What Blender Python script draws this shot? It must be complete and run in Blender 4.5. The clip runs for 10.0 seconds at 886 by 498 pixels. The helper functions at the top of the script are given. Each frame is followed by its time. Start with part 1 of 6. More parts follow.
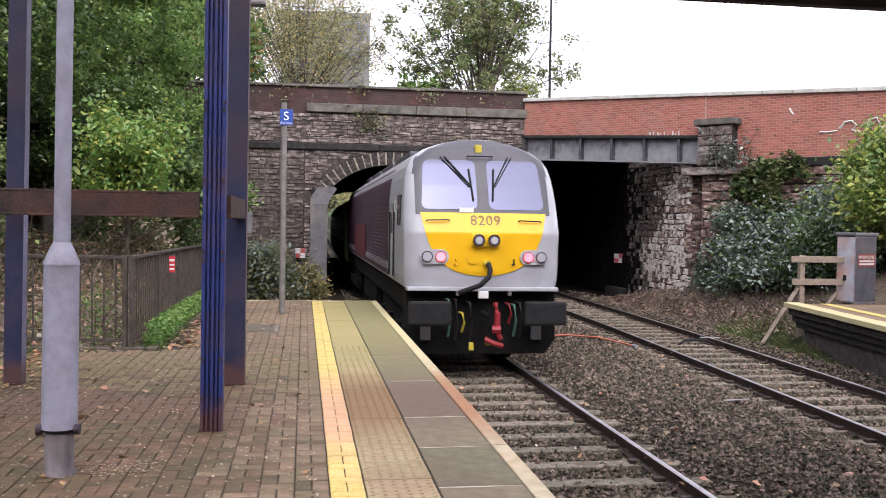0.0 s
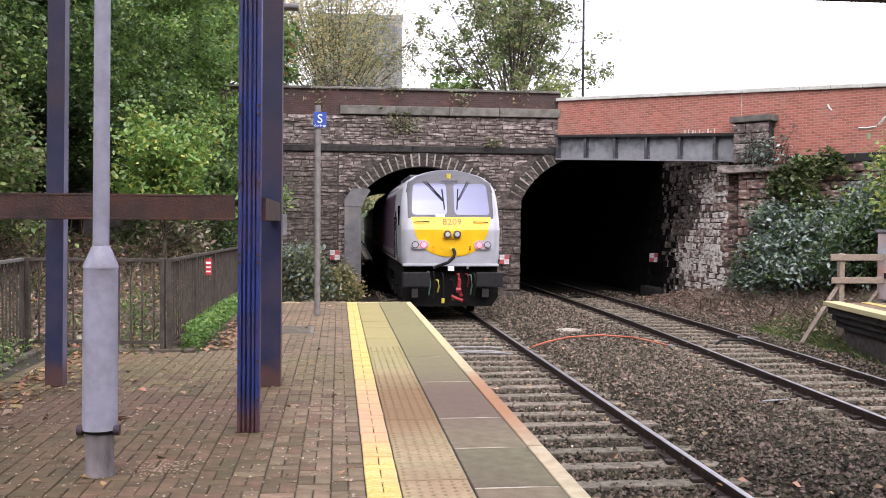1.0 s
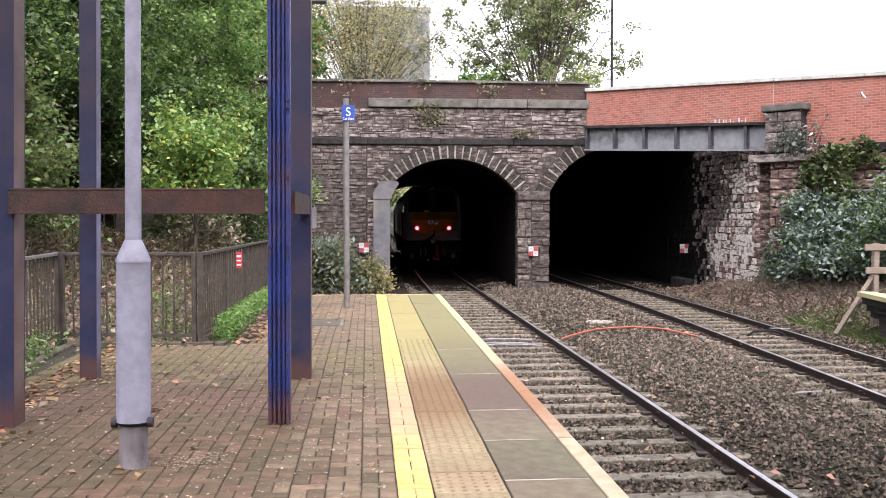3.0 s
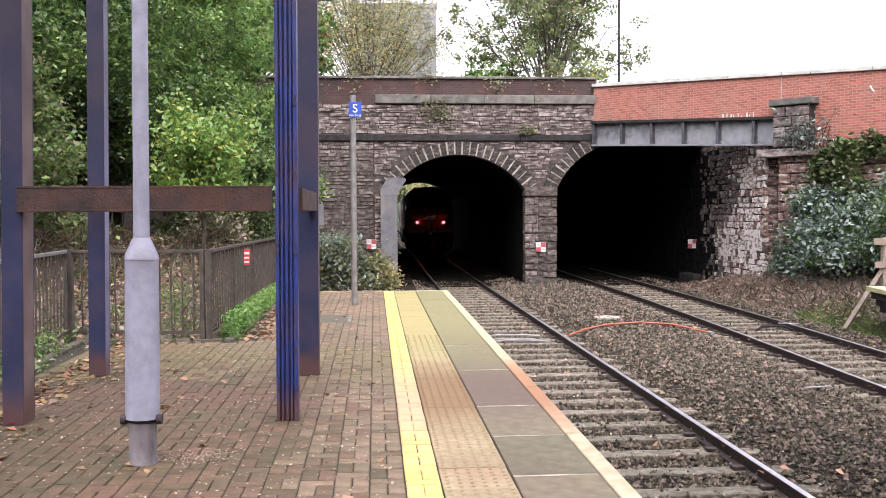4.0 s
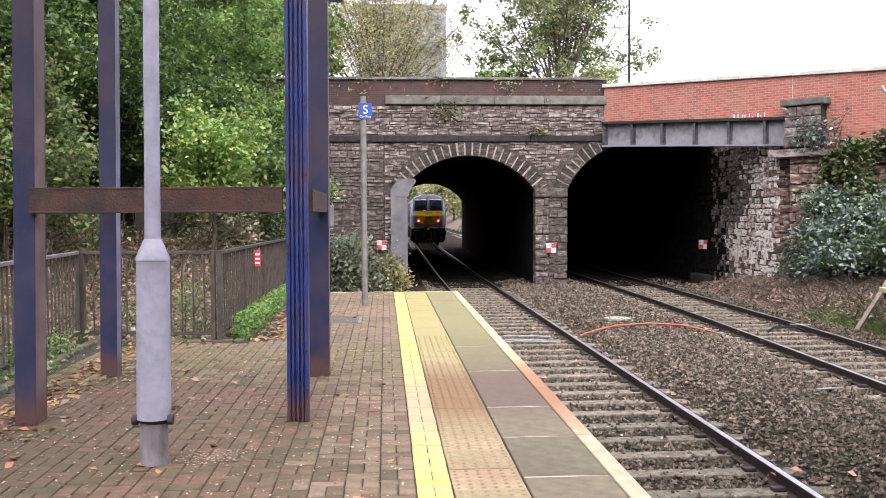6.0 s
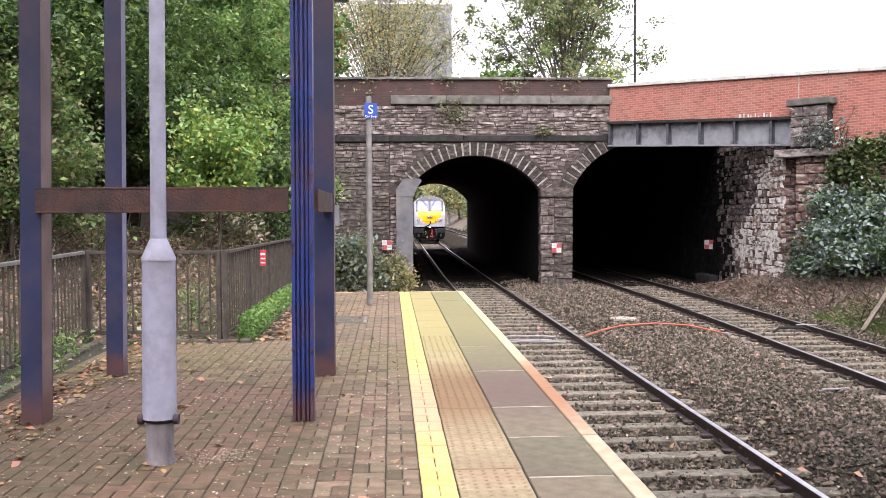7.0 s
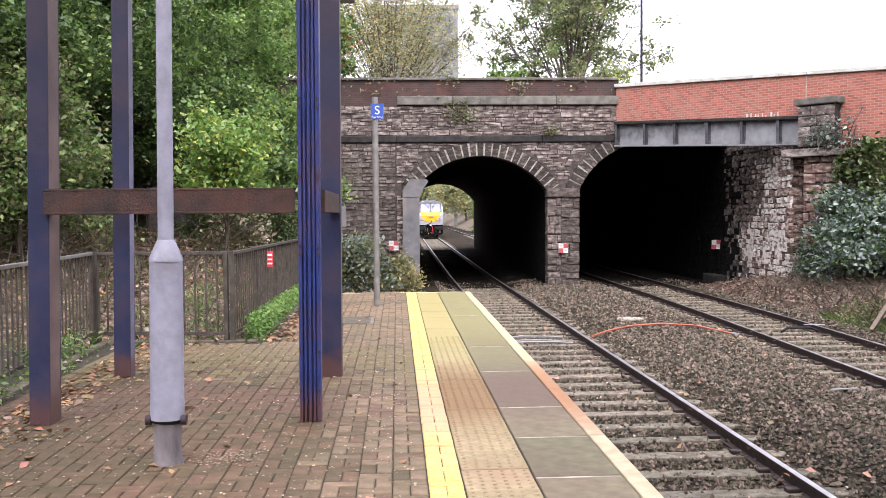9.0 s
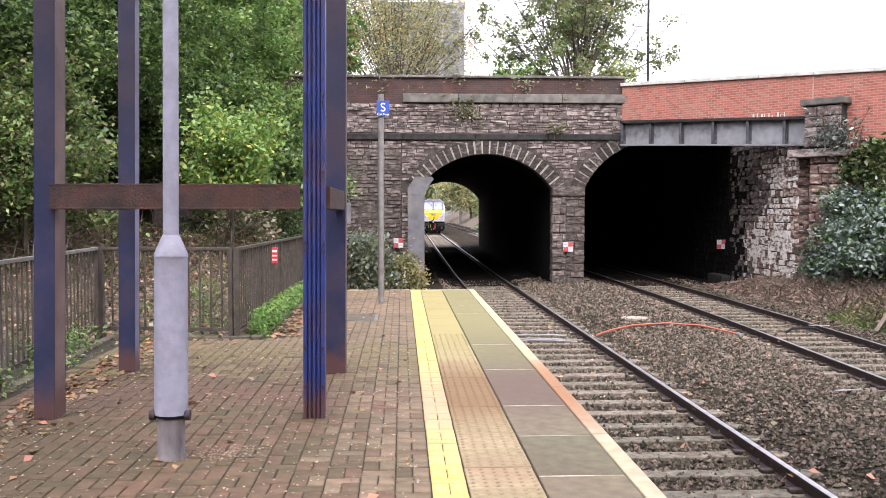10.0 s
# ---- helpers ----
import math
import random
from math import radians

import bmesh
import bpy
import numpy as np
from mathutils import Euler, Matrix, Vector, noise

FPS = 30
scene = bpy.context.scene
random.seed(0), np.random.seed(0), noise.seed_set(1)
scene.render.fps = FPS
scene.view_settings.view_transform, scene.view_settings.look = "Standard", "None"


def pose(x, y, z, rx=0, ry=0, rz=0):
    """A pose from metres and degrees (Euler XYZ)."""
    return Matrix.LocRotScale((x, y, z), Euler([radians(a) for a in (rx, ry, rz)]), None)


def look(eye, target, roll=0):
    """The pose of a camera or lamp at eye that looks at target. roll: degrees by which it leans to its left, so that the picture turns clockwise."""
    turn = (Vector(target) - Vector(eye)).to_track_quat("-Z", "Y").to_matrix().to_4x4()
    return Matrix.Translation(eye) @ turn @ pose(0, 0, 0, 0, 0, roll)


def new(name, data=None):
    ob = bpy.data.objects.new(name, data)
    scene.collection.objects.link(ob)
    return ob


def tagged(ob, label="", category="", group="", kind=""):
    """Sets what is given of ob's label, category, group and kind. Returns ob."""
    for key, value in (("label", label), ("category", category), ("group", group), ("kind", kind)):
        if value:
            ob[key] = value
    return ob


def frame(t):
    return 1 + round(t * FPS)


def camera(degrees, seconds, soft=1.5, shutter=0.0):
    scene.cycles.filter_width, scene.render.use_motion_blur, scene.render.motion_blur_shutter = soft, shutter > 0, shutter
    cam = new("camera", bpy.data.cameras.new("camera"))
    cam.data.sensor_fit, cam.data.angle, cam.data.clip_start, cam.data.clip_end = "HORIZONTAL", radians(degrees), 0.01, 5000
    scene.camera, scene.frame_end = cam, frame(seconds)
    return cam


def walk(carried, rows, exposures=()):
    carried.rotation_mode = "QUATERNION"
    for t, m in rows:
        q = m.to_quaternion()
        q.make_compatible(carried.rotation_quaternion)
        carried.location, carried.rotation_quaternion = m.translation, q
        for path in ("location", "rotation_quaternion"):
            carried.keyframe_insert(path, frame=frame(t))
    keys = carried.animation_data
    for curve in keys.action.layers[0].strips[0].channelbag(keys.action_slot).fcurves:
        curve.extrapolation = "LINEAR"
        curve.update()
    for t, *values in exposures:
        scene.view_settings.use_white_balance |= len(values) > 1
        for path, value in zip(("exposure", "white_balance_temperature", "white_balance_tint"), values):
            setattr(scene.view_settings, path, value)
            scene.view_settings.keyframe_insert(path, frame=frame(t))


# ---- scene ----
cam = camera(50.9, 10.0, soft=0.8, shutter=0.4)
PATH = [
    (0.0, pose(0, 0, 1.6, 88.447, -0.850, -8.486)),
    (0.5, pose(0, 0, 1.6, 88.500, -0.506, -7.396)),
    (1.0, pose(0, 0, 1.6, 88.473, -0.360, -6.413)),
    (1.5, pose(0, 0, 1.6, 88.310, -0.209, -5.607)),
    (2.0, pose(0, 0, 1.6, 88.115, -0.319, -5.203)),
    (2.5, pose(0, 0, 1.6, 88.066, -0.169, -4.900)),
    (4.0, pose(0, 0, 1.6, 87.757, 0.287, -4.203)),
    (4.5, pose(0, 0, 1.6, 87.705, 0.347, -3.958)),
    (5.0, pose(0, 0, 1.6, 87.759, 0.347, -3.826)),
    (5.5, pose(0, 0, 1.6, 87.813, 0.340, -3.727)),
    (7.0, pose(0, 0, 1.6, 87.815, 0.333, -3.250)),
    (7.5, pose(0, 0, 1.6, 87.791, 0.326, -3.149)),
    (8.0, pose(0, 0, 1.6, 87.820, 0.421, -3.066)),
    (8.5, pose(0, 0, 1.6, 87.864, 0.374, -3.027)),
    (9.0, pose(0, 0, 1.6, 87.849, 0.460, -2.842)),
    (9.5, pose(0, 0, 1.6, 87.745, 0.107, -2.647)),
    (10.0, pose(0, 0, 1.6, 87.706, 0.000, -2.537)),
]
EXPOSURES = [(0.0, 0.85, 6430, 19), (1.0, 1.0, 6430, 19), (2.5, 1.27, 6430, 19), (4.5, 1.37, 6430, 19), (10.0, 1.37, 6430, 19)]
walk(cam, PATH, EXPOSURES)

# ---- world, sun, exposure ----
world = bpy.data.worlds.new("overcast_sky")
scene.world = world
world.use_nodes = True
wn, wl = world.node_tree.nodes, world.node_tree.links
wn.clear()
sky = wn.new("ShaderNodeTexSky")
sky.sky_type, sky.sun_disc = "NISHITA", False
sky.sun_elevation, sky.sun_rotation = radians(47), radians(183)
sky.air_density, sky.dust_density, sky.ozone_density = 1.0, 6.0, 1.0
flat = wn.new("ShaderNodeHueSaturation")
flat.inputs["Saturation"].default_value = 0.16
veil = wn.new("ShaderNodeMixRGB")
veil.inputs["Fac"].default_value = 0.55
veil.inputs["Color2"].default_value = (11.2, 11.6, 12.8, 1)
bg = wn.new("ShaderNodeBackground")
bg.inputs["Strength"].default_value = 0.13
wo = wn.new("ShaderNodeOutputWorld")
wl.new(sky.outputs[0], flat.inputs["Color"])
wl.new(flat.outputs[0], veil.inputs["Color1"])
wl.new(veil.outputs[0], bg.inputs["Color"])
wl.new(bg.outputs[0], wo.inputs["Surface"])
sun_data = bpy.data.lights.new("sun", "SUN")
sun_data.energy, sun_data.angle, sun_data.color = 1.75, radians(70), (1.0, 0.96, 0.9)
sun = new("sun", sun_data)
sun.matrix_world = look((5, -16, 36), (3, 18, 0))


# ---- materials ----
def mat(name, c1, c2, rough=0.8, scale=6.0, metal=0.0, bump=0.25, fine=60.0, stain=None, stain_amt=0.4, stain_scale=1.2,
        spread=0.0, island=0.0, emit=0.0, stretch=(1, 1, 1), spec=0.4):
    """Two tones by noise, a coarse stain, fine bump; spread varies by object, island by loose piece."""
    m = bpy.data.materials.new(name)
    m.use_nodes = True
    n, l = m.node_tree.nodes, m.node_tree.links
    b = n["Principled BSDF"]
    co = n.new("ShaderNodeTexCoord")
    mp = n.new("ShaderNodeMapping")
    mp.inputs["Scale"].default_value = stretch
    geo = n.new("ShaderNodeNewGeometry")
    l.new(geo.outputs["Position"] if spread == 0 and island == 0 else co.outputs["Object"], mp.inputs["Vector"])
    n1 = n.new("ShaderNodeTexNoise")
    n1.inputs["Scale"].default_value, n1.inputs["Detail"].default_value = scale, 6
    l.new(mp.outputs[0], n1.inputs["Vector"])
    ramp = n.new("ShaderNodeValToRGB")
    ramp.color_ramp.elements[0].position, ramp.color_ramp.elements[1].position = 0.32, 0.68
    ramp.color_ramp.elements[0].color, ramp.color_ramp.elements[1].color = (*c1, 1), (*c2, 1)
    l.new(n1.outputs["Fac"], ramp.inputs["Fac"])
    col = ramp.outputs["Color"]
    if stain:
        n2 = n.new("ShaderNodeTexNoise")
        n2.inputs["Scale"].default_value, n2.inputs["Detail"].default_value = stain_scale, 8
        n2.inputs["Roughness"].default_value = 0.65
        l.new(geo.outputs["Position"], n2.inputs["Vector"])
        r2 = n.new("ShaderNodeValToRGB")
        r2.color_ramp.elements[0].position, r2.color_ramp.elements[1].position = 0.45, 0.68
        l.new(n2.outputs["Fac"], r2.inputs["Fac"])
        amt = n.new("ShaderNodeMath")
        amt.operation = "MULTIPLY"
        amt.inputs[1].default_value = stain_amt
        l.new(r2.outputs["Color"], amt.inputs[0])
        mx = n.new("ShaderNodeMixRGB")
        mx.inputs["Color2"].default_value = (*stain, 1)
        l.new(amt.outputs[0], mx.inputs["Fac"])
        l.new(col, mx.inputs["Color1"])
        col = mx.outputs[0]
    amount = spread or island
    if amount:
        if spread:
            rnd = n.new("ShaderNodeObjectInfo").outputs["Random"]
        else:
            rnd = geo.outputs["Random Per Island"]
        mr = n.new("ShaderNodeMapRange")
        mr.inputs["To Min"].default_value, mr.inputs["To Max"].default_value = 1 - amount, 1 + amount
        l.new(rnd, mr.inputs["Value"])
        hs = n.new("ShaderNodeHueSaturation")
        l.new(mr.outputs[0], hs.inputs["Value"])
        mr2 = n.new("ShaderNodeMapRange")
        mr2.inputs["To Min"].default_value, mr2.inputs["To Max"].default_value = 0.5 + amount * 0.07, 0.5 - amount * 0.07
        l.new(rnd, mr2.inputs["Value"])
        l.new(mr2.outputs[0], hs.inputs["Hue"])
        l.new(col, hs.inputs["Color"])
        col = hs.outputs[0]
    l.new(col, b.inputs["Base Color"])
    b.inputs["Roughness"].default_value, b.inputs["Metallic"].default_value = rough, metal
    b.inputs["Specular IOR Level"].default_value = spec
    if bump:
        n3 = n.new("ShaderNodeTexNoise")
        n3.inputs["Scale"].default_value, n3.inputs["Detail"].default_value = fine, 5
        l.new(mp.outputs[0], n3.inputs["Vector"])
        bp = n.new("ShaderNodeBump")
        bp.inputs["Strength"].default_value, bp.inputs["Distance"].default_value = bump, 0.02
        l.new(n3.outputs["Fac"], bp.inputs["Height"])
        l.new(bp.outputs[0], b.inputs["Normal"])
    if emit:
        l.new(col, b.inputs["Emission Color"])
        b.inputs["Emission Strength"].default_value = emit
    return m


def wash(m, colour, centre, half, amount, noise_scale=1.2, ragged=0.8, axis="Y"):
    """A ragged band of stain or painted shade along one axis, on top of what the surface has."""
    n, l = m.node_tree.nodes, m.node_tree.links
    b = n["Principled BSDF"]
    src = b.inputs["Base Color"].links[0].from_socket
    geo = n.new("ShaderNodeNewGeometry")
    sp = n.new("ShaderNodeSeparateXYZ")
    l.new(geo.outputs["Position"], sp.inputs[0])
    ns = n.new("ShaderNodeTexNoise")
    ns.inputs["Scale"].default_value, ns.inputs["Detail"].default_value = noise_scale, 7
    l.new(geo.outputs["Position"], ns.inputs["Vector"])
    shift = n.new("ShaderNodeMath")
    shift.operation = "MULTIPLY_ADD"
    shift.inputs[1].default_value = 2 * ragged
    l.new(ns.outputs["Fac"], shift.inputs[0])
    l.new(sp.outputs[axis], shift.inputs[2])
    off = n.new("ShaderNodeMath")
    off.operation = "SUBTRACT"
    off.inputs[1].default_value = centre + ragged
    l.new(shift.outputs[0], off.inputs[0])
    ab = n.new("ShaderNodeMath")
    ab.operation = "ABSOLUTE"
    l.new(off.outputs[0], ab.inputs[0])
    mr = n.new("ShaderNodeMapRange")
    mr.interpolation_type = "SMOOTHSTEP"
    mr.inputs["From Min"].default_value, mr.inputs["From Max"].default_value = half * 1.3, half * 0.35
    mr.inputs["To Min"].default_value, mr.inputs["To Max"].default_value = 0.0, amount
    l.new(ab.outputs[0], mr.inputs["Value"])
    mx = n.new("ShaderNodeMixRGB")
    mx.inputs["Color2"].default_value = (*colour, 1)
    l.new(mr.outputs[0], mx.inputs["Fac"])
    l.new(src, mx.inputs["Color1"])
    l.new(mx.outputs[0], b.inputs["Base Color"])
    return m


def leaf_mat(name, c1, c2, var=0.5, back=0.45):
    """Leaves: colour by piece, some light passing through."""
    m = mat(name, c1, c2, rough=0.4, scale=1.5, bump=0, island=var, spec=0.55)
    n, l = m.node_tree.nodes, m.node_tree.links
    b, out = n["Principled BSDF"], n["Material Output"]
    tr = n.new("ShaderNodeBsdfTranslucent")
    mix = n.new("ShaderNodeMixShader")
    mix.inputs[0].default_value = back
    l.new(b.inputs["Base Color"].links[0].from_socket, tr.inputs["Color"])
    l.new(b.outputs[0], mix.inputs[1])
    l.new(tr.outputs[0], mix.inputs[2])
    l.new(mix.outputs[0], out.inputs["Surface"])
    return m


M = {
    "stone": mat("sooty_sandstone", (0.085, 0.066, 0.054), (0.26, 0.205, 0.165), 0.9, 1.6, bump=0.7, fine=14, stain=(0.035, 0.03, 0.027), stain_amt=0.8, stain_scale=0.9, spread=0.5),
    "stone_pale": mat("limewashed_stone", (0.2, 0.16, 0.13), (0.55, 0.5, 0.44), 0.9, 3.5, bump=0.6, fine=22, stain=(0.13, 0.1, 0.085), stain_amt=0.7, stain_scale=1.3, spread=0.4),
    "stone_dark": mat("black_voussoir_stone", (0.008, 0.0075, 0.0075), (0.03, 0.027, 0.026), 0.9, 5, bump=0.5, fine=25, spread=0.25),
    "mortar": mat("wall_mortar", (0.03, 0.024, 0.022), (0.088, 0.071, 0.064), 0.95, 8, bump=0.5, stain=(0.045, 0.04, 0.037), stain_amt=0.7),
    "mortar_pale": mat("pale_lime_mortar", (0.2, 0.175, 0.145), (0.42, 0.38, 0.32), 0.95, 8, bump=0.4),
    # sooty lining, its colour taken blacker to stand for the tunnel's shade
    "lining": mat("sooty_shade_lining", (0.005, 0.005, 0.005), (0.012, 0.011, 0.011), 1.0, 3, bump=0.4, spec=0.05),
    "coping": mat("weathered_coping_stone", (0.075, 0.07, 0.062), (0.165, 0.155, 0.138), 0.9, 4, bump=0.4, stain=(0.08, 0.08, 0.065), stain_amt=0.6, spread=0.15),
    "coping_pale": mat("pale_concrete_coping", (0.36, 0.36, 0.33), (0.5, 0.5, 0.47), 0.85, 4, bump=0.2, stain=(0.3, 0.32, 0.24), stain_amt=0.4, spread=0.08),
    "girder": mat("grey_painted_steel", (0.085, 0.09, 0.1), (0.19, 0.195, 0.205), 0.6, 5, bump=0.1, stain=(0.055, 0.05, 0.05), stain_amt=0.7, stain_scale=2.2),
    # darker steel tone for stiffeners and gussets than for the web
    "girder_dark": mat("dark_grey_steel", (0.035, 0.036, 0.042), (0.075, 0.076, 0.085), 0.7, 6, bump=0.15),
    "ballast": mat("ballast_stone", (0.034, 0.028, 0.018), (0.165, 0.138, 0.1), 0.9, 9, bump=0.3, island=0.8),
    "ballast_bed": mat("ballast_bed", (0.006, 0.005, 0.004), (0.045, 0.037, 0.029), 1.0, 26, bump=1.0, fine=30, stain=(0.1, 0.075, 0.05), stain_amt=0.4, spec=0.05),
    "soil": mat("leaf_littered_soil", (0.055, 0.041, 0.033), (0.16, 0.116, 0.088), 0.95, 9, bump=0.8, fine=25, stain=(0.06, 0.075, 0.03), stain_amt=0.5),
    "rail": mat("rusty_rail_steel", (0.02, 0.0135, 0.013), (0.06, 0.04, 0.034), 0.6, 12, metal=0.3, bump=0.2),
    "rail_top": mat("polished_rail_head", (0.42, 0.42, 0.43), (0.6, 0.6, 0.62), 0.36, 6, metal=1.0, bump=0.02),
    "sleeper": mat("weathered_sleeper", (0.08, 0.068, 0.05), (0.25, 0.22, 0.17), 0.9, 9, bump=0.6, stain=(0.06, 0.046, 0.034), stain_amt=0.8, stain_scale=4, spread=0.2),
    "paver": mat("brown_clay_paver", (0.118, 0.08, 0.046), (0.2, 0.145, 0.09), 0.75, 9, bump=0.3, fine=90, stain=(0.075, 0.058, 0.034), stain_amt=0.75, stain_scale=0.55, spread=0.17),
    "paver_joined": mat("brown_clay_paver_far", (0.118, 0.08, 0.046), (0.2, 0.145, 0.09), 0.75, 9, bump=0.3, fine=90, stain=(0.075, 0.058, 0.034), stain_amt=0.75, stain_scale=0.55, island=0.17),
    "joint": mat("sandy_joint", (0.022, 0.02, 0.013), (0.05, 0.042, 0.03), 0.95, 20, bump=0.4),
    "yellow_paint": mat("yellow_line_paint", (0.44, 0.32, 0.05), (0.6, 0.49, 0.19), 0.7, 30, bump=0.3, fine=80, stain=(0.5, 0.24, 0.17), stain_amt=0.6, stain_scale=0.5, spread=0.14),
    "tactile": mat("buff_tactile_paving", (0.215, 0.176, 0.09), (0.31, 0.256, 0.15), 0.8, 16, bump=0.25, fine=80, stain=(0.2, 0.12, 0.075), stain_amt=0.75, stain_scale=0.5, spread=0.12),
    "slab": mat("mossy_grey_slab", (0.092, 0.077, 0.042), (0.155, 0.132, 0.078), 0.7, 9, bump=0.2, fine=80, stain=(0.095, 0.06, 0.042), stain_amt=0.8, stain_scale=0.5, spread=0.15),
    "edge": mat("worn_cream_edge", (0.3, 0.25, 0.16), (0.42, 0.36, 0.25), 0.8, 8, bump=0.2, stain=(0.45, 0.21, 0.1), stain_amt=0.5, stain_scale=0.35),
    "concrete": mat("stained_concrete", (0.11, 0.1, 0.085), (0.2, 0.185, 0.16), 0.9, 5, bump=0.3, stain=(0.08, 0.075, 0.065), stain_amt=0.6),
    "duct": mat("grey_steel_duct", (0.08, 0.08, 0.088), (0.135, 0.135, 0.145), 0.6, 3, bump=0.1, stain=(0.2, 0.17, 0.14), stain_amt=0.6, stain_scale=1.6),
    "blue": mat("chipped_blue_paint", (0.012, 0.021, 0.095), (0.02, 0.034, 0.15), 0.45, 3, bump=0.08, stain=(0.10, 0.05, 0.035), stain_amt=0.55, stain_scale=2.4),
    "dull_blue": mat("dull_blue_rusting_steel", (0.009, 0.0125, 0.042), (0.016, 0.022, 0.064), 0.8, 3, bump=0.1, stain=(0.055, 0.03, 0.027), stain_amt=0.6, stain_scale=1.5),
    # post flanks: rust and paint tones, lightened to show the side light
    "rusty_flank": mat("lit_rust_pink_flank", (0.1, 0.065, 0.06), (0.18, 0.125, 0.115), 0.7, 6, bump=0.2, stain=(0.05, 0.03, 0.03), stain_amt=0.6, stain_scale=3),
    "pale_flank": mat("lit_lilac_flank", (0.12, 0.12, 0.19), (0.18, 0.18, 0.26), 0.6, 5, bump=0.1, stain=(0.07, 0.06, 0.09), stain_amt=0.5, stain_scale=2),
    "foot": mat("rust_darkened_foot", (0.026, 0.021, 0.032), (0.06, 0.038, 0.036), 0.8, 14, bump=0.3),
    "kerb": mat("mossy_dark_kerb", (0.055, 0.047, 0.034), (0.12, 0.1, 0.076), 0.9, 8, bump=0.3, stain=(0.05, 0.055, 0.02), stain_amt=0.5),
    "rust": mat("rust_brown_beam", (0.016, 0.011, 0.0105), (0.042, 0.025, 0.021), 0.85, 9, bump=0.4, stain=(0.1, 0.036, 0.022), stain_amt=0.7, stain_scale=3.5),
    "galv": mat("grey_lilac_painted_column", (0.225, 0.225, 0.285), (0.27, 0.27, 0.34), 0.5, 14, bump=0.15, fine=40, stain=(0.14, 0.135, 0.155), stain_amt=0.6, stain_scale=5),
    "galv_rough": mat("scuffed_column_base", (0.06, 0.052, 0.056), (0.2, 0.18, 0.188), 0.75, 9, bump=0.5, fine=25, stretch=(1, 1, 0.35), stain=(0.2, 0.185, 0.185), stain_amt=0.35, stain_scale=6),
    "fence": mat("grey_brown_steel_fence", (0.034, 0.028, 0.023), (0.078, 0.065, 0.053), 0.7, 9, bump=0.2),
    "pole": mat("galvanised_pole", (0.15, 0.145, 0.14), (0.23, 0.22, 0.21), 0.5, 8, metal=0.3, bump=0.1),
    "sign_blue": mat("sign_blue", (0.024, 0.065, 0.3), (0.03, 0.08, 0.36), 0.4, 3, bump=0),
    "sign_white": mat("sign_white", (0.8, 0.8, 0.8), (0.85, 0.85, 0.85), 0.4, 3, bump=0),
    "board_red": mat("faded_board_red", (0.3, 0.035, 0.045), (0.42, 0.06, 0.07), 0.6, 12, bump=0.05, stain=(0.2, 0.12, 0.11), stain_amt=0.5, stain_scale=5),
    "board_white": mat("dirty_board_white", (0.4, 0.39, 0.39), (0.58, 0.57, 0.57), 0.6, 12, bump=0.05, stain=(0.2, 0.18, 0.17), stain_amt=0.5, stain_scale=5),
    "sign_red": mat("sign_red", (0.55, 0.04, 0.05), (0.65, 0.06, 0.07), 0.45, 3, bump=0),
    "timber": mat("weathered_timber", (0.15, 0.12, 0.095), (0.27, 0.22, 0.175), 0.85, 5, bump=0.3, stretch=(8, 1, 8)),
    "cabinet": mat("grey_cabinet_paint", (0.1, 0.1, 0.125), (0.15, 0.15, 0.18), 0.5, 4, bump=0.05, stain=(0.4, 0.22, 0.15), stain_amt=0.35, stain_scale=2),
    "bark": mat("tree_bark", (0.05, 0.042, 0.035), (0.12, 0.1, 0.08), 0.9, 8, bump=0.5),
    "tower": mat("grey_tower_cladding", (0.15, 0.155, 0.16), (0.2, 0.205, 0.21), 0.8, 0.5, bump=0.05),
    "tower_glass": mat("tower_window", (0.06, 0.065, 0.08), (0.1, 0.11, 0.125), 0.3, 1, bump=0),
    "leaf_dark": leaf_mat("dark_evergreen_leaves", (0.03, 0.065, 0.018), (0.085, 0.15, 0.042)),
    "leaf_mid": leaf_mat("green_leaves", (0.085, 0.155, 0.042), (0.19, 0.29, 0.085)),
    "leaf_fresh": leaf_mat("fresh_green_leaves", (0.12, 0.24, 0.05), (0.22, 0.36, 0.1), var=0.3),
    "leaf_far": leaf_mat("pale_far_leaves", (0.17, 0.22, 0.12), (0.32, 0.35, 0.2), var=0.25, back=0.6),
    "leaf_bright": leaf_mat("yellow_green_leaves", (0.18, 0.25, 0.05), (0.36, 0.4, 0.1)),
    "leaf_autumn": leaf_mat("olive_autumn_leaves", (0.3, 0.29, 0.12), (0.5, 0.43, 0.2), back=0.65),
    "leaf_olive": leaf_mat("olive_green_leaves", (0.12, 0.14, 0.06), (0.24, 0.25, 0.13), back=0.55),
    "leaf_grey": leaf_mat("grey_green_ivy", (0.085, 0.125, 0.105), (0.24, 0.295, 0.26), var=0.45, back=0.25),
    "leaf_orange": leaf_mat("orange_fallen_leaves", (0.17, 0.085, 0.04), (0.38, 0.23, 0.105), back=0.1),
    "leaf_dead": leaf_mat("dead_brown_leaves", (0.085, 0.055, 0.041), (0.27, 0.19, 0.135), back=0.1),
    "leaf_dead_pale": leaf_mat("pale_dry_leaf_bits", (0.2, 0.15, 0.1), (0.42, 0.34, 0.24), back=0.1),
    "twig": mat("dry_twigs", (0.045, 0.034, 0.025), (0.1, 0.075, 0.055), 0.9, 8, bump=0.2),
    "grass": leaf_mat("grass_blades", (0.065, 0.105, 0.03), (0.14, 0.19, 0.06)),
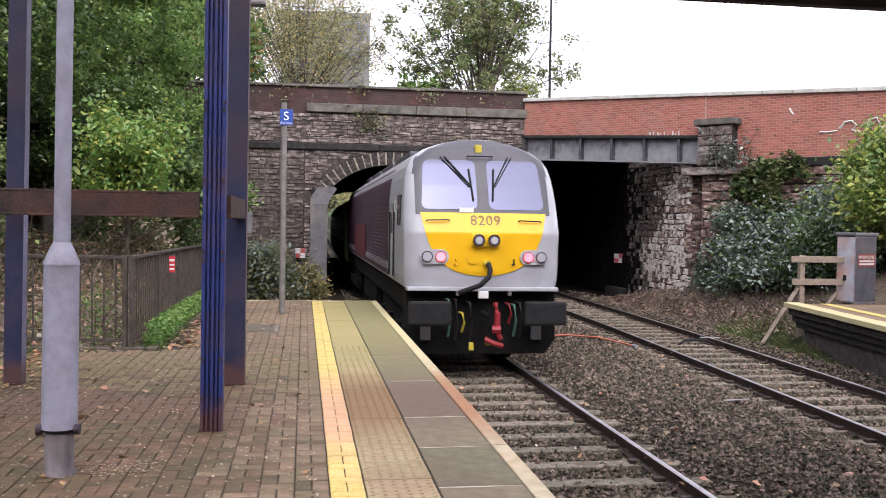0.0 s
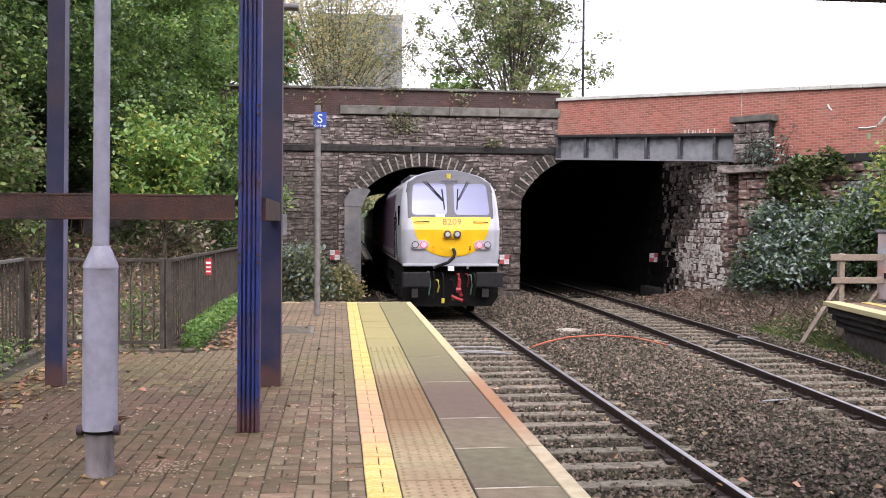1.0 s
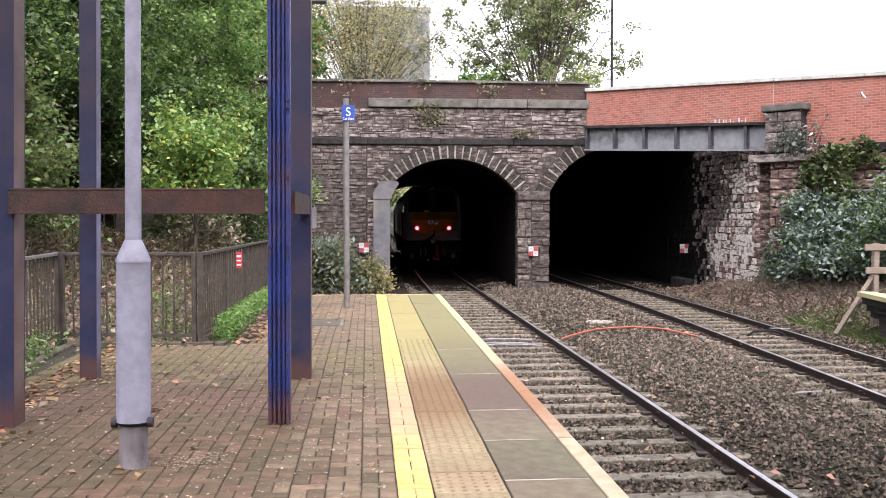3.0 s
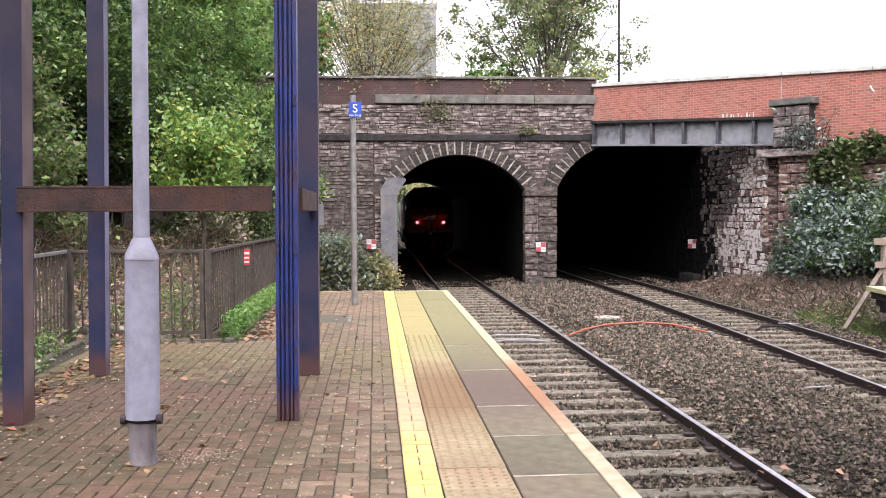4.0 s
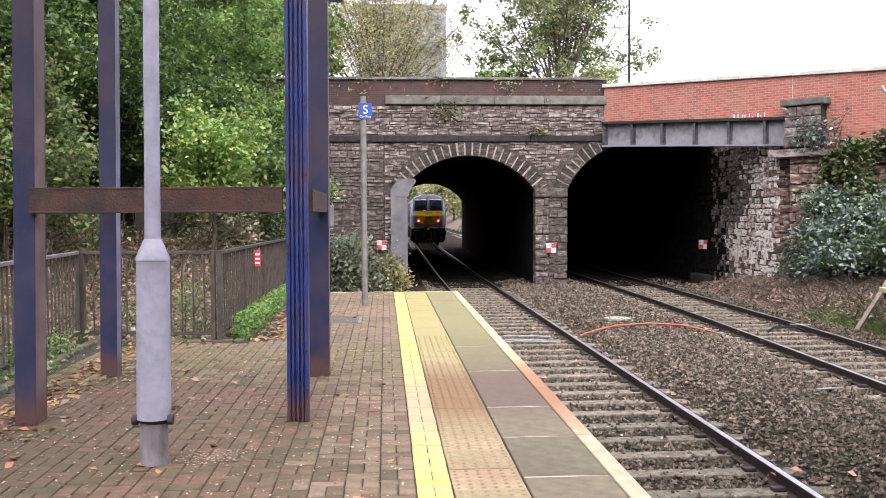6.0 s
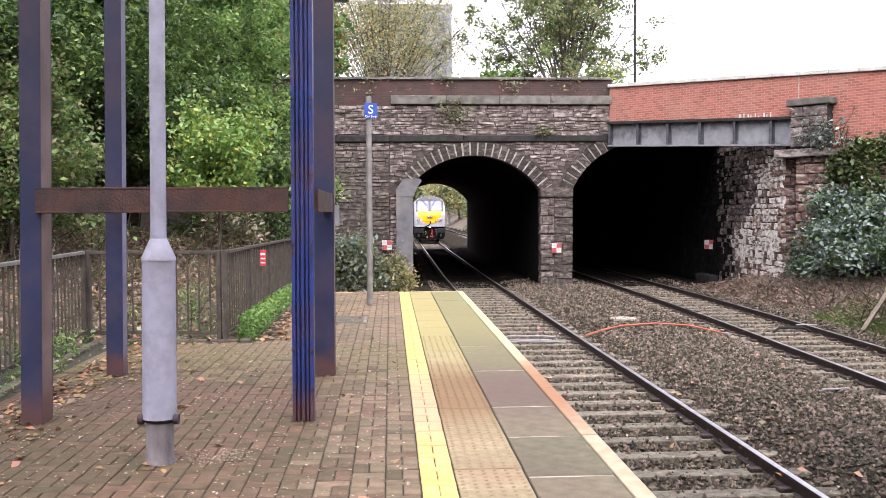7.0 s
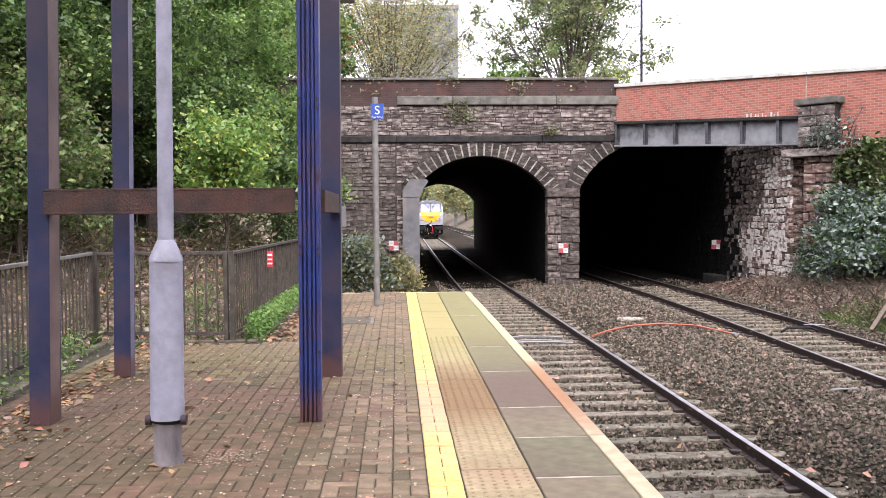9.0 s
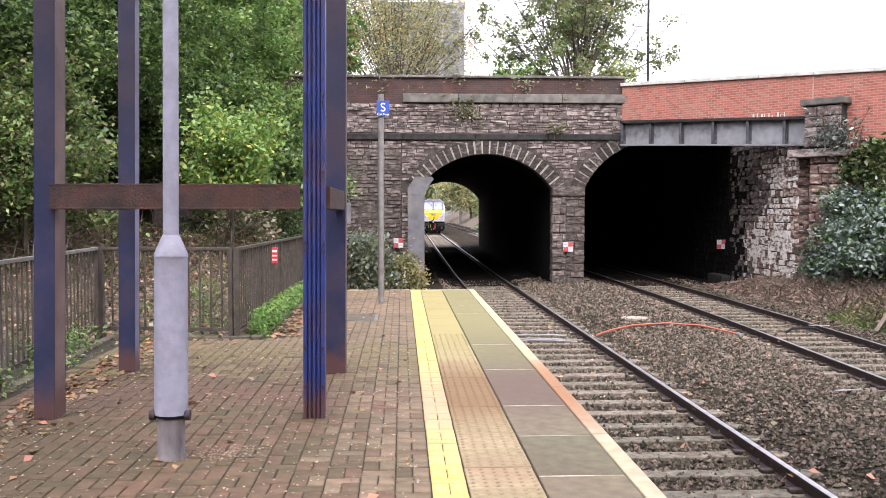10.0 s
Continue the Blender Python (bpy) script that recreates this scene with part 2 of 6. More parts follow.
    "hose": mat("orange_hose", (0.32, 0.08, 0.045), (0.4, 0.12, 0.07), 0.5, 6, bump=0.05),
    "white_cable": mat("white_plastic_cable", (0.17, 0.17, 0.175), (0.26, 0.26, 0.265), 0.4, 6, bump=0.05),
    "black": mat("black_rubber", (0.0060, 0.0060, 0.0066), (0.0144, 0.0144, 0.0156), 0.7, 8, bump=0.15, spec=0.25),
    "under": mat("grimy_black_underframe", (0.0030, 0.0030, 0.0030), (0.0096, 0.0087, 0.0084), 0.9, 6, bump=0.3, spec=0.15),
    "loco_silver": mat("silver_grey_loco_paint", (0.31, 0.32, 0.355), (0.365, 0.375, 0.41), 0.35, 2, bump=0.02, stain=(0.27, 0.27, 0.285), stain_amt=0.5, stain_scale=2.5, spread=0.001),
    "loco_grey": mat("dark_grey_loco_paint", (0.05, 0.05, 0.062), (0.068, 0.068, 0.08), 0.45, 2, bump=0.02, spread=0.001),
    "loco_yellow": mat("yellow_loco_paint", (0.62, 0.35, 0.006), (0.7, 0.41, 0.01), 0.35, 2, bump=0.02, spread=0.001),
    "loco_purple": mat("dark_purple_loco_paint", (0.035, 0.012, 0.03), (0.05, 0.016, 0.04), 0.4, 2, bump=0.02, spread=0.001),
    "loco_mauve": mat("mauve_stripe_paint", (0.13, 0.085, 0.12), (0.17, 0.115, 0.15), 0.4, 2, bump=0.02, spread=0.001),
    "coach_glass": mat("dark_coach_window", (0.01, 0.012, 0.012), (0.02, 0.024, 0.022), 0.35, 2, bump=0, spec=0.3),
    "loco_red": mat("red_stripe_paint", (0.12, 0.014, 0.025), (0.16, 0.02, 0.03), 0.4, 2, bump=0.02, spread=0.001),
    "coach_green": mat("pale_green_coach_paint", (0.07, 0.11, 0.055), (0.1, 0.15, 0.075), 0.6, 2, bump=0.02, spread=0.001),
    "coach_cream": mat("cream_coach_band", (0.22, 0.26, 0.18), (0.28, 0.32, 0.22), 0.5, 2, bump=0.02, spread=0.001),
    "chrome": mat("chrome_rim", (0.6, 0.6, 0.62), (0.7, 0.7, 0.72), 0.2, 4, metal=1, bump=0),
    "lamp_clear": mat("clear_lamp_glass", (0.3, 0.3, 0.32), (0.5, 0.5, 0.52), 0.08, 40, bump=0.1, spec=0.8),
    "lamp_red": mat("lit_red_lamp", (1.0, 0.028, 0.034), (1.0, 0.04, 0.046), 0.3, 3, bump=0, emit=9),
    "hose_red": mat("red_brake_hose", (0.2, 0.012, 0.018), (0.28, 0.02, 0.028), 0.5, 5, bump=0.1),
    "hose_yellow": mat("yellow_brake_tap", (0.4, 0.32, 0.03), (0.5, 0.4, 0.05), 0.5, 5, bump=0.1),
    "hose_green": mat("pale_green_hose", (0.05, 0.13, 0.09), (0.08, 0.18, 0.12), 0.5, 5, bump=0.1),
    "ink": mat("grey_brown_lettering", (0.16, 0.11, 0.04), (0.2, 0.14, 0.05), 0.5, 3, bump=0),
    "canopy": mat("dark_canopy_sheet", (0.03, 0.028, 0.03), (0.07, 0.06, 0.06), 0.8, 3, bump=0.2),
}
gl = mat("windscreen_glass", (0.042, 0.047, 0.09), (0.046, 0.051, 0.097), 0.05, 2, metal=0.8, bump=0.0, spec=1.0, spread=0.001)
gl.node_tree.nodes["Principled BSDF"].inputs["Coat Weight"].default_value = 0.55
M["windscreen"] = gl
M["notice_red"] = mat("faded_dark_red_notice", (0.13, 0.025, 0.025), (0.19, 0.04, 0.038), 0.6, 8, bump=0.05)
# cabinet faces: side coloured as lit, with real rust; door coloured as shaded
M["cabinet_side"] = mat("lit_rust_streaked_side", (0.26, 0.28, 0.33), (0.36, 0.38, 0.43), 0.6, 4, bump=0.1, stain=(0.42, 0.19, 0.09), stain_amt=0.85, stain_scale=1.1)
M["cabinet_shaded_door"] = mat("shaded_tone_door", (0.03, 0.032, 0.041), (0.055, 0.058, 0.07), 0.6, 5, bump=0.1, stain=(0.12, 0.1, 0.09), stain_amt=0.5, stain_scale=1.5)


def brick_mat(name, c1, c2, mortar, w=0.225, h=0.075, stain=(0.1, 0.08, 0.07), amt=0.4):
    """Courses of small bricks, far off: brick texture in the wall's own plane, with stains."""
    m = mat(name, c1, c2, 0.9, 3, bump=0.3, stain=stain, stain_amt=amt, stain_scale=0.7)
    n, l = m.node_tree.nodes, m.node_tree.links
    b = n["Principled BSDF"]
    src = b.inputs["Base Color"].links[0].from_socket
    co = n.new("ShaderNodeTexCoord")
    sp = n.new("ShaderNodeSeparateXYZ")
    cb = n.new("ShaderNodeCombineXYZ")
    l.new(co.outputs["Object"], sp.inputs[0])
    l.new(sp.outputs["X"], cb.inputs["X"])
    l.new(sp.outputs["Z"], cb.inputs["Y"])
    br = n.new("ShaderNodeTexBrick")
    br.inputs["Scale"].default_value = 1.0
    br.inputs["Brick Width"].default_value, br.inputs["Row Height"].default_value = w, h
    br.inputs["Mortar Size"].default_value, br.inputs["Mortar"].default_value = 0.008, (*mortar, 1)
    br.inputs["Color1"].default_value, br.inputs["Color2"].default_value = (0.75, 0.75, 0.75, 1), (1.15, 1.1, 1.1, 1)
    l.new(cb.outputs[0], br.inputs["Vector"])
    mul = n.new("ShaderNodeMixRGB")
    mul.blend_type, mul.inputs["Fac"].default_value = "MULTIPLY", 1.0
    l.new(src, mul.inputs["Color1"])
    l.new(br.outputs["Color"], mul.inputs["Color2"])
    mo = n.new("ShaderNodeMixRGB")
    mo.inputs["Color2"].default_value = (*mortar, 1)
    l.new(br.outputs["Fac"], mo.inputs["Fac"])
    l.new(mul.outputs[0], mo.inputs["Color1"])
    l.new(mo.outputs[0], b.inputs["Base Color"])
    return m


def patch_mat(name, colours, bump=0.7, lift=0.0):
    """Blocks that differ strongly: a colour picked by block and broken by noise."""
    m = mat(name, (0.2, 0.2, 0.2), (0.3, 0.3, 0.3), 0.9, 1.6, bump=bump, fine=14, spread=0.2)
    n, l = m.node_tree.nodes, m.node_tree.links
    b = n["Principled BSDF"]
    geo = n.new("ShaderNodeNewGeometry")
    ns = n.new("ShaderNodeTexNoise")
    ns.inputs["Scale"].default_value, ns.inputs["Detail"].default_value = 5, 9
    bed = n.new("ShaderNodeMapping")
    bed.inputs["Scale"].default_value = (1, 1, 2.2)
    l.new(geo.outputs["Position"], bed.inputs["Vector"])
    l.new(bed.outputs[0], ns.inputs["Vector"])
    oi = n.new("ShaderNodeObjectInfo")
    ad = n.new("ShaderNodeMath")
    ad.operation = "MULTIPLY_ADD"
    ad.inputs[1].default_value = 2.6
    l.new(ns.outputs["Fac"], ad.inputs[0])
    lo = n.new("ShaderNodeMath")
    lo.operation = "MULTIPLY"
    lo.inputs[1].default_value = 0.36
    both = n.new("ShaderNodeMath")
    l.new(oi.outputs["Random"], both.inputs[0])
    l.new(geo.outputs["Random Per Island"], both.inputs[1])
    l.new(both.outputs[0], lo.inputs[0])
    l.new(lo.outputs[0], ad.inputs[2])
    sc = n.new("ShaderNodeMath")
    sc.operation = "MULTIPLY_ADD"
    sc.inputs[1].default_value, sc.inputs[2].default_value = 1.05, -1.14 + lift
    l.new(ad.outputs[0], sc.inputs[0])
    rp = n.new("ShaderNodeValToRGB")
    el = rp.color_ramp.elements
    el[0].color, el[1].color = (*colours[0], 1), (*colours[-1], 1)
    for i, c in enumerate(colours[1:-1]):
        e = el.new((i + 1) / (len(colours) - 1))
        e.color = (*c, 1)
    l.new(sc.outputs[0], rp.inputs["Fac"])
    l.new(rp.outputs["Color"], b.inputs["Base Color"])
    return m


M["stone_pale"] = patch_mat("limewashed_stone", [(0.045, 0.03, 0.027), (0.11, 0.078, 0.067), (0.19, 0.145, 0.125), (0.34, 0.3, 0.265), (0.58, 0.54, 0.5)], 0.7, 0.32)
M["stone"] = patch_mat("sooty_sandstone", [(0.024, 0.019, 0.0185), (0.07, 0.055, 0.051), (0.112, 0.089, 0.081), (0.16, 0.131, 0.119), (0.29, 0.25, 0.232)], 1.0)
M["stone_soot"] = patch_mat("soot_dark_stone", [(0.016, 0.013, 0.0125), (0.04, 0.032, 0.028), (0.063, 0.05, 0.044), (0.09, 0.074, 0.065), (0.15, 0.128, 0.115)], 1.0)
M["stone_red"] = patch_mat("red_brown_sandstone", [(0.045, 0.026, 0.023), (0.085, 0.05, 0.043), (0.13, 0.08, 0.068), (0.18, 0.12, 0.1), (0.36, 0.29, 0.25)], 0.6)
M["voussoir"] = patch_mat("brown_black_ring_stone", [(0.008, 0.007, 0.007), (0.018, 0.015, 0.014), (0.028, 0.023, 0.021), (0.043, 0.035, 0.032), (0.11, 0.094, 0.086)], 0.8)
# bed under the bridge: black, with the tunnel's shade put into the colour
M["shade_bed"] = mat("shade_black_bed", (0.005, 0.0045, 0.004), (0.014, 0.012, 0.01), 1.0, 20, bump=0.9, fine=30, spec=0.05)
# moss-stained pavers, with overhead roof shade worked into their dark colour
M["mossy_shaded_paver"] = mat("mossy_dark_paver", (0.067, 0.041, 0.021), (0.128, 0.081, 0.045), 0.7, 9, bump=0.3, fine=90, stain=(0.05, 0.045, 0.018), stain_amt=0.75, stain_scale=1.1, island=0.24)
M["mossy_shaded_piece"] = mat("mossy_shade_paver_piece", (0.067, 0.041, 0.021), (0.128, 0.081, 0.045), 0.7, 9, bump=0.3, fine=90, stain=(0.05, 0.045, 0.018), stain_amt=0.75, stain_scale=1.1, spread=0.24)
for key in ("yellow_paint", "tactile", "edge", "slab"):
    wash(M[key], {"yellow_paint": (0.45, 0.36, 0.11), "tactile": (0.27, 0.235, 0.085), "edge": (0.42, 0.38, 0.2), "slab": (0.185, 0.17, 0.065)}[key], 16.5, 7.0, 0.8, 0.6, 0.8)
wash(M["yellow_paint"], (0.47, 0.26, 0.17), 8.0, 1.5, 0.75, 1.1, 0.7)
wash(M["tactile"], (0.165, 0.092, 0.04), 8.3, 1.5, 0.85, 0.9, 0.6)
wash(M["edge"], (0.26, 0.11, 0.048), 8.4, 1.6, 0.82, 0.8, 0.6)
wash(M["slab"], (0.095, 0.053, 0.04), 8.4, 1.3, 0.7, 0.9, 0.5)
for key in ("paver", "paver_joined"):
    wash(M[key], (0.1, 0.085, 0.03), 10.0, 1.5, 0.55, 1.6, 1.5)
for key in ("mossy_shaded_piece", "mossy_shaded_paver"):
    # darker towards the left: roof shade painted in along X
    wash(M[key], (0.05, 0.035, 0.018), -3.2, 1.5, 0.6, 1.3, 0.5, "X")
    wash(M[key], (0.115, 0.06, 0.042), 8.2, 0.7, 0.4, 1.4, 0.9)
wash(M["girder"], (0.27, 0.275, 0.29), 3.95, 0.36, 0.5, 3.5, 0.3, "Z")
for key in ("blue", "dull_blue", "rusty_flank", "pale_flank"):
    if key != "blue":
        # posts turn darker and browner towards their tops
        wash(M[key], (0.016, 0.011, 0.014), 3.3, 1.4, 0.45, 2.0, 0.3, "Z")
    wash(M[key], (0.085, 0.038, 0.03), 0.0, 0.24, 0.8, 7.0, 0.16, "Z")
M["old_brick"] = brick_mat("sooty_red_brick", (0.042, 0.022, 0.021), (0.085, 0.039, 0.034), (0.06, 0.048, 0.042), stain=(0.035, 0.03, 0.028), amt=0.75)
M["red_brick"] = brick_mat("new_red_brick", (0.27, 0.088, 0.064), (0.34, 0.115, 0.083), (0.3, 0.2, 0.165), stain=(0.28, 0.15, 0.115), amt=0.5)


# ---- mesh helpers ----
def mesh_of(name, bm, material, smooth=False):
    me = bpy.data.meshes.new(name)
    bm.to_mesh(me)
    bm.free()
    me.materials.append(material)
    if smooth:
        for p in me.polygons:
            p.use_smooth = True
    return me


def part(name, bm, material, parent=None, label="", smooth=False):
    """One bmesh as one mesh object, under a thing or a part."""
    ob = new(name, mesh_of(name, bm, material, smooth))
    if parent:
        ob.parent = parent
    if label:
        ob["label"] = label
    return ob


def thing(name, label, category, group="", kind="", at=(0, 0, 0), rz=0):
    ob = new(name)
    ob.matrix_world = pose(*at, 0, 0, rz)
    return tagged(ob, label, category, group, kind)


def box(bm, x0, x1, y0, y1, z0, z1, bevel=0.0):
    r = bmesh.ops.create_cube(bm, size=1)
    bmesh.ops.scale(bm, vec=(x1 - x0, y1 - y0, z1 - z0), verts=r["verts"])
    bmesh.ops.translate(bm, vec=((x0 + x1) / 2, (y0 + y1) / 2, (z0 + z1) / 2), verts=r["verts"])
    if bevel:
        es = {e for v in r["verts"] for e in v.link_edges}
        bmesh.ops.bevel(bm, geom=list(es), offset=bevel, segments=2, affect="EDGES", profile=0.6)
    return bm


def B(*a, bevel=0.0):
    return box(bmesh.new(), *a, bevel=bevel)


def tube(bm, pts, radii, seg=8, caps=True):
    """A tapered tube along points."""
    rings = []
    pts = [Vector(p) for p in pts]
    if not hasattr(radii, "__len__"):
        radii = [radii] * len(pts)
    for i, p in enumerate(pts):
        d = (pts[min(i + 1, len(pts) - 1)] - pts[max(i - 1, 0)]).normalized()
        side = d.orthogonal().normalized() if abs(d.z) > 0.9 else d.cross(Vector((0, 0, 1))).normalized()
        if abs(d.z) > 0.9:
            side = (Vector((1, 0, 0)) - d * d.x).normalized()
        up = side.cross(d)
        rings.append([bm.verts.new(p + (side * math.cos(a) + up * math.sin(a)) * radii[i]) for a in [2 * math.pi * k / seg for k in range(seg)]])
    for a, b in zip(rings, rings[1:]):
        for k in range(seg):
            bm.faces.new((a[k], a[(k + 1) % seg], b[(k + 1) % seg], b[k]))
    if caps:
        for f in (bm.faces.new(rings[0]), bm.faces.new(rings[-1][::-1])):
            for e in f.edges:
                e.smooth = False
    bmesh.ops.recalc_face_normals(bm, faces=bm.faces[:])
    return bm


def T(pts, radii, seg=8):
    return tube(bmesh.new(), pts, radii, seg)


def disc(bm, c, r, depth, axis="y", seg=24):
    """A short cylinder centred on c along an axis."""
    d = {"x": Vector((1, 0, 0)), "y": Vector((0, 1, 0)), "z": Vector((0, 0, 1))}[axis] * depth / 2
    c = Vector(c)
    return tube(bm, [c - d, c + d], [r, r], seg)


def prism(bm, outline, y0, y1):
    """An outline in x, z drawn out from y0 to y1."""
    a = [bm.verts.new((x, y0, z)) for x, z in outline]
    b = [bm.verts.new((x, y1, z)) for x, z in outline]
    n = len(outline)
    bm.faces.new(a)
    bm.faces.new(b[::-1])
    for i in range(n):
        bm.faces.new((a[i], b[i], b[(i + 1) % n], a[(i + 1) % n]))
    bmesh.ops.recalc_face_normals(bm, faces=bm.faces[:])
    return bm


def pydata(name, verts, faces, material, parent=None, label="", smooth=False):
    me = bpy.data.meshes.new(name)
    me.from_pydata(verts, [], faces)
    me.materials.append(material)
    if smooth:
        for p in me.polygons:
            p.use_smooth = True
    ob = new(name, me)
    if parent:
        ob.parent = parent
    if label:
        ob["label"] = label
    return ob


# ---- ground and track line ----
RAIL_Z = -0.94      # top of rail; the platform is at 0
BED_Z = -1.17
FACE_Y = 33.1       # face of the bridge
FAR_Y = 70.0        # far mouth of the arch


def track_x(y):
    return 3.01 + 0.0092 * max(0.0, y - 38)


def track2_x(y):
    return float(np.interp(y, [-20, 5, 12, 17, 21.5, 27, 33, 50, 110, 220], [6.8, 7.75, 8.1, 8.33, 8.53, 8.68, 8.75, 8.95, 9.55, 10.2]))


def ground_z(x, y):
    """The cutting: track bed, side banks, and the higher ground beyond the bridge."""
    z = BED_Z
    if y < FACE_Y - 0.5:
        if x > 10.2:
            z += 0.42 * min(x - 10.2, 9) * min(1, max(0, (33 - y) / 5 + 0.2))
        if x < -1.9:
            z += 0.98 if y < 19 else 0.98 * max(0.35, 1 - (y - 19) / 9)
            z += 0.17 * min(max(0, y - 12.2), 7.5) * min(1, max(0, -2.1 - x)) * (1 if y < 20 else max(0.3, 1 - (y - 20) / 9))
            z += 0.28 * min(max(0, -4.6 - x), 12)
        elif y > 19 and x < 0.6:
            z += 0.12 * max(0, 0.6 - x)
    elif y > FAR_Y + 1:
        k = min(1, (y - FAR_Y - 1) / 8 + 0.3)
        z += 0.55 * k * min(max(0, x - 12.0), 11) + 0.5 * k * min(max(0, 0.3 - x), 10)
    return z


def ground():
    xs = list(np.arange(-24, 34.1, 0.8))
    xs = [-1500, -400, -120, -50] + xs + [50, 120, 400, 1500]
    ys = [-1500, -300, -60, -20] + list(np.arange(-8, 76, 0.9)) + [80, 90, 105, 130, 170, 230, 400, 1800]
    verts, faces = [], []
    for y in ys:
        for x in xs:
            j = noise.noise((x * 0.7, y * 0.7, 0)) * 0.10 if (x < -2.2 or x > 10.6) else noise.noise((x * 0.9, y * 0.9, 3)) * 0.02
            verts.append((x, y, ground_z(x, y) + j))
    nx = len(xs)
    for j in range(len(ys) - 1):
        for i in range(nx - 1):
            a = j * nx + i
            faces.append((a, a + 1, a + nx + 1, a + nx))
    g = pydata("ground", verts, faces, M["soil"], smooth=True)
    return tagged(g, "brown leaf-littered soil of the railway cutting and its banks", "ground", kind="structure")


ground()


def bed_z(x, y):
    """Stones lie low between the rails and heap up beside the tracks."""
    d = min(abs(x - track_x(y)), abs(x - track2_x(y)))
    return -1.122 + 0.13 * min(1, max(0, (d - 1.15) / 0.5)) - 0.05 * max(0, x - track2_x(y) - 1.4)


def ballast_bed():
    verts, faces = [], []
    ys = list(np.arange(-10, 62, 1.0)) + [70, 85, 100, 130, 160, 220]
    for y in ys:
        left = 1.3 if y < 19.3 else 0.3
        if y > FAR_Y:
            left = 0.6
        right = track2_x(y) + 1.75
        xs = np.linspace(left, right, 40)
        for x in xs:
            verts.append((x, y, bed_z(x, y) + noise.noise((x * 1.3, y * 1.3, 7)) * 0.025 - (0.05 if x == xs[-1] else 0)))
    for j in range(len(ys) - 1):
        for i in range(39):
            a = j * 40 + i
            faces.append((a, a + 1, a + 41, a + 40))
    # separate floor sheet, blackened where the bridge's shade falls
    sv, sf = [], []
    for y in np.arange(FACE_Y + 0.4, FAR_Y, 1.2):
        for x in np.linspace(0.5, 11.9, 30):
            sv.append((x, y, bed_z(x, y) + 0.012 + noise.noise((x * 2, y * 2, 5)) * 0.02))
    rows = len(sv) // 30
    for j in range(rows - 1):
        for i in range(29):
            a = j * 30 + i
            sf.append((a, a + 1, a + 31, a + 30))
    tagged(pydata("tunnel_floor", sv, sf, M["shade_bed"], smooth=True), "floor under the bridge, blackened to stand for the tunnel's shade", "track bed", kind="structure")
    return tagged(pydata("track_bed", verts, faces, M["ballast_bed"], smooth=True), "dark grey crushed stone bed under both tracks", "track bed", kind="structure")


ballast_bed()


def ballast_stones():
    """Loose stones over the bed, thickest near the platform."""
    rng = np.random.default_rng(4)
    base = np.array([(1, 0, 0), (-1, 0, 0), (0, 1, 0), (0, -1, 0), (0, 0, 1), (0, 0, -1)], float)
    tri = [(0, 2, 4), (2, 1, 4), (1, 3, 4), (3, 0, 4), (2, 0, 5), (1, 2, 5), (3, 1, 5), (0, 3, 5)]
    verts, faces = [], []
    for lo, hi, dens, size in ((4.5, 12, 420, 0.027), (12, 20, 300, 0.027), (20, 33, 140, 0.031), (33, 36, 60, 0.034)):
        area = (hi - lo) * 10.5
        for _ in range(int(area * dens)):
            y = rng.uniform(lo, hi)
            x = rng.uniform(1.4, 11.2)
            if abs(x - track2_x(y)) > 1.8 and x > 9:
                if rng.random() < 0.7:
                    continue
            s = size * rng.uniform(0.55, 1.5)
            v = base * rng.uniform(0.6, 1.25, (6, 1)) * s * rng.uniform(0.7, 1.2, 3)
            a = rng.uniform(0, 6.28)
            c, sn = math.cos(a), math.sin(a)
            v = v @ np.array([[c, -sn, 0], [sn, c, 0], [0, 0, 1]])
            z = bed_z(x, y) + rng.uniform(-0.008, 0.03) + (0.035 if rng.random() < 0.05 else 0)
            k = len(verts)
            verts.extend((v + (x, y, z)).tolist())
            faces.extend([(p + k, q + k, r + k) for p, q, r in tri])
    ob = pydata("ballast", verts, faces, M["ballast"])
    return tagged(ob, "loose grey crushed stones lying between the rails", "ballast", kind="stuff")


ballast_stones()


def rail_mesh(parent, name, line, y0, y1):
    """One rail: foot, web and head swept along the track's line, with a bright running top."""
    prof = [(-0.07, -0.16), (0.07, -0.16), (0.07, -0.145), (0.012, -0.13), (0.012, -0.045), (0.036, -0.035), (0.036, -0.004), (-0.036, -0.004), (-0.036, -0.035), (-0.012, -0.045), (-0.012, -0.13), (-0.07, -0.145)]
    ys = [y for y in (*range(int(y0), 44, 2), *range(44, int(y1) + 1, 6))]
    verts, faces, n = [], [], len(prof)
    for y in ys:
        verts += [(line(y) + px, y, RAIL_Z + pz) for px, pz in prof]
    for j in range(len(ys) - 1):
        for i in range(n):
            a, b = j * n + i, j * n + (i + 1) % n
            faces.append((a, b, b + n, a + n))
    ob = pydata(name, verts, faces, M["rail"], parent)
    tv, tf = [], []
    for y in ys:
        tv += [(line(y) - 0.03, y, RAIL_Z), (line(y) + 0.03, y, RAIL_Z), (line(y) + 0.036, y, RAIL_Z - 0.008), (line(y) - 0.036, y, RAIL_Z - 0.008)]
    for j in range(len(ys) - 1):
        for a, b in ((0, 1), (1, 2), (3, 0)):
            faces_a = j * 4
            tf.append((faces_a + a, faces_a + b, faces_a + b + 4, faces_a + a + 4))
    pydata("running_surface", tv, tf, M["rail_top"], ob, "polished steel running surface")
    return ob


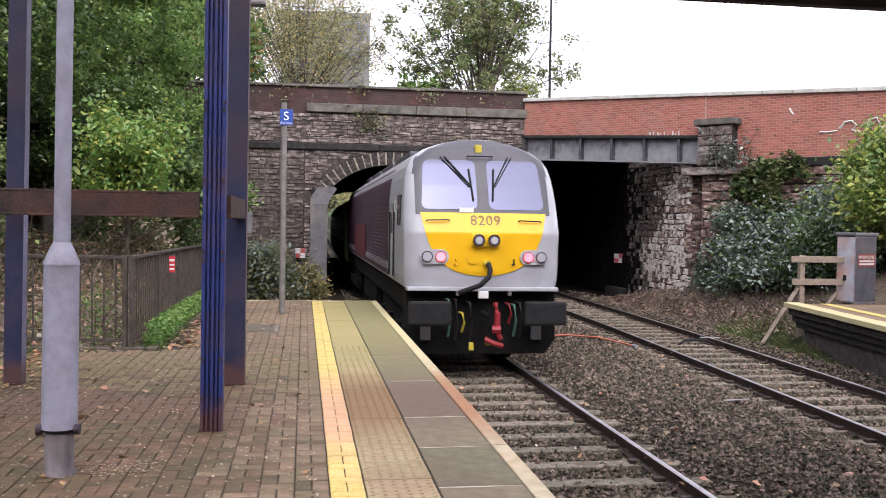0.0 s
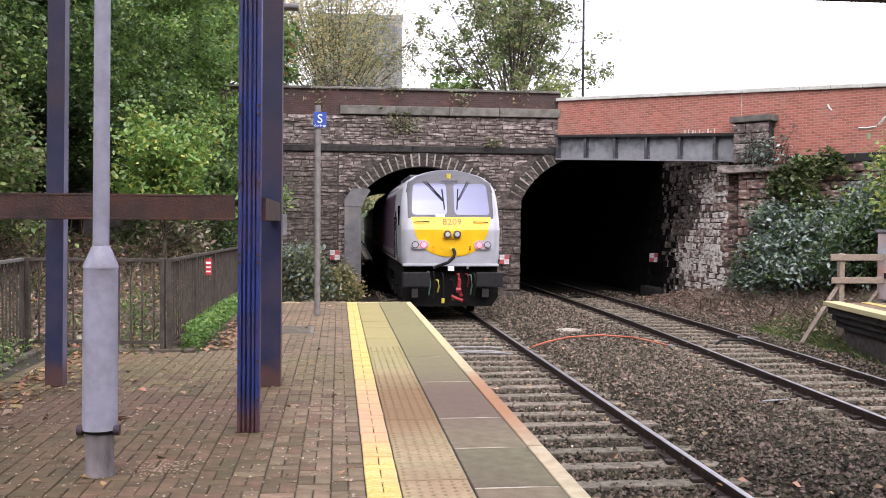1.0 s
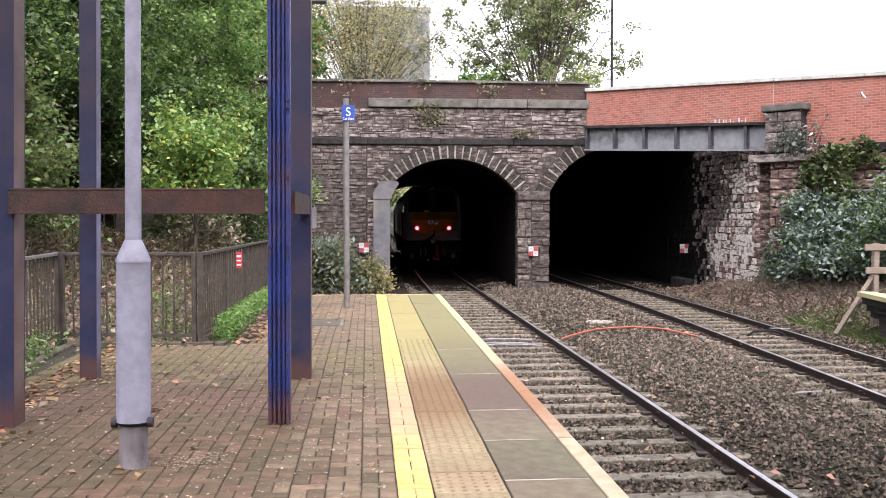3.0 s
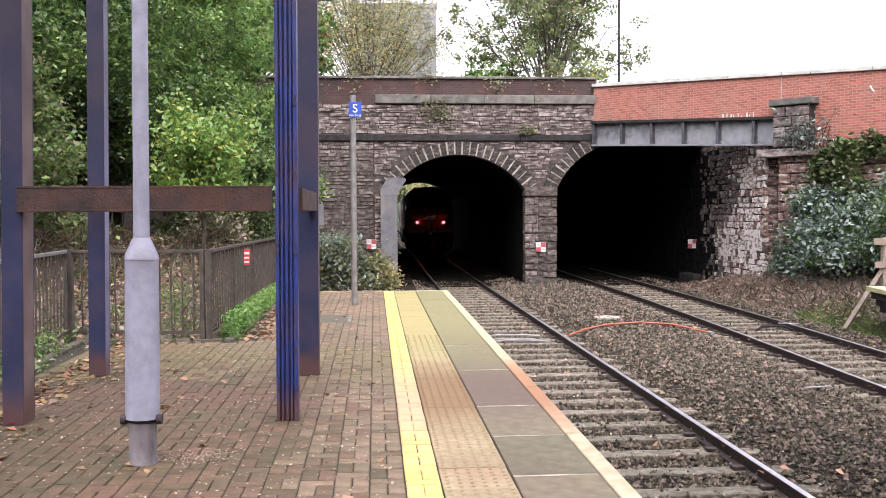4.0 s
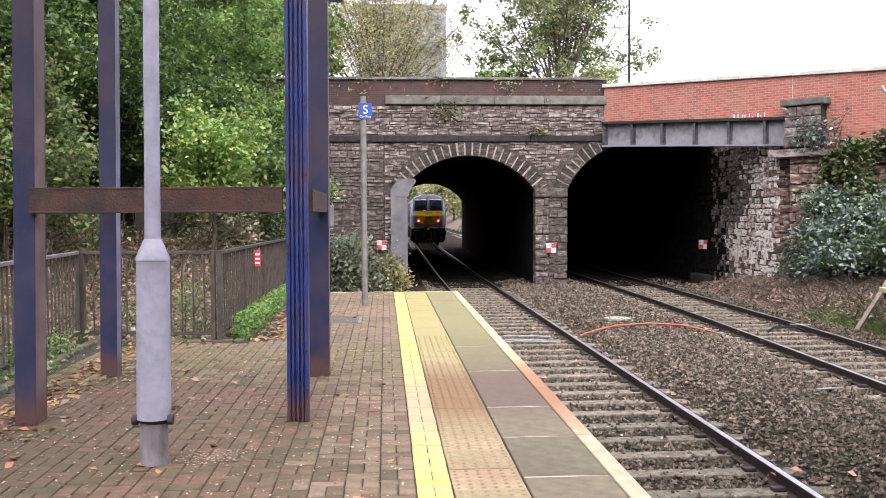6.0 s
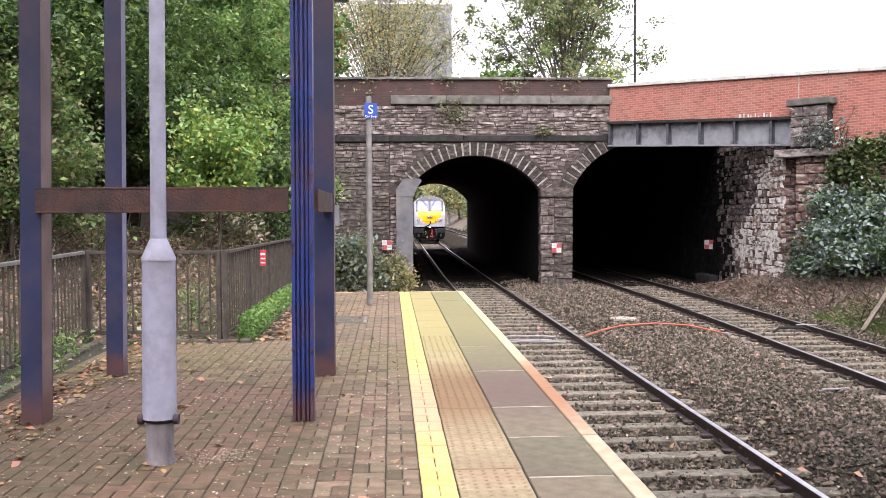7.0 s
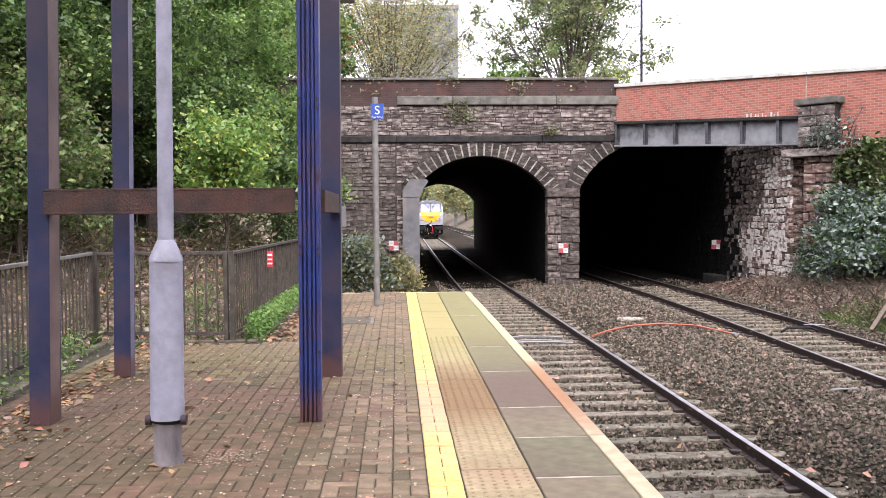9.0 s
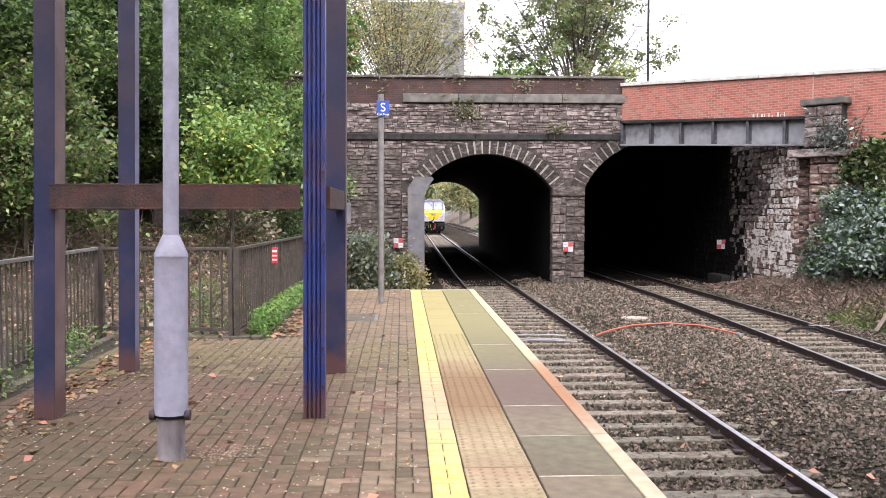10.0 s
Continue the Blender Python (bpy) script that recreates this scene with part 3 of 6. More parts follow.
def railway(label, line, seed):
    tr = thing("railway_track", label, "railway track", "railway tracks", kind="structure")
    rail_mesh(tr, "rail", lambda y: line(y) - 0.835, -12, 220)
    rail_mesh(tr, "rail", lambda y: line(y) + 0.835, -12, 220)
    rng = random.Random(seed)
    # sleepers under the bridge share the black that stands for its shade
    darkened = mesh_of("sleeper", B(-1.3, 1.3, -0.125, 0.125, -0.13, 0), M["shade_bed"])
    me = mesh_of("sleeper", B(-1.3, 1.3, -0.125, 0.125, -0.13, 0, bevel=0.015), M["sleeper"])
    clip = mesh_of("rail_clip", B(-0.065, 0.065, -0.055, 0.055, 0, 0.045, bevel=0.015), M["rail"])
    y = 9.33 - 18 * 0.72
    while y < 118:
        s = new("sleeper", darkened if FACE_Y + 0.5 < y < FAR_Y else me)
        s.parent = tr
        s.matrix_basis = pose(line(y) + rng.uniform(-0.02, 0.02), y, RAIL_Z - 0.14 + rng.uniform(-0.006, 0.006), 0, 0, rng.uniform(-0.6, 0.6))
        if 3 < y < 34:
            for sx in (-0.94, -0.73, 0.73, 0.94):
                c = new("rail_clip", clip)
                c.parent = s
                c.matrix_basis = pose(sx, 0, -0.004)
        y += 0.72
    return tr


railway("straight railway track with polished rails on weathered sleepers", track_x, 1)
railway("second railway track with duller rails curving gently under the bridge", track2_x, 2)


# ---- platform ----
def platform():
    p = thing("platform", "station platform with brown pavers, a yellow line and worn edge slabs", "platform", kind="structure")
    part("platform_wall", B(-1.9, 1.30, -12, 19.1, -1.3, -0.09), M["concrete"], p)
    part("platform_base", B(-8.0, -1.9, -12, 11.75, -1.3, -0.09), M["concrete"], p)
    part("joint_bed", B(-6.5, 0.17, -3, 11.75, -0.088, -0.012), M["joint"], p)
    part("joint_bed", B(-1.8, 0.17, 11.752, 19.05, -0.088, -0.012), M["joint"], p)
    part("joint_bed", B(0.17, 1.44, -3, 19.05, -0.084, -0.012), M["joint"], p)
    return p


PLATFORM = platform()


# ---- bridge ----
A1 = dict(cx=2.99, half=2.41, spring=2.36, rise=1.29)
A2 = dict(cx=9.1, half=2.6, spring=2.36, rise=1.75)


def arc_pts(a, grow=0.0, n=28):
    """Points of a segmental arch from its left to its right springing."""
    r = (a["half"] ** 2 + a["rise"] ** 2) / (2 * a["rise"])
    cz = a["spring"] + a["rise"] - r
    th = math.asin(min(1, a["half"] / r))
    return [(a["cx"] + (r + grow) * math.sin(-th + 2 * th * k / n), cz + (r + grow) * math.cos(-th + 2 * th * k / n)) for k in range(n + 1)]


def in_arch(x, z, grow):
    for a in (A1, A2):
        r = (a["half"] ** 2 + a["rise"] ** 2) / (2 * a["rise"])
        cz = a["spring"] + a["rise"] - r
        if z >= a["spring"] - 0.1:
            if math.hypot(x - a["cx"], z - cz) < r + grow:
                return True
        elif abs(x - a["cx"]) < a["half"] + 0.02:
            return True
    return False


def stone_mesh(name, material, round_in=0.09, seed=0):
    """A unit block, x -0.5..0.5, z -0.5..0.5, face towards -y, with a rough pillowed face."""
    rng = random.Random(seed)
    j = lambda s: rng.uniform(-s, s)
    o = [(-0.5, 0.5, -0.5), (0.5, 0.5, -0.5), (0.5, 0.5, 0.5), (-0.5, 0.5, 0.5)]
    m = [(x * (1 - abs(j(0.1))), -0.4 + j(0.04), z * (1 - abs(j(0.2)))) for x, _, z in o]
    f = [(x * (1 - round_in - abs(j(0.05))), -0.5 + j(0.16), z * (1 - round_in * 1.6 - abs(j(0.1)))) for x, _, z in m]
    faces = [(8, 9, 10, 11)]
    for i in range(4):
        k = (i + 1) % 4
        faces += [(i, k, 4 + k, 4 + i), (4 + i, 4 + k, 8 + k, 8 + i)]
    me = bpy.data.meshes.new(name)
    me.from_pydata(o + m + f, [], faces)
    me.materials.append(material)
    me.validate()
    bm = bmesh.new()
    bm.from_mesh(me)
    bmesh.ops.recalc_face_normals(bm, faces=bm.faces[:])
    bm.to_mesh(me)
    bm.free()
    return me


STONES = [stone_mesh("stone", M["stone"], seed=s) for s in range(8)]
SOOTED = [stone_mesh("stone", M["stone_soot"], 0.07, seed=s + 80) for s in range(6)]
REDDISH = [stone_mesh("stone", M["stone_red"], 0.05, seed=s + 40) for s in range(5)]
# near-black blocks that paint the shade deep under the span
SHADED = [stone_mesh("stone", M["lining"], seed=s + 20) for s in range(3)]
PALE = [stone_mesh("stone", M["stone_pale"], seed=s + 60) for s in range(7)]


def lay_stones(parent, frame_m, x0, x1, z0, z1, course, length, meshes, blocked=None, limit=300, seed=0, depth=0.16, pick=None):
    """Courses of rough blocks on a wall; frame_m maps the wall's x, z onto the place."""
    rng = random.Random(seed)
    z, count, rest = z0, 0, {}
    inv = parent.matrix_world.inverted()
    while z < z1 - 0.04:
        h = min(rng.uniform(*course), z1 - z)
        x = x0 - rng.uniform(0, length[0])
        while x < x1 - 0.03:
            w = rng.uniform(*length) * (0.7 + h / course[1] * 0.4)
            a, b = max(x, x0), min(x + w, x1)
            x += w
            if b - a < 0.06:
                continue
            if blocked:
                if blocked((a + b) / 2, z + h / 2) or blocked(a + 0.04, z + 0.02) or blocked(b - 0.04, z + 0.02):
                    continue
            d = depth * rng.uniform(0.8, 1.25)
            m = frame_m @ Matrix.Translation(((a + b) / 2, d / 2 - rng.uniform(0.012, 0.038), z + h / 2 + rng.uniform(-0.02, 0.02))) @ Matrix.Rotation(radians(rng.uniform(-3.5, 3.5)), 4, "Y") @ Matrix.Rotation(radians(rng.uniform(-2, 2)), 4, "X") @ Matrix.Diagonal((b - a - rng.uniform(0.002, 0.022), d, (h - 0.004) * rng.uniform(0.76, 1.2), 1))
            me = rng.choice(pick(a, z, rng) if pick else meshes)
            if count < limit:
                ob = new("stone", me)
                ob.parent = parent
                ob.matrix_basis = inv @ m
                count += 1
            else:
                rest_v, rest_f = rest.setdefault(me.materials[0].name, ([], [], me.materials[0]))[:2]
                k = len(rest_v)
                rest_v += [tuple(m @ v.co) for v in me.vertices]
                rest_f += [tuple(i + k for i in p.vertices) for p in me.polygons]
        z += h
    for rest_v, rest_f, material in rest.values():
        tagged(pydata("stonework", [tuple(inv @ Vector(v)) for v in rest_v], rest_f, material, parent), kind="stuff")


def blocked_wall(x, z):
    return in_arch(x, z, 0.50) or (5.2 < x < 6.7 and z < 2.2) or (abs(x - 5.95) < 0.6 and 2.1 < z < 2.5) or (x > 7.85 and z > 3.2) or (x > 8.6)


def voussoirs(parent, a, y, k0, k1, n, grow=0.5):
    """The ring of wedge stones of an arch, one mesh each, with pale joints left open between them."""
    r = (a["half"] ** 2 + a["rise"] ** 2) / (2 * a["rise"])
    cz = a["spring"] + a["rise"] - r
    th = math.asin(min(1, a["half"] / r))
    rng = random.Random(3)
    for k in range(k0, k1):
        t0, t1 = -th + 2 * th * (k + rng.uniform(0.07, 0.14)) / n, -th + 2 * th * (k + rng.uniform(0.86, 0.93)) / n
        g = grow + rng.uniform(-0.03, 0.03)
        pr = rng.uniform(0.05, 0.085)
        bm = bmesh.new()
        pts = [(r, t0), (r, (t0 + t1) / 2), (r, t1), (r + g, t1), (r + g, (t0 + t1) / 2), (r + g, t0)]
        prism(bm, [(a["cx"] + q * math.sin(t), cz + q * math.cos(t)) for q, t in pts], y - pr, y + 0.4)
        part("voussoir", bm, M["voussoir"], parent)


def bridge():
    b = thing("road_bridge", "sooty stone railway bridge with twin arches and a brick parapet", "bridge", kind="structure")
    # spandrel wall as one sheet with both openings cut out, drawn back 0.6 m
    y0, y1 = FACE_Y, FACE_Y + 0.6
    left = arc_pts(A1)
    a2 = [p for p in arc_pts(A2) if p[0] < 8.6]
    out = [(-9, -1.4), (A1["cx"] - A1["half"], -1.4)] + left + [(A1["cx"] + A1["half"], -1.4), (A2["cx"] - A2["half"], -1.4)] + a2 + [(8.6, 5.4), (-9, 5.4)]
    part("spandrel_wall", prism(bmesh.new(), out, y0, y1), M["mortar"], b)
    # tunnel linings
    def loft(a, shift, name, y2, spring_only=False):
        pts = [(a["cx"] - a["half"], -1.4)] + arc_pts(a) + [(a["cx"] + a["half"], -1.4)]
        verts, faces, n = [], [], len(pts)
        for k, y in enumerate(np.linspace(y1, y2, 8)):
            s = shift * k / 7
            verts += [(a["cx"] + s + (x - a["cx"]) * (1 + 0.03 * k / 7), y, z + (0.2 * k / 7 if z > 2 else 0)) for x, z in pts]
        for j in range(7):
            for i in range(n - 1):
                q = j * n + i
                faces.append((q, q + 1, q + n + 1, q + n))
        return pydata(name, verts, faces, M["lining"], b, "sooty tunnel lining, blackened further for the tunnel's shade")
    # lining, fills and deck all carry the shade in their black colour
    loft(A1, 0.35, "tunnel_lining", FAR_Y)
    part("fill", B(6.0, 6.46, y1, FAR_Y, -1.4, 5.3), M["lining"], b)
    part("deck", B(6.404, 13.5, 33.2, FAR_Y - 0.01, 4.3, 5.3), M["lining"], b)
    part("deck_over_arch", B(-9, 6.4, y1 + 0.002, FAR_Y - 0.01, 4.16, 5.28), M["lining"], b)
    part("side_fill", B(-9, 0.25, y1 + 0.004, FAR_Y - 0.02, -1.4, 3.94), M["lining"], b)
    # far mouth: closes the mass above and beside the far arch
    far = [(x + 0.35 + (x - 2.99) * 0.03, z + 0.2) for x, z in arc_pts(A1)]
    o2 = [(-9, -1.4), (far[0][0], -1.4)] + far + [(far[-1][0], -1.4), (13, -1.4), (13, 5.4), (-9, 5.4)]
    part("far_spandrel_wall", prism(bmesh.new(), o2, FAR_Y, FAR_Y + 0.5), M["mortar"], b)
    # bands and parapet
    for x0, x1 in ((0.05, 2.0), (2.01, 3.9), (3.91, 5.7), (5.71, 7.95)):
        part("coping_stone", B(x0, x1, y0 - 0.16, y1, 5.45, 5.76, bevel=0.03), M["coping"], b)
    for x0, x1 in ((-1.95, 0.0), (0.01, 2.6), (2.61, 5.2), (5.21, 7.95)):
        part("string_course", B(x0, x1, y0 - 0.11, y0 + 0.2, 4.14, 4.36, bevel=0.03), M["coping"] if x0 > 6 else M["stone_dark"], b)
    part("parapet", B(-9, 7.95, y0 + 0.02, y1 - 0.02, 5.40, 6.33), M["old_brick"], b, "sooty red-brown brick parapet")
    x = -9.0
    while x < 7.7:
        w = min(1.15, 7.95 - x)
        part("parapet_cap", B(x, x + w - 0.012, y0 - 0.08, y1 + 0.08, 6.33, 6.42, bevel=0.025), M["coping"], b)
        x += 1.15
    # pier cap between the arches
    part("springer", B(5.36, 6.54, y0 - 0.12, y0 + 0.5, 2.16, 2.50, bevel=0.05), M["stone_soot"], b)
    for a, lo, hi in ((A1, 0, 28), (A2, 0, 11)):
        inner, outer = arc_pts(a, 0.012)[lo:hi + 1], arc_pts(a, 0.47)[lo:hi + 1]
        part("ring_mortar", prism(bmesh.new(), inner + outer[::-1], y0 - 0.03, y0 + 0.1), M["mortar_pale"], b, "pale lime mortar between the ring stones")
    voussoirs(b, A1, y0, 0, 23, 23)
    voussoirs(b, A2, y0, 0, 10, 27)
    return b


BRIDGE = bridge()

# skewed span: from the pier of the arch to the pier on the abutment
SK0, SK1 = Vector((7.9, 33.0, 0)), Vector((12.25, 27.5, 0))
SKD = (SK1 - SK0).normalized()
SKA = math.degrees(math.atan2(SKD.y, SKD.x))
SLOPE = -0.054      # the road falls towards the abutment


def skew_span():
    g = thing("girder_bridge", "grey riveted steel girder carrying a red brick parapet", "bridge span", kind="structure", at=(SK0.x, SK0.y, 0), rz=SKA)
    L = (SK1 - SK0).length

    def sloped(x0, x1, ya, yb, za, zb, bevel=0.0):
        bm = B(x0, x1, ya, yb, za, zb, bevel=bevel)
        for v in bm.verts:
            v.co.z += SLOPE * v.co.x
        return bm
    part("web_plate", sloped(0, L, -0.03, 0.03, 4.0, 4.78), M["girder"], g)
    part("top_flange", sloped(0, L, -0.22, 0.2, 4.74, 4.83), M["stone_dark"], g, "dark rust-streaked top flange")
    part("bottom_flange", sloped(0, L, -0.2, 0.2, 3.95, 4.0), M["girder"], g)
    rivet = mesh_of("rivet", disc(bmesh.new(), (0, 0, 0), 0.018, 0.02, "y", 6), M["girder"])
    for x in (0.06, 1.28, 2.51, 3.76, 5.01, 6.25, L - 0.05):
        bm = bmesh.new()
        box(bm, x - 0.012, x + 0.012, -0.17, -0.03, 4.0 + SLOPE * x, 4.74 + SLOPE * x)
        box(bm, x - 0.045, x + 0.045, -0.185, -0.17, 4.0 + SLOPE * x, 4.74 + SLOPE * x)
        box(bm, x - 0.07, x + 0.07, -0.045, -0.03, 4.0 + SLOPE * x, 4.74 + SLOPE * x)
        zb, zt = 4.0 + SLOPE * x, 4.74 + SLOPE * x
        for sgn, z0 in ((1, zb), (-1, zt)):
            prism(bm, [(x - 0.1, z0), (x + 0.1, z0), (x + 0.015, z0 + sgn * 0.14), (x - 0.015, z0 + sgn * 0.14)], -0.1, -0.085)
        part("stiffener", bm, M["girder_dark"], g, "dark riveted stiffener with gussets")
    for k in range(60):
        x = 0.1 + (L - 0.2) * k / 59
        for zz in (4.05, 4.10):
            o = new("rivet", rivet)
            o.parent = g
            o.matrix_basis = pose(x, -0.036, zz + SLOPE * x)
    part("parapet", sloped(-0.05, 14.0, -0.02, 0.32, 4.835, 6.05), M["red_brick"], g, "bright red brick parapet wall")
    part("parapet_base", sloped(L + 0.6, 14.0, -0.02, 0.32, 3.9, 4.83), M["red_brick"], g)
    x = -0.08
    while x < 13.9:
        bm = sloped(x, x + 0.89, -0.1, 0.4, 6.05, 6.17, bevel=0.02)
        part("parapet_cap", bm, M["coping_pale"], g)
        x += 0.9
    rd = random.Random(21)
    for k in range(9):
        x = L - 1.9 + k * 0.13 + rd.uniform(-0.03, 0.03)
        part("paint_drip", sloped(x, x + rd.uniform(0.03, 0.07), -0.026, -0.02, 4.84, 4.87 + rd.uniform(0.02, 0.12)), M["coping_pale"], g, "white paint drip")
    scrawls = (((11.15, 4.42), (11.3, 4.6), (11.5, 4.62), (11.62, 4.5), (11.5, 4.38), (11.7, 4.3)), ((11.85, 4.35), (11.95, 4.62), (12.15, 4.66), (12.25, 4.5), (12.1, 4.36), (12.4, 4.42)), ((10.6, 4.36), (10.8, 4.34), (11.1, 4.37)), ((9.72, 5.1), (9.78, 4.98), (9.84, 4.92)))
    for path in scrawls:
        part("graffiti_stroke", T([(x, -0.022, z) for x, z in path], 0.035 if len(path) > 3 else 0.03, 4), M["coping_pale"], g, "white sprayed scrawl")
    part("movement_joint", sloped(L + 0.05, L + 0.075, -0.026, -0.02, 4.84, 6.05), M["mortar_pale"], g)
    # pier on the abutment
    part("pier", B(L + 0.02, L + 1.12, -0.38, 0.1, 3.45, 4.72, bevel=0.03), M["stone_dark"], g)
    for z0 in (3.5, 3.8, 4.1, 4.4):
        for xx in ((0.02, 0.6), (0.61, 1.13)) if z0 in (3.5, 4.1) else ((0.02, 0.4), (0.41, 1.13)):
            part("pier_stone", B(L + xx[0], L + xx[1] - 0.015, -0.43, -0.2, z0, z0 + 0.285, bevel=0.03), M["stone"], g)
    part("pier_cap", B(L - 0.1, L + 1.25, -0.5, 0.2, 4.72, 4.92, bevel=0.04), M["coping"], g)
    part("bearing_shelf", B(L - 0.5, L + 1.6, -0.46, 0.6, 3.22, 3.45, bevel=0.03), M["stone"], g)
    # wing wall with a string band, mostly overgrown
    part("wing_wall", B(L + 0.2, 14.0, -0.2, 0.5, -1.4, 3.4), M["mortar"], g)
    part("wing_band", B(L + 1.6, 14.0, -0.3, 0.5, 3.4, 3.65, bevel=0.03), M["stone_dark"], g)
    wm = g.matrix_world @ Matrix.Translation((0, -0.25, 0))
    lay_stones(g, wm, L + 0.12, L + 1.5, -1.2, 3.2, (0.24, 0.32), (0.3, 0.6), REDDISH, limit=80, seed=8, depth=0.12)
    lay_stones(g, wm, L + 1.55, L + 5.0, 0.8, 3.4, (0.2, 0.3), (0.3, 0.7), REDDISH, limit=120, seed=9, depth=0.12)
    return g


GIRDER = skew_span()


def abutment():
    """Side wall of the skewed span, running along the track under the girder."""
    x, y0, y1 = 12.0, 27.9, FAR_Y
    a = thing("abutment_wall", "rough stone abutment wall with patches of old limewash", "wall", kind="structure")
    part("core", B(x + 0.05, x + 1.2, y0, y1, -1.4, 4.3), M["mortar"], a)
    m = Matrix.Translation((x, 0, 0)) @ Matrix.Rotation(radians(-90), 4, "Z")
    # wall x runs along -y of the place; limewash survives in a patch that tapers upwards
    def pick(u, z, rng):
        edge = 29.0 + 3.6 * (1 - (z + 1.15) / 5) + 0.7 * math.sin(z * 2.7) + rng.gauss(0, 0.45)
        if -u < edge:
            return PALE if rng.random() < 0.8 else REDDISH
        # black blocks grow likelier with depth, painting in the span's shade
        return SHADED if rng.random() < (-u - 31.4) / 2.6 else (STONES if rng.random() < 0.5 else SOOTED)
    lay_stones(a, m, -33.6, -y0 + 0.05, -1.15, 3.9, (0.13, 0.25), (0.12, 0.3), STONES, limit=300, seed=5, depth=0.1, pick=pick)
    # further in, core and blocks are all black in place of shade
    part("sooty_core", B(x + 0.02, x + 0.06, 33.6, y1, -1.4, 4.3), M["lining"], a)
    lay_stones(a, m, -38, -33.6, -1.15, 4.1, (0.2, 0.3), (0.3, 0.6), SHADED, limit=0, seed=6, depth=0.16)
    lay_stones(a, Matrix.Translation((x, y0, 0)), 0.0, 0.9, -1.15, 3.2, (0.24, 0.32), (0.3, 0.55), REDDISH, limit=60, seed=12, depth=0.12)
    part("toe", B(x - 0.35, x + 0.1, 33.4, 35.0, -1.3, -0.72, bevel=0.06), M["stone_dark"], a)
    return a


abutment()
FRONT = Matrix.Translation((0, FACE_Y, 0))
part("wing_pier", B(-3.2, -0.04, FACE_Y - 0.068, FACE_Y - 0.002, -1.1, 3.68), M["mortar"], BRIDGE)
part("pier_core", B(5.4, 6.5, FACE_Y - 0.04, FACE_Y - 0.003, -1.2, 2.15), M["mortar"], BRIDGE)
# squared blocks of the wing pier, standing a little proud
lay_stones(BRIDGE, Matrix.Translation((0, FACE_Y - 0.07, 0)), -2.9, -0.03, -1.1, 3.72, (0.1, 0.21), (0.28, 0.9), SOOTED, limit=130, seed=1, depth=0.17)
lay_stones(BRIDGE, FRONT, -2.9, -0.02, 3.7, 4.12, (0.09, 0.16), (0.2, 0.6), STONES, limit=50, seed=17, depth=0.1)
# thin random rubble over the arches
lay_stones(BRIDGE, FRONT, -2.9, 7.9, 4.38, 5.44, (0.06, 0.15), (0.16, 0.75), STONES, limit=180, seed=2, depth=0.11)
lay_stones(BRIDGE, FRONT, 0.0, 8.5, -1.1, 4.12, (0.07, 0.17), (0.16, 0.6), STONES, blocked=blocked_wall, limit=140, seed=3, depth=0.1)
lay_stones(BRIDGE, Matrix.Translation((0, FACE_Y - 0.06, 0)), 5.36, 5.86, -1.15, 2.15, (0.2, 0.36), (0.3, 0.55), STONES + SOOTED * 2, limit=30, seed=14, depth=0.2)
lay_stones(BRIDGE, Matrix.Translation((0, FACE_Y - 0.05, 0)), 5.87, 6.54, -1.15, 2.15, (0.22, 0.36), (0.35, 0.6), SOOTED, limit=40, seed=15, depth=0.18)
lay_stones(BRIDGE, Matrix.Translation((5.43, FACE_Y, 0)) @ Matrix.Rotation(radians(-90), 4, "Z"), -0.6, 0.02, -1.1, 2.15, (0.16, 0.34), (0.2, 0.5), STONES, limit=40, seed=4, depth=0.12)


# ---- train ----

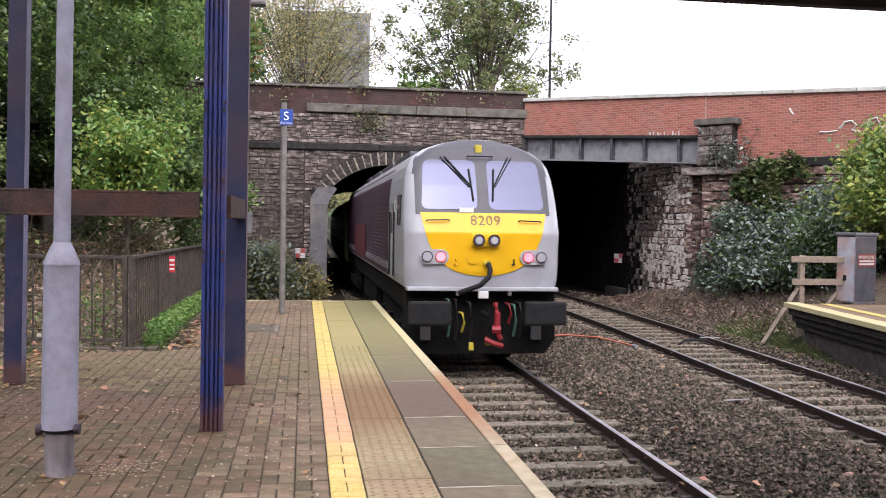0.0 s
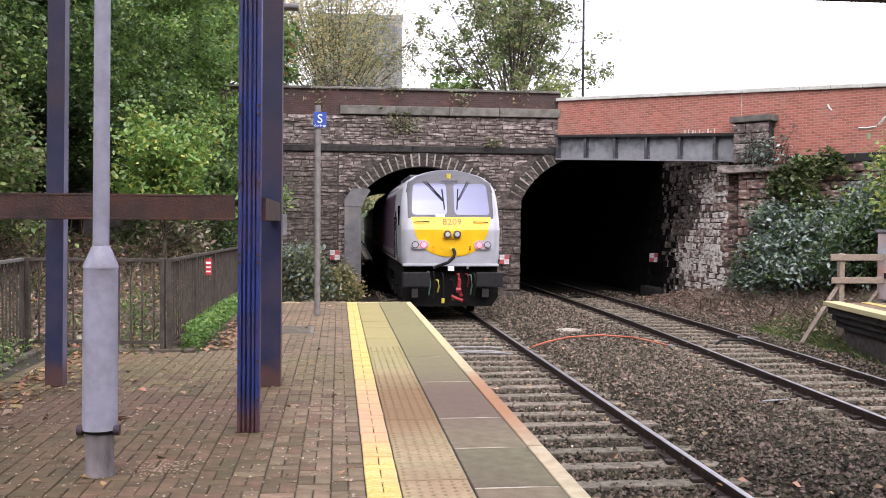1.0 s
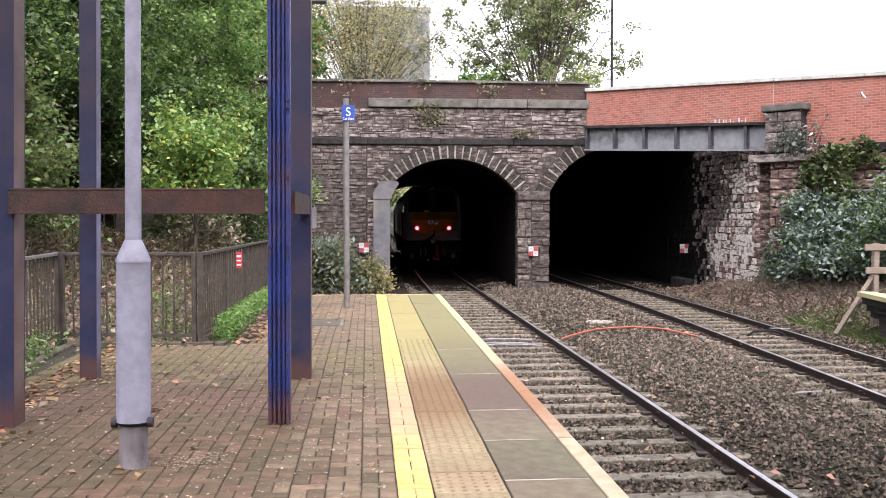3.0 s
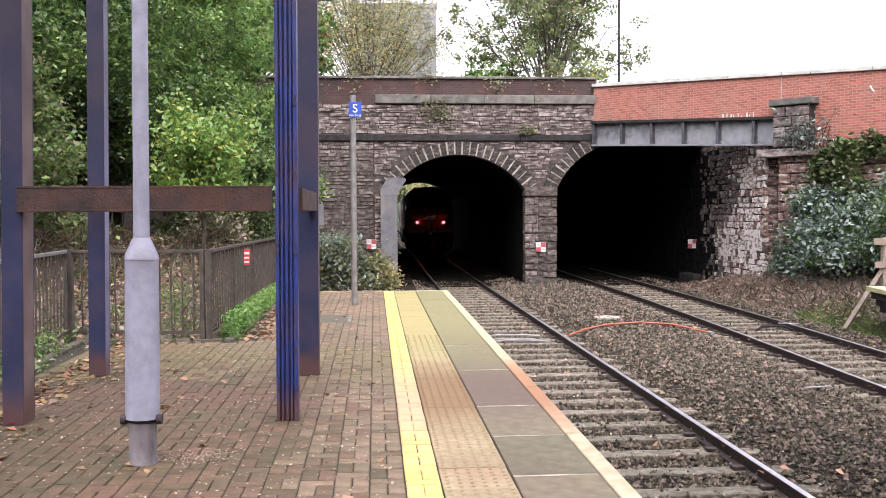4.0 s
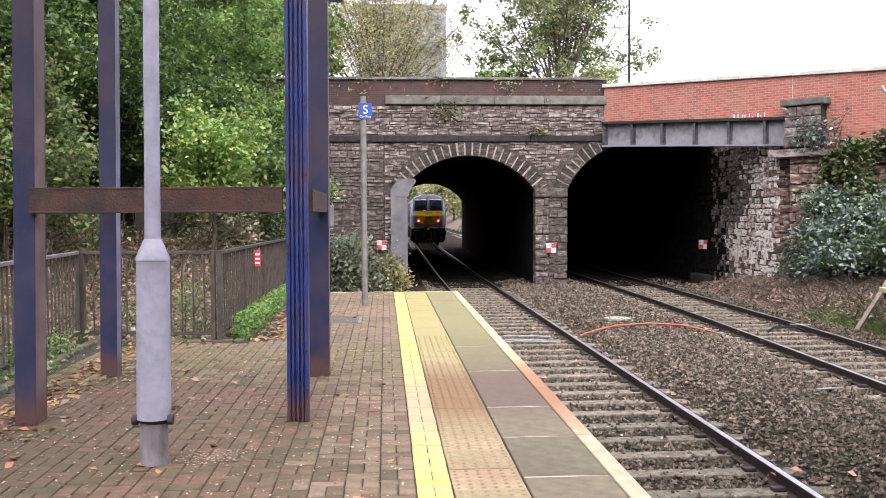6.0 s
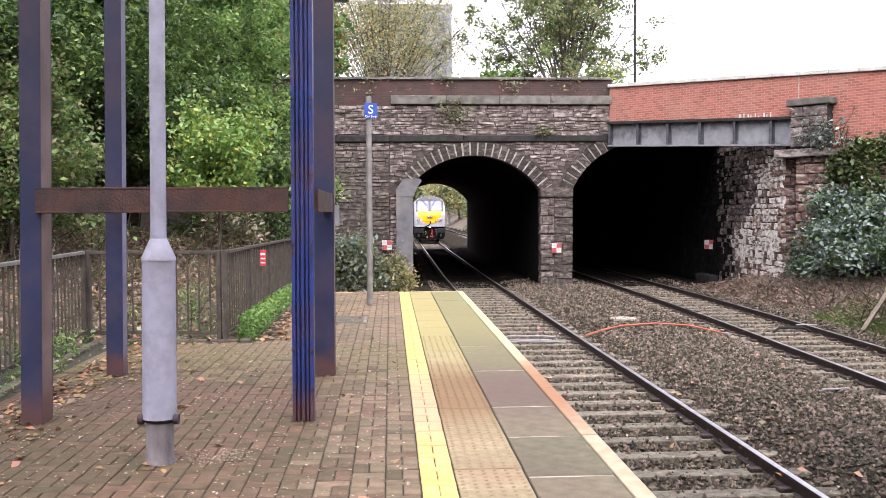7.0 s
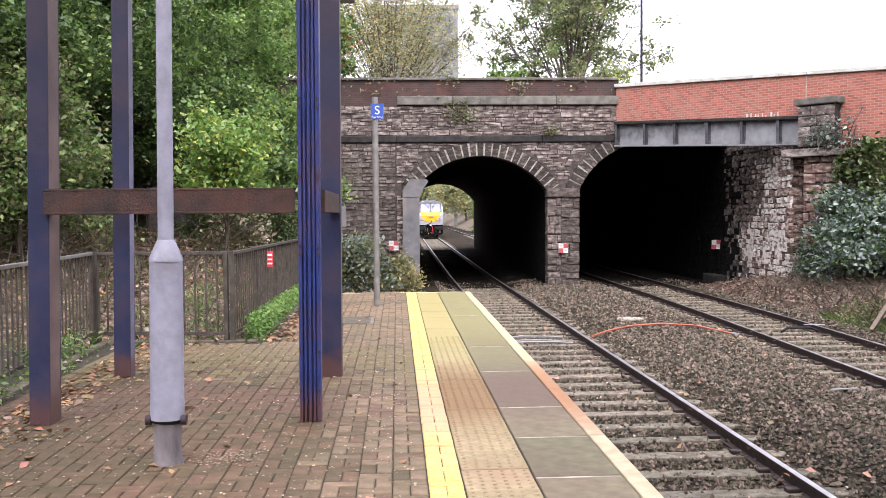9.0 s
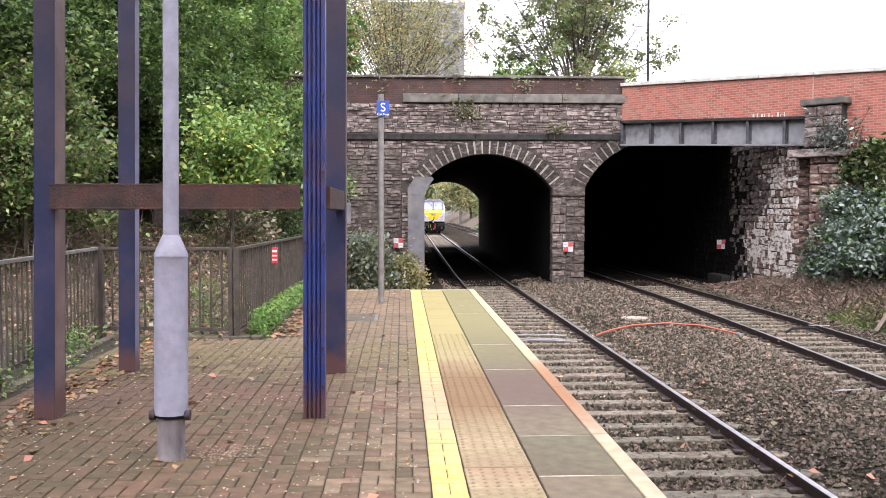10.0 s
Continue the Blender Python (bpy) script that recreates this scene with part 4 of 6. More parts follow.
def loco():
    t = thing("locomotive", "silver and yellow diesel locomotive with two lit red tail lamps", "locomotive")

    # cross-section of the body at height z: half width and set-back of the cab front
    def half(z):
        return float(np.interp(z, [1.40, 1.55, 2.5, 3.0, 3.35, 3.54, 3.71, 3.86, 3.97, 4.05], [1.31, 1.345, 1.36, 1.345, 1.31, 1.265, 1.165, 0.96, 0.67, 0.33]))

    def back(z):
        return float(np.interp(z, [1.4, 1.75, 2.39, 2.75, 3.2, 3.6, 3.88, 4.05], [0.0, -0.05, -0.06, 0.085, 0.28, 0.48, 0.66, 0.9]))

    zs = [1.45, 1.62, 1.85, 2.1, 2.34, 2.38, 2.42, 2.55, 2.75, 2.95, 3.15, 3.35, 3.45, 3.54, 3.63, 3.71, 3.79, 3.86, 3.92, 3.97, 4.02, 4.05]

    # body shell: rounded nose lofted from the front plane into the sides
    def nose_rows():
        rows = []
        us = np.linspace(-1, 1, 25)
        for z in zs:
            h = half(z)
            row = []
            for u in us:
                k = abs(u)
                rnd = 0.20 * max(0, (k - 0.80) / 0.20) ** 2.2
                row.append((h * u, back(z) + rnd + 0.05 * k * k, z))
            rows.append(row)
        return rows, us
    rows, us = nose_rows()
    n = len(us)
    verts = [p for r in rows for p in r]

    # finer front sheet so that the painted areas have smooth borders
    def front_y(u, z):
        k = abs(u)
        return back(z) + 0.20 * max(0, (k - 0.80) / 0.20) ** 2.2 + 0.05 * k * k

    def sheet(name, x_lo, x_hi, z_lo, z_hi, proud, material, shape, label="", nx=40, nz=28):
        """A painted area of the cab front: cells of a grid whose corners are pulled to the outline given by shape(z) -> half width."""
        v, f = [], []
        for j in range(nz + 1):
            z = z_lo + (z_hi - z_lo) * j / nz
            w0, w1 = shape(z)
            for i in range(nx + 1):
                x = w0 + (w1 - w0) * i / nx
                u = max(-1, min(1, x / half(z)))
                v.append((x, front_y(u, z) - proud, z))
        for j in range(nz):
            for i in range(nx):
                q = j * (nx + 1) + i
                f.append((q, q + 1, q + nx + 2, q + nx + 1))
        return pydata(name, v, f, material, t, label, smooth=True)

    body_faces = []
    for j in range(len(zs) - 1):
        for i in range(n - 1):
            q = j * n + i
            body_faces.append((q, q + 1, q + n + 1, q + n))
    # sides, 20.9 m back
    for side in (0, n - 1):
        base = len(verts)
        for y in (2.9, 20.9):
            verts += [((-1 if side == 0 else 1) * half(z), y, z) for z in zs]
        m = len(zs)
        for j in range(m - 1):
            a, b = j * n + side, (j + 1) * n + side
            body_faces.append((a, b, base + j + 1, base + j))
            body_faces.append((base + j, base + j + 1, base + m + j + 1, base + m + j))
    # roof and rear
    top = (len(zs) - 1) * n
    m = len(zs)
    lt, rt = len(verts) - 4 * m + m - 1, len(verts) - 2 * m + m - 1
    body_faces.append((top, *range(top + 1, top + n), rt, lt))
    body_faces.append((lt, rt, rt + m, lt + m))
    body_faces.append(tuple(range(len(verts) - 3 * m, len(verts) - 2 * m)) + tuple(range(len(verts) - 1, len(verts) - m - 1, -1)))
    shell = pydata("body", verts, body_faces, M["loco_silver"], t, "silver-grey painted body shell")
    for p in shell.data.polygons[:(len(zs) - 1) * (n - 1)]:
        p.use_smooth = True
    # darker livery on the long sides behind the cab
    for s in (-1, 1):
        lz = [1.5, 2.5, 3.0, 3.35, 3.6, 3.76]
        lv = [(s * (half(z) + 0.008), y, z) for y in (3.1, 20.85) for z in lz]
        pydata("side_livery", lv, [(k, k + 1, k + 7, k + 6) for k in range(5)], M["loco_purple"], t, "dark purple side panel")
        for k in range(16):
            z = 1.66 + k * 0.08
            part("stripe", B(s * 1.374 - 0.003, s * 1.374 + 0.003, 3.4, 9.0 - k * 0.2, z, z + 0.02), M["loco_mauve"], t, "fine mauve stripe")
        part("red_flash", B(s * 1.374 - 0.003, s * 1.374 + 0.003, 10.0, 15.0, 1.6, 2.5), M["loco_red"], t, "dark red flash")
        d = part("cab_door", B(s * 1.362 - 0.012, s * 1.362 + 0.012, 1.75, 2.4, 1.5, 3.0, bevel=0.01), M["loco_silver"], t)
        part("door_window", B(s * 1.377 - 0.004, s * 1.377 + 0.004, 1.85, 2.3, 2.35, 2.9), M["windscreen"], d)
        for yy in (1.68, 2.47):
            part("handrail", T([(s * 1.39, yy, 1.55), (s * 1.39, yy, 2.75)], 0.016, 6), M["black"], t)
        part("cab_side_window", B(s * 1.35 - 0.012, s * 1.35 + 0.012, 0.75, 1.35, 2.5, 3.05, bevel=0.01), M["windscreen"], t)
    sheet("roof_front", 0, 0, 3.40, 4.045, 0.006, M["loco_grey"], lambda z: (-half(z) * 0.93, half(z) * 0.93), "dark grey cab roof front")

    sheet("window_surround", 0, 0, 2.70, 3.72, 0.008, M["loco_grey"], lambda z: (-min(1.17, half(z) * 0.965), min(1.17, half(z) * 0.965)), "dark grey windscreen surround")

    def bowl(z):
        w = float(np.interp(z, [1.662, 1.69, 1.73, 1.80, 1.9, 2.0, 2.12, 2.28, 2.45, 2.76], [0.1, 0.32, 0.47, 0.62, 0.75, 0.84, 0.91, 0.98, 1.03, 1.10]))
        return (-w, w)
    sheet("yellow_panel", 0, 0, 1.662, 2.735, 0.012, M["loco_yellow"], bowl, "bright yellow front panel", nz=44)
    # windscreens with rounded corners
    for s in (-1, 1):
        def pane(z, s=s):
            lo, hi, zl, zh, r = 0.10, 1.07, 2.79, 3.66, 0.11
            hi -= 0.06 * (z - zl) / (zh - zl)
            d = max(0, (zl + r) - z, z - (zh - r))
            c = r - math.sqrt(max(0, r * r - d * d))
            a, b = lo + c, hi - c
            return (a, b) if s > 0 else (-b, -a)
        sheet("windscreen", 0, 0, 2.792, 3.658, 0.017, M["windscreen"], pane, "pale sky-reflecting windscreen", nx=14, nz=30)
        # wiper: arm and blade
        def on(x, z, p=0.05):
            return (x, front_y(max(-1, min(1, x / half(z))), z) - p, z)
        w = part("wiper", T([on(s * 0.55 * (1.15 if s < 0 else 0.9), 3.72), on(s * 0.2, 3.2)], 0.014, 6), M["black"], t)
        part("second_arm", T([on(s * 0.62 * (1.15 if s < 0 else 0.9), 3.72), on(s * 0.23, 3.2)], 0.01, 6), M["black"], w)
        part("blade", T([on(s * 0.22, 3.5, 0.04), on(s * 0.17, 2.95, 0.04)], 0.016, 6), M["black"], w)
        # grab handles
        part("grab_handle", T([on(s * 0.6, 2.60, 0.02), on(s * 0.62, 2.61, 0.07), on(s * 0.98, 2.6, 0.07), on(s * 1.0, 2.59, 0.02)], 0.012, 6), M["black"], t)
    part("roof_handle", T([on(-0.22, 3.73, 0.02), on(-0.22, 3.73, 0.08), on(0.22, 3.73, 0.08), on(0.22, 3.73, 0.02)], 0.013, 6), M["black"], t)
    for yb in (4.5, 8.5, 12.5, 16.5):
        part("roof_hatch", B(-0.8, 0.8, yb, yb + 3.2, 3.95, 4.1, bevel=0.04), M["loco_grey"], t)
    part("white_notice", B(-0.42, -0.18, front_y(0.2, 2.77) - 0.04, front_y(0.2, 2.77) - 0.015, 2.74, 2.82), M["sign_white"], t)
    part("marker_panel", B(-0.07, 0.05, front_y(0, 3.86) - 0.06, front_y(0, 3.86) + 0.1, 3.80, 3.94, bevel=0.01), M["hose_yellow"], t, "small yellow roof marker")
    # running number
    cu = bpy.data.curves.new("running_number", "FONT")
    cu.body, cu.size, cu.align_x, cu.extrude = "8209", 0.25, "CENTER", 0.003
    cu.space_character = 1.08
    tx = new("text_tmp", cu)
    bpy.context.view_layer.update()
    me = bpy.data.meshes.new_from_object(tx)
    bpy.data.objects.remove(tx)
    num = new("running_number", me)
    me.materials.clear()
    me.materials.append(M["ink"])
    num.parent = t
    num.matrix_basis = pose(0.02, front_y(0, 2.53) - 0.02, 2.53, 70, 0, 0)
    num["label"] = "dark running number 8209"
    # headlamp pair
    hl = part("headlamp_plate", B(-0.24, 0.24, -0.085, -0.03, 2.15, 2.39, bevel=0.02), M["loco_yellow"], t)
    for x in (-0.12, 0.14):
        h = part("headlamp", disc(bmesh.new(), (x, -0.12, 2.27), 0.105, 0.14), M["chrome"], t, "round chromed headlamp")
        part("reflector", disc(bmesh.new(), (x, -0.192, 2.27), 0.084, 0.015), M["loco_grey"], h)
        part("lens", disc(bmesh.new(), (x, -0.203, 2.27), 0.06, 0.015), M["lamp_clear"], h)
    # tail lamp clusters
    for s in (-1, 1):
        c = bmesh.new()
        pts = []
        for k in range(24):
            a = 2 * math.pi * k / 24
            pts.append((s * 0.86 + (0.12 if math.cos(a) > 0 else -0.12) + 0.125 * math.cos(a), 1.985 + 0.125 * math.sin(a)))
        prism(c, pts, -0.085, 0.05)
        cl = part("tail_lamp", c, M["loco_silver"], t, "oval silver tail lamp housing")
        part("lamp_rim", disc(bmesh.new(), (s * 0.985, -0.09, 1.985), 0.098, 0.03), M["loco_grey"], cl)
        part("marker_lens", disc(bmesh.new(), (s * 0.985, -0.108, 1.985), 0.075, 0.02), M["loco_silver"], cl)
        part("lamp_rim", disc(bmesh.new(), (s * 0.755, -0.09, 1.985), 0.095, 0.03), M["loco_grey"], cl)
        part("red_lamp", disc(bmesh.new(), (s * 0.755, -0.11, 1.985), 0.078, 0.02), M["lamp_red"], cl, "glowing red tail lamp")
        part("lamp_iron", T([(s * 0.5, -0.03, 1.86), (s * 0.5, -0.12, 1.86), (s * 0.5, -0.12, 1.95)], 0.022, 6), M["loco_yellow" if s < 0 else "black"], t)
    part("round_cover", disc(bmesh.new(), (-0.21, -0.075, 1.965), 0.1, 0.03), M["loco_yellow"], t)
    part("socket", disc(bmesh.new(), (0.04, -0.12, 1.88), 0.06, 0.14), M["hose_yellow"], t)
    part("jumper_cable", T([(0.04, -0.2, 1.87), (0.06, -0.3, 1.78), (0.03, -0.34, 1.66), (-0.12, -0.34, 1.52), (-0.33, -0.3, 1.44), (-0.46, -0.22, 1.38)], 0.045, 10), M["black"], t, smooth=True)
    # skirt, buffer beam, buffers
    part("skirt", prism(bmesh.new(), [(-1.3, 1.44), (-1.33, 0.55), (-1.15, 0.3), (1.15, 0.3), (1.33, 0.55), (1.3, 1.44)], 0.2, 0.6), M["under"], t, "grimy black buffer beam and plough")
    part("nose_lip", B(-1.31, 1.31, -0.05, 0.3, 1.40, 1.47, bevel=0.02), M["loco_silver"], t)
    for s in (-1, 1):
        bf = part("buffer", disc(bmesh.new(), (s * 0.96, -0.1, 1.05), 0.17, 0.7), M["under"], t)
        part("buffer_head", B(s * 0.98 - 0.36, s * 0.98 + 0.36, -0.50, -0.40, 0.86, 1.26, bevel=0.04), M["black"], bf)
        part("step_plate", B(s * 0.97 - 0.085, s * 0.97 + 0.085, 0.1, 0.2, 0.55, 0.78, bevel=0.01), M["duct"], t, "pale grey step plate")
        part("lamp_bracket", B(s * 0.45 - 0.025, s * 0.45 + 0.025, -0.08, 0.02, 1.33, 1.4), M["duct"], t)
    part("data_plate", B(-0.09, 0.08, -0.07, 0.02, 1.28, 1.4, bevel=0.01), M["sign_white"], t)
    part("coupling_hook", T([(0, 0.05, 1.02), (0, -0.3, 1.02), (0.0, -0.4, 0.98), (0, -0.36, 0.88)], 0.05, 8), M["under"], t)
    part("coupling_link", T([(0.17, -0.2, 1.2), (0.19, -0.32, 1.05), (0.18, -0.32, 0.75), (0.25, -0.3, 0.62)], 0.05, 8), M["hose_red"], t, "red screw coupling link")
    part("coupling_link", T([(-0.02, -0.3, 0.62), (0.12, -0.34, 0.55), (0.28, -0.32, 0.5)], 0.045, 8), M["hose_red"], t, "red screw coupling link")
    part("coupling_screw", T([(0.1, -0.32, 0.78), (0.24, -0.34, 0.78)], 0.07, 8), M["hose_red"], t)
    for x, mt, z0, z1 in ((0.43, "hose_red", 1.18, 0.85), (0.52, "hose_green", 1.16, 0.62), (-0.38, "hose_yellow", 1.02, 0.7), (-0.62, "hose_green", 1.25, 0.62), (0.62, "black", 1.2, 0.6), (-0.5, "black", 1.25, 0.55), (-0.25, "black", 1.2, 0.5)):
        part("brake_hose", T([(x, 0.2, z0), (x + 0.03, 0.02, z0), (x + 0.05, -0.05, (z0 + z1) / 2), (x + 0.02, 0.03, z1)], 0.022, 8), M[mt], t, smooth=True)
    part("hose_tap", B(-0.28, -0.2, -0.26, -0.2, 0.42, 0.55, bevel=0.01), M["hose_yellow"], t)
    part("hose_tap", B(0.0, 0.1, -0.26, -0.2, 0.5, 0.58, bevel=0.01), M["hose_yellow"], t)
    # bogies
    part("underframe", B(-1.25, 1.25, 0.5, 20.8, 1.0, 1.46), M["under"], t)
    part("fuel_tank", B(-1.2, 1.2, 8, 13, 0.35, 1.0, bevel=0.08), M["under"], t)
    for yb in (3.6, 17.0):
        bo = part("bogie_frame", B(-1.2, 1.2, yb - 2.4, yb + 2.4, 0.55, 0.95, bevel=0.05), M["under"], t)
        for k in (-1.75, 0, 1.75):
            for s in (-0.8, 0.8):
                part("wheel", disc(bmesh.new(), (s, yb + k, 0.5), 0.5, 0.13, "x", 24), M["under"], bo)
            for s in (-1.2, 1.2):
                part("axle_box", B(s - 0.12, s + 0.12, yb + k - 0.2, yb + k + 0.2, 0.38, 0.72, bevel=0.03), M["under"], bo)
    part("cab_step", B(-1.32, -1.1, 1.7, 2.4, 0.5, 0.56), M["under"], t)
    return t


def coach(label):
    c = thing("railway_coach", label, "railway coach", "coaches of the train")
    prof = [(-1.36, 1.0), (-1.4, 1.7), (-1.4, 2.4), (-1.33, 3.1), (-1.1, 3.5), (-0.6, 3.78), (0, 3.85), (0.6, 3.78), (1.1, 3.5), (1.33, 3.1), (1.4, 2.4), (1.4, 1.7), (1.36, 1.0)]
    part("body", prism(bmesh.new(), prof, 0, 22.6), M["coach_green"], c, smooth=False)
    for s in (-1, 1):
        part("band", B(s * 1.395 - 0.012, s * 1.395 + 0.012, 0.3, 22.3, 1.75, 1.98), M["coach_cream"], c)
        part("door", B(s * 1.39 - 0.022, s * 1.39 + 0.022, 0.5, 1.3, 1.1, 3.0, bevel=0.01), M["coach_cream"], c)
        part("red_light", B(s * 1.40 - 0.02, s * 1.40 + 0.02, 1.5, 1.6, 2.75, 2.95), M["sign_red"], c)
        for k in range(9):
            y = 2.4 + k * 2.15
            part("window", B(s * 1.375 - 0.03, s * 1.375 + 0.03, y, y + 1.5, 2.1, 2.85, bevel=0.02), M["coach_glass"], c)
    part("gangway", B(-0.5, 0.5, -0.55, 0, 1.1, 3.3, bevel=0.03), M["black"], c)
    part("underframe", B(-1.2, 1.2, 0.3, 22.3, 0.6, 1.0), M["under"], c)
    for yb in (3.2, 19.4):
        bo = part("bogie_frame", B(-1.1, 1.1, yb - 1.6, yb + 1.6, 0.45, 0.75, bevel=0.04), M["under"], c)
        for k in (-1.2, 1.2):
            for s in (-0.8, 0.8):
                part("wheel", disc(bmesh.new(), (s, yb + k, 0.46), 0.46, 0.13, "x", 20), M["under"], bo)
    return c


LOCO = loco()
COACH1 = coach("pale green railway coach with cream doors, coupled to the locomotive")
COACH2 = coach("pale green railway coach with cream doors, further along the train")
COACH3 = coach("pale green railway coach with cream doors, beyond the tunnel")
COACH4 = coach("pale green railway coach with cream doors, near the train's head")


# ---- things on the platform ----
def leaning(ob, deg):
    """Old posts stand slightly out of true."""
    ob.matrix_world = ob.matrix_world @ Matrix.Rotation(radians(deg), 4, "Y")


def ribbed_post():
    p = thing("canopy_post", "blue ribbed steel canopy post with rust at its foot", "post", "posts of the old shelter", at=(-0.68, 7.27, 0))
    part("web", B(-0.08, 0.08, -0.05, 0.06, 0, 4.2), M["blue"], p)
    for x, w in ((-0.07, 0.014), (-0.035, 0.009), (0.0, 0.011), (0.034, 0.009), (0.068, 0.016)):
        part("rib", B(x - w, x + w, -0.09, -0.05, 0, 4.2, bevel=0.006), M["blue"], p)
    bolt = mesh_of("bolt", disc(bmesh.new(), (0, 0, 0), 0.012, 0.02, "y", 8), M["rust"])
    for z in (0.25, 0.55, 1.3, 1.36, 1.9, 2.43, 2.49):
        for x in (-0.07, 0.068):
            o = new("bolt", bolt)
            o.parent = p
            o.matrix_basis = pose(x, -0.094, z)
    leaning(p, 0.3)
    return p


def box_post(at, label, w=0.2, lean=0.5, d=0.2, flank="rusty_flank"):
    p = thing("canopy_post", label, "post", "posts of the old shelter", at=at)
    h = w / 2
    part("web", B(-0.012, 0.012, -d / 2 + 0.012, d / 2 - 0.012, 0, 4.2), M["dull_blue"], p)
    part("flange", B(-h, h, -d / 2, -d / 2 + 0.015, 0, 4.2, bevel=0.003), M["dull_blue"], p)
    part("flange", B(-h, h, d / 2 - 0.015, d / 2, 0, 4.2, bevel=0.003), M["dull_blue"], p)
    # the lit side of the post is painted by this lighter plate
    part("side_plate", B(h - 0.014, h, -d / 2 + 0.016, d / 2 - 0.016, 0.0, 4.2), M[flank], p, "side plate in a lighter tone for the light falling on it")
    leaning(p, lean)
    return p


ribbed_post()
box_post((-0.66, 9.3, 0), "dull blue steel shelter post beside the ribbed post", 0.2, 0.3)
box_post((-2.75, 7.35, 0), "dull blue steel shelter post with rusty flank", 0.155, 0.9, 0.24)
box_post((-2.745, 9.45, 0), "dull blue steel shelter post near the fence", 0.16, 0.7, 0.17, "pale_flank")


def crossbeams():
    c = thing("crossbeam", "rust-brown steel crossbeam bolted between the shelter posts", "beam", "beams of the old shelter")
    part("beam_web", B(-2.67, -0.78, 7.19, 7.23, 1.635, 1.795), M["rust"], c)
    part("beam_flange", B(-2.67, -0.78, 7.187, 7.30, 1.795, 1.812, bevel=0.004), M["rust"], c)
    part("beam_flange", B(-2.67, -0.78, 7.187, 7.30, 1.618, 1.635, bevel=0.004), M["rust"], c)
    d = thing("crossbeam", "rust-stained steel side beam of the old shelter", "beam", "beams of the old shelter")
    part("beam_web", B(-0.66, -0.56, 7.36, 9.18, 1.62, 1.80, bevel=0.006), M["rust"], d)
    e = thing("crossbeam", "rust-brown steel rear crossbeam of the old shelter", "beam", "beams of the old shelter")
    part("beam_web", B(-2.58, -0.78, 9.34, 9.42, 3.95, 4.15, bevel=0.006), M["rust"], e)
    f = thing("crossbeam", "rust-brown steel side beam of the old shelter", "beam", "beams of the old shelter")
    part("beam_web", B(-2.74, -2.64, 7.42, 9.26, 1.62, 1.80, bevel=0.006), M["rust"], f)


crossbeams()


def lamp_column():
    p = thing("lamp_column", "grey-lilac painted steel lamp column with a wide base", "lamp column", at=(-1.5, 6.07, 0))
    prof = [(0.10, 0), (0.098, 0.02), (0.088, 0.04), (0.087, 0.16), (0.088, 0.24), (0.09, 0.29)]
    part("foot", T([(0, 0, z) for r, z in prof], [r for r, z in prof], 28), M["galv_rough"], p, "scuffed mortar-stained foot", smooth=False)
    part("collar_gap", T([(-0.004, 0, 0.27), (-0.002, 0, 0.3)], [0.096, 0.1], 28), M["black"], p)
    for sx in (-1, 1):
        part("collar_lug", disc(bmesh.new(), (sx * 0.112, -0.03, 0.288), 0.033, 0.035, "x", 14), M["foot"], p, "dark round hinge bolt")
    part("base_tube", T([(0, 0, 0.292), (0, 0, 0.3), (0, 0, 1.31)], [0.11, 0.108, 0.104], 28), M["galv"], p)
    part("shoulder", T([(0, 0, 1.31), (0, 0, 1.33), (0, 0, 1.43), (0, 0, 1.45)], [0.108, 0.106, 0.062, 0.052], 28), M["galv"], p)
    part("shaft", T([(0, 0, 1.44), (0, 0, 5.2)], [0.05, 0.046], 24), M["galv"], p)
    for o in p.children:
        for f in o.data.polygons:
            f.use_smooth = len(f.vertices) == 4 and o.name.split(".")[0] != "access_door"
    leaning(p, 0.55)


lamp_column()


def lettering(name, words, size, material, parent):
    cu = bpy.data.curves.new(name, "FONT")
    cu.body, cu.size, cu.align_x, cu.extrude = words, size, "CENTER", 0.002
    tx = new("text_tmp", cu)
    bpy.context.view_layer.update()
    me = bpy.data.meshes.new_from_object(tx)
    bpy.data.objects.remove(tx)
    me.materials.clear()
    me.materials.append(material)
    o = new(name, me)
    o.parent = parent
    return o


def stop_sign():
    p = thing("stop_marker", "grey pole with a small blue and white S sign", "sign", at=(-0.36, 16.3, 0))
    part("pole", T([(0, 0, 0), (0, 0, 3.64)], 0.052, 16), M["pole"], p, smooth=True)
    s = part("sign_plate", B(-0.07, 0.15, -0.075, -0.06, 3.25, 3.52, bevel=0.003), M["sign_blue"], p, "blue sign plate")
    o = lettering("sign_letter", "S", 0.21, M["sign_white"], s)
    o.matrix_basis = pose(0.04, -0.08, 3.335, 90, 0, 0)
    o = lettering("sign_words", "Car Stop", 0.055, M["sign_white"], s)
    o.matrix_basis = pose(0.04, -0.08, 3.268, 90, 0, 0)


stop_sign()


def lamp_post():
    p = thing("platform_lamp", "slim grey lamp post with a flat lamp head", "lamp post", at=(-1.13, 15.0, 0))
    part("post", T([(0, 0, -0.1), (0, 0, 4.98)], [0.05, 0.035], 12), M["pole"], p, smooth=True)
    part("lamp_head", B(-0.05, 0.50, -0.12, 0.12, 4.98, 5.06, bevel=0.03), M["duct"], p, "flat pale grey lamp head")
    part("junction_box", B(0.06, 0.32, -0.07, 0.02, 1.40, 1.74, bevel=0.015), M["duct"], p)


lamp_post()


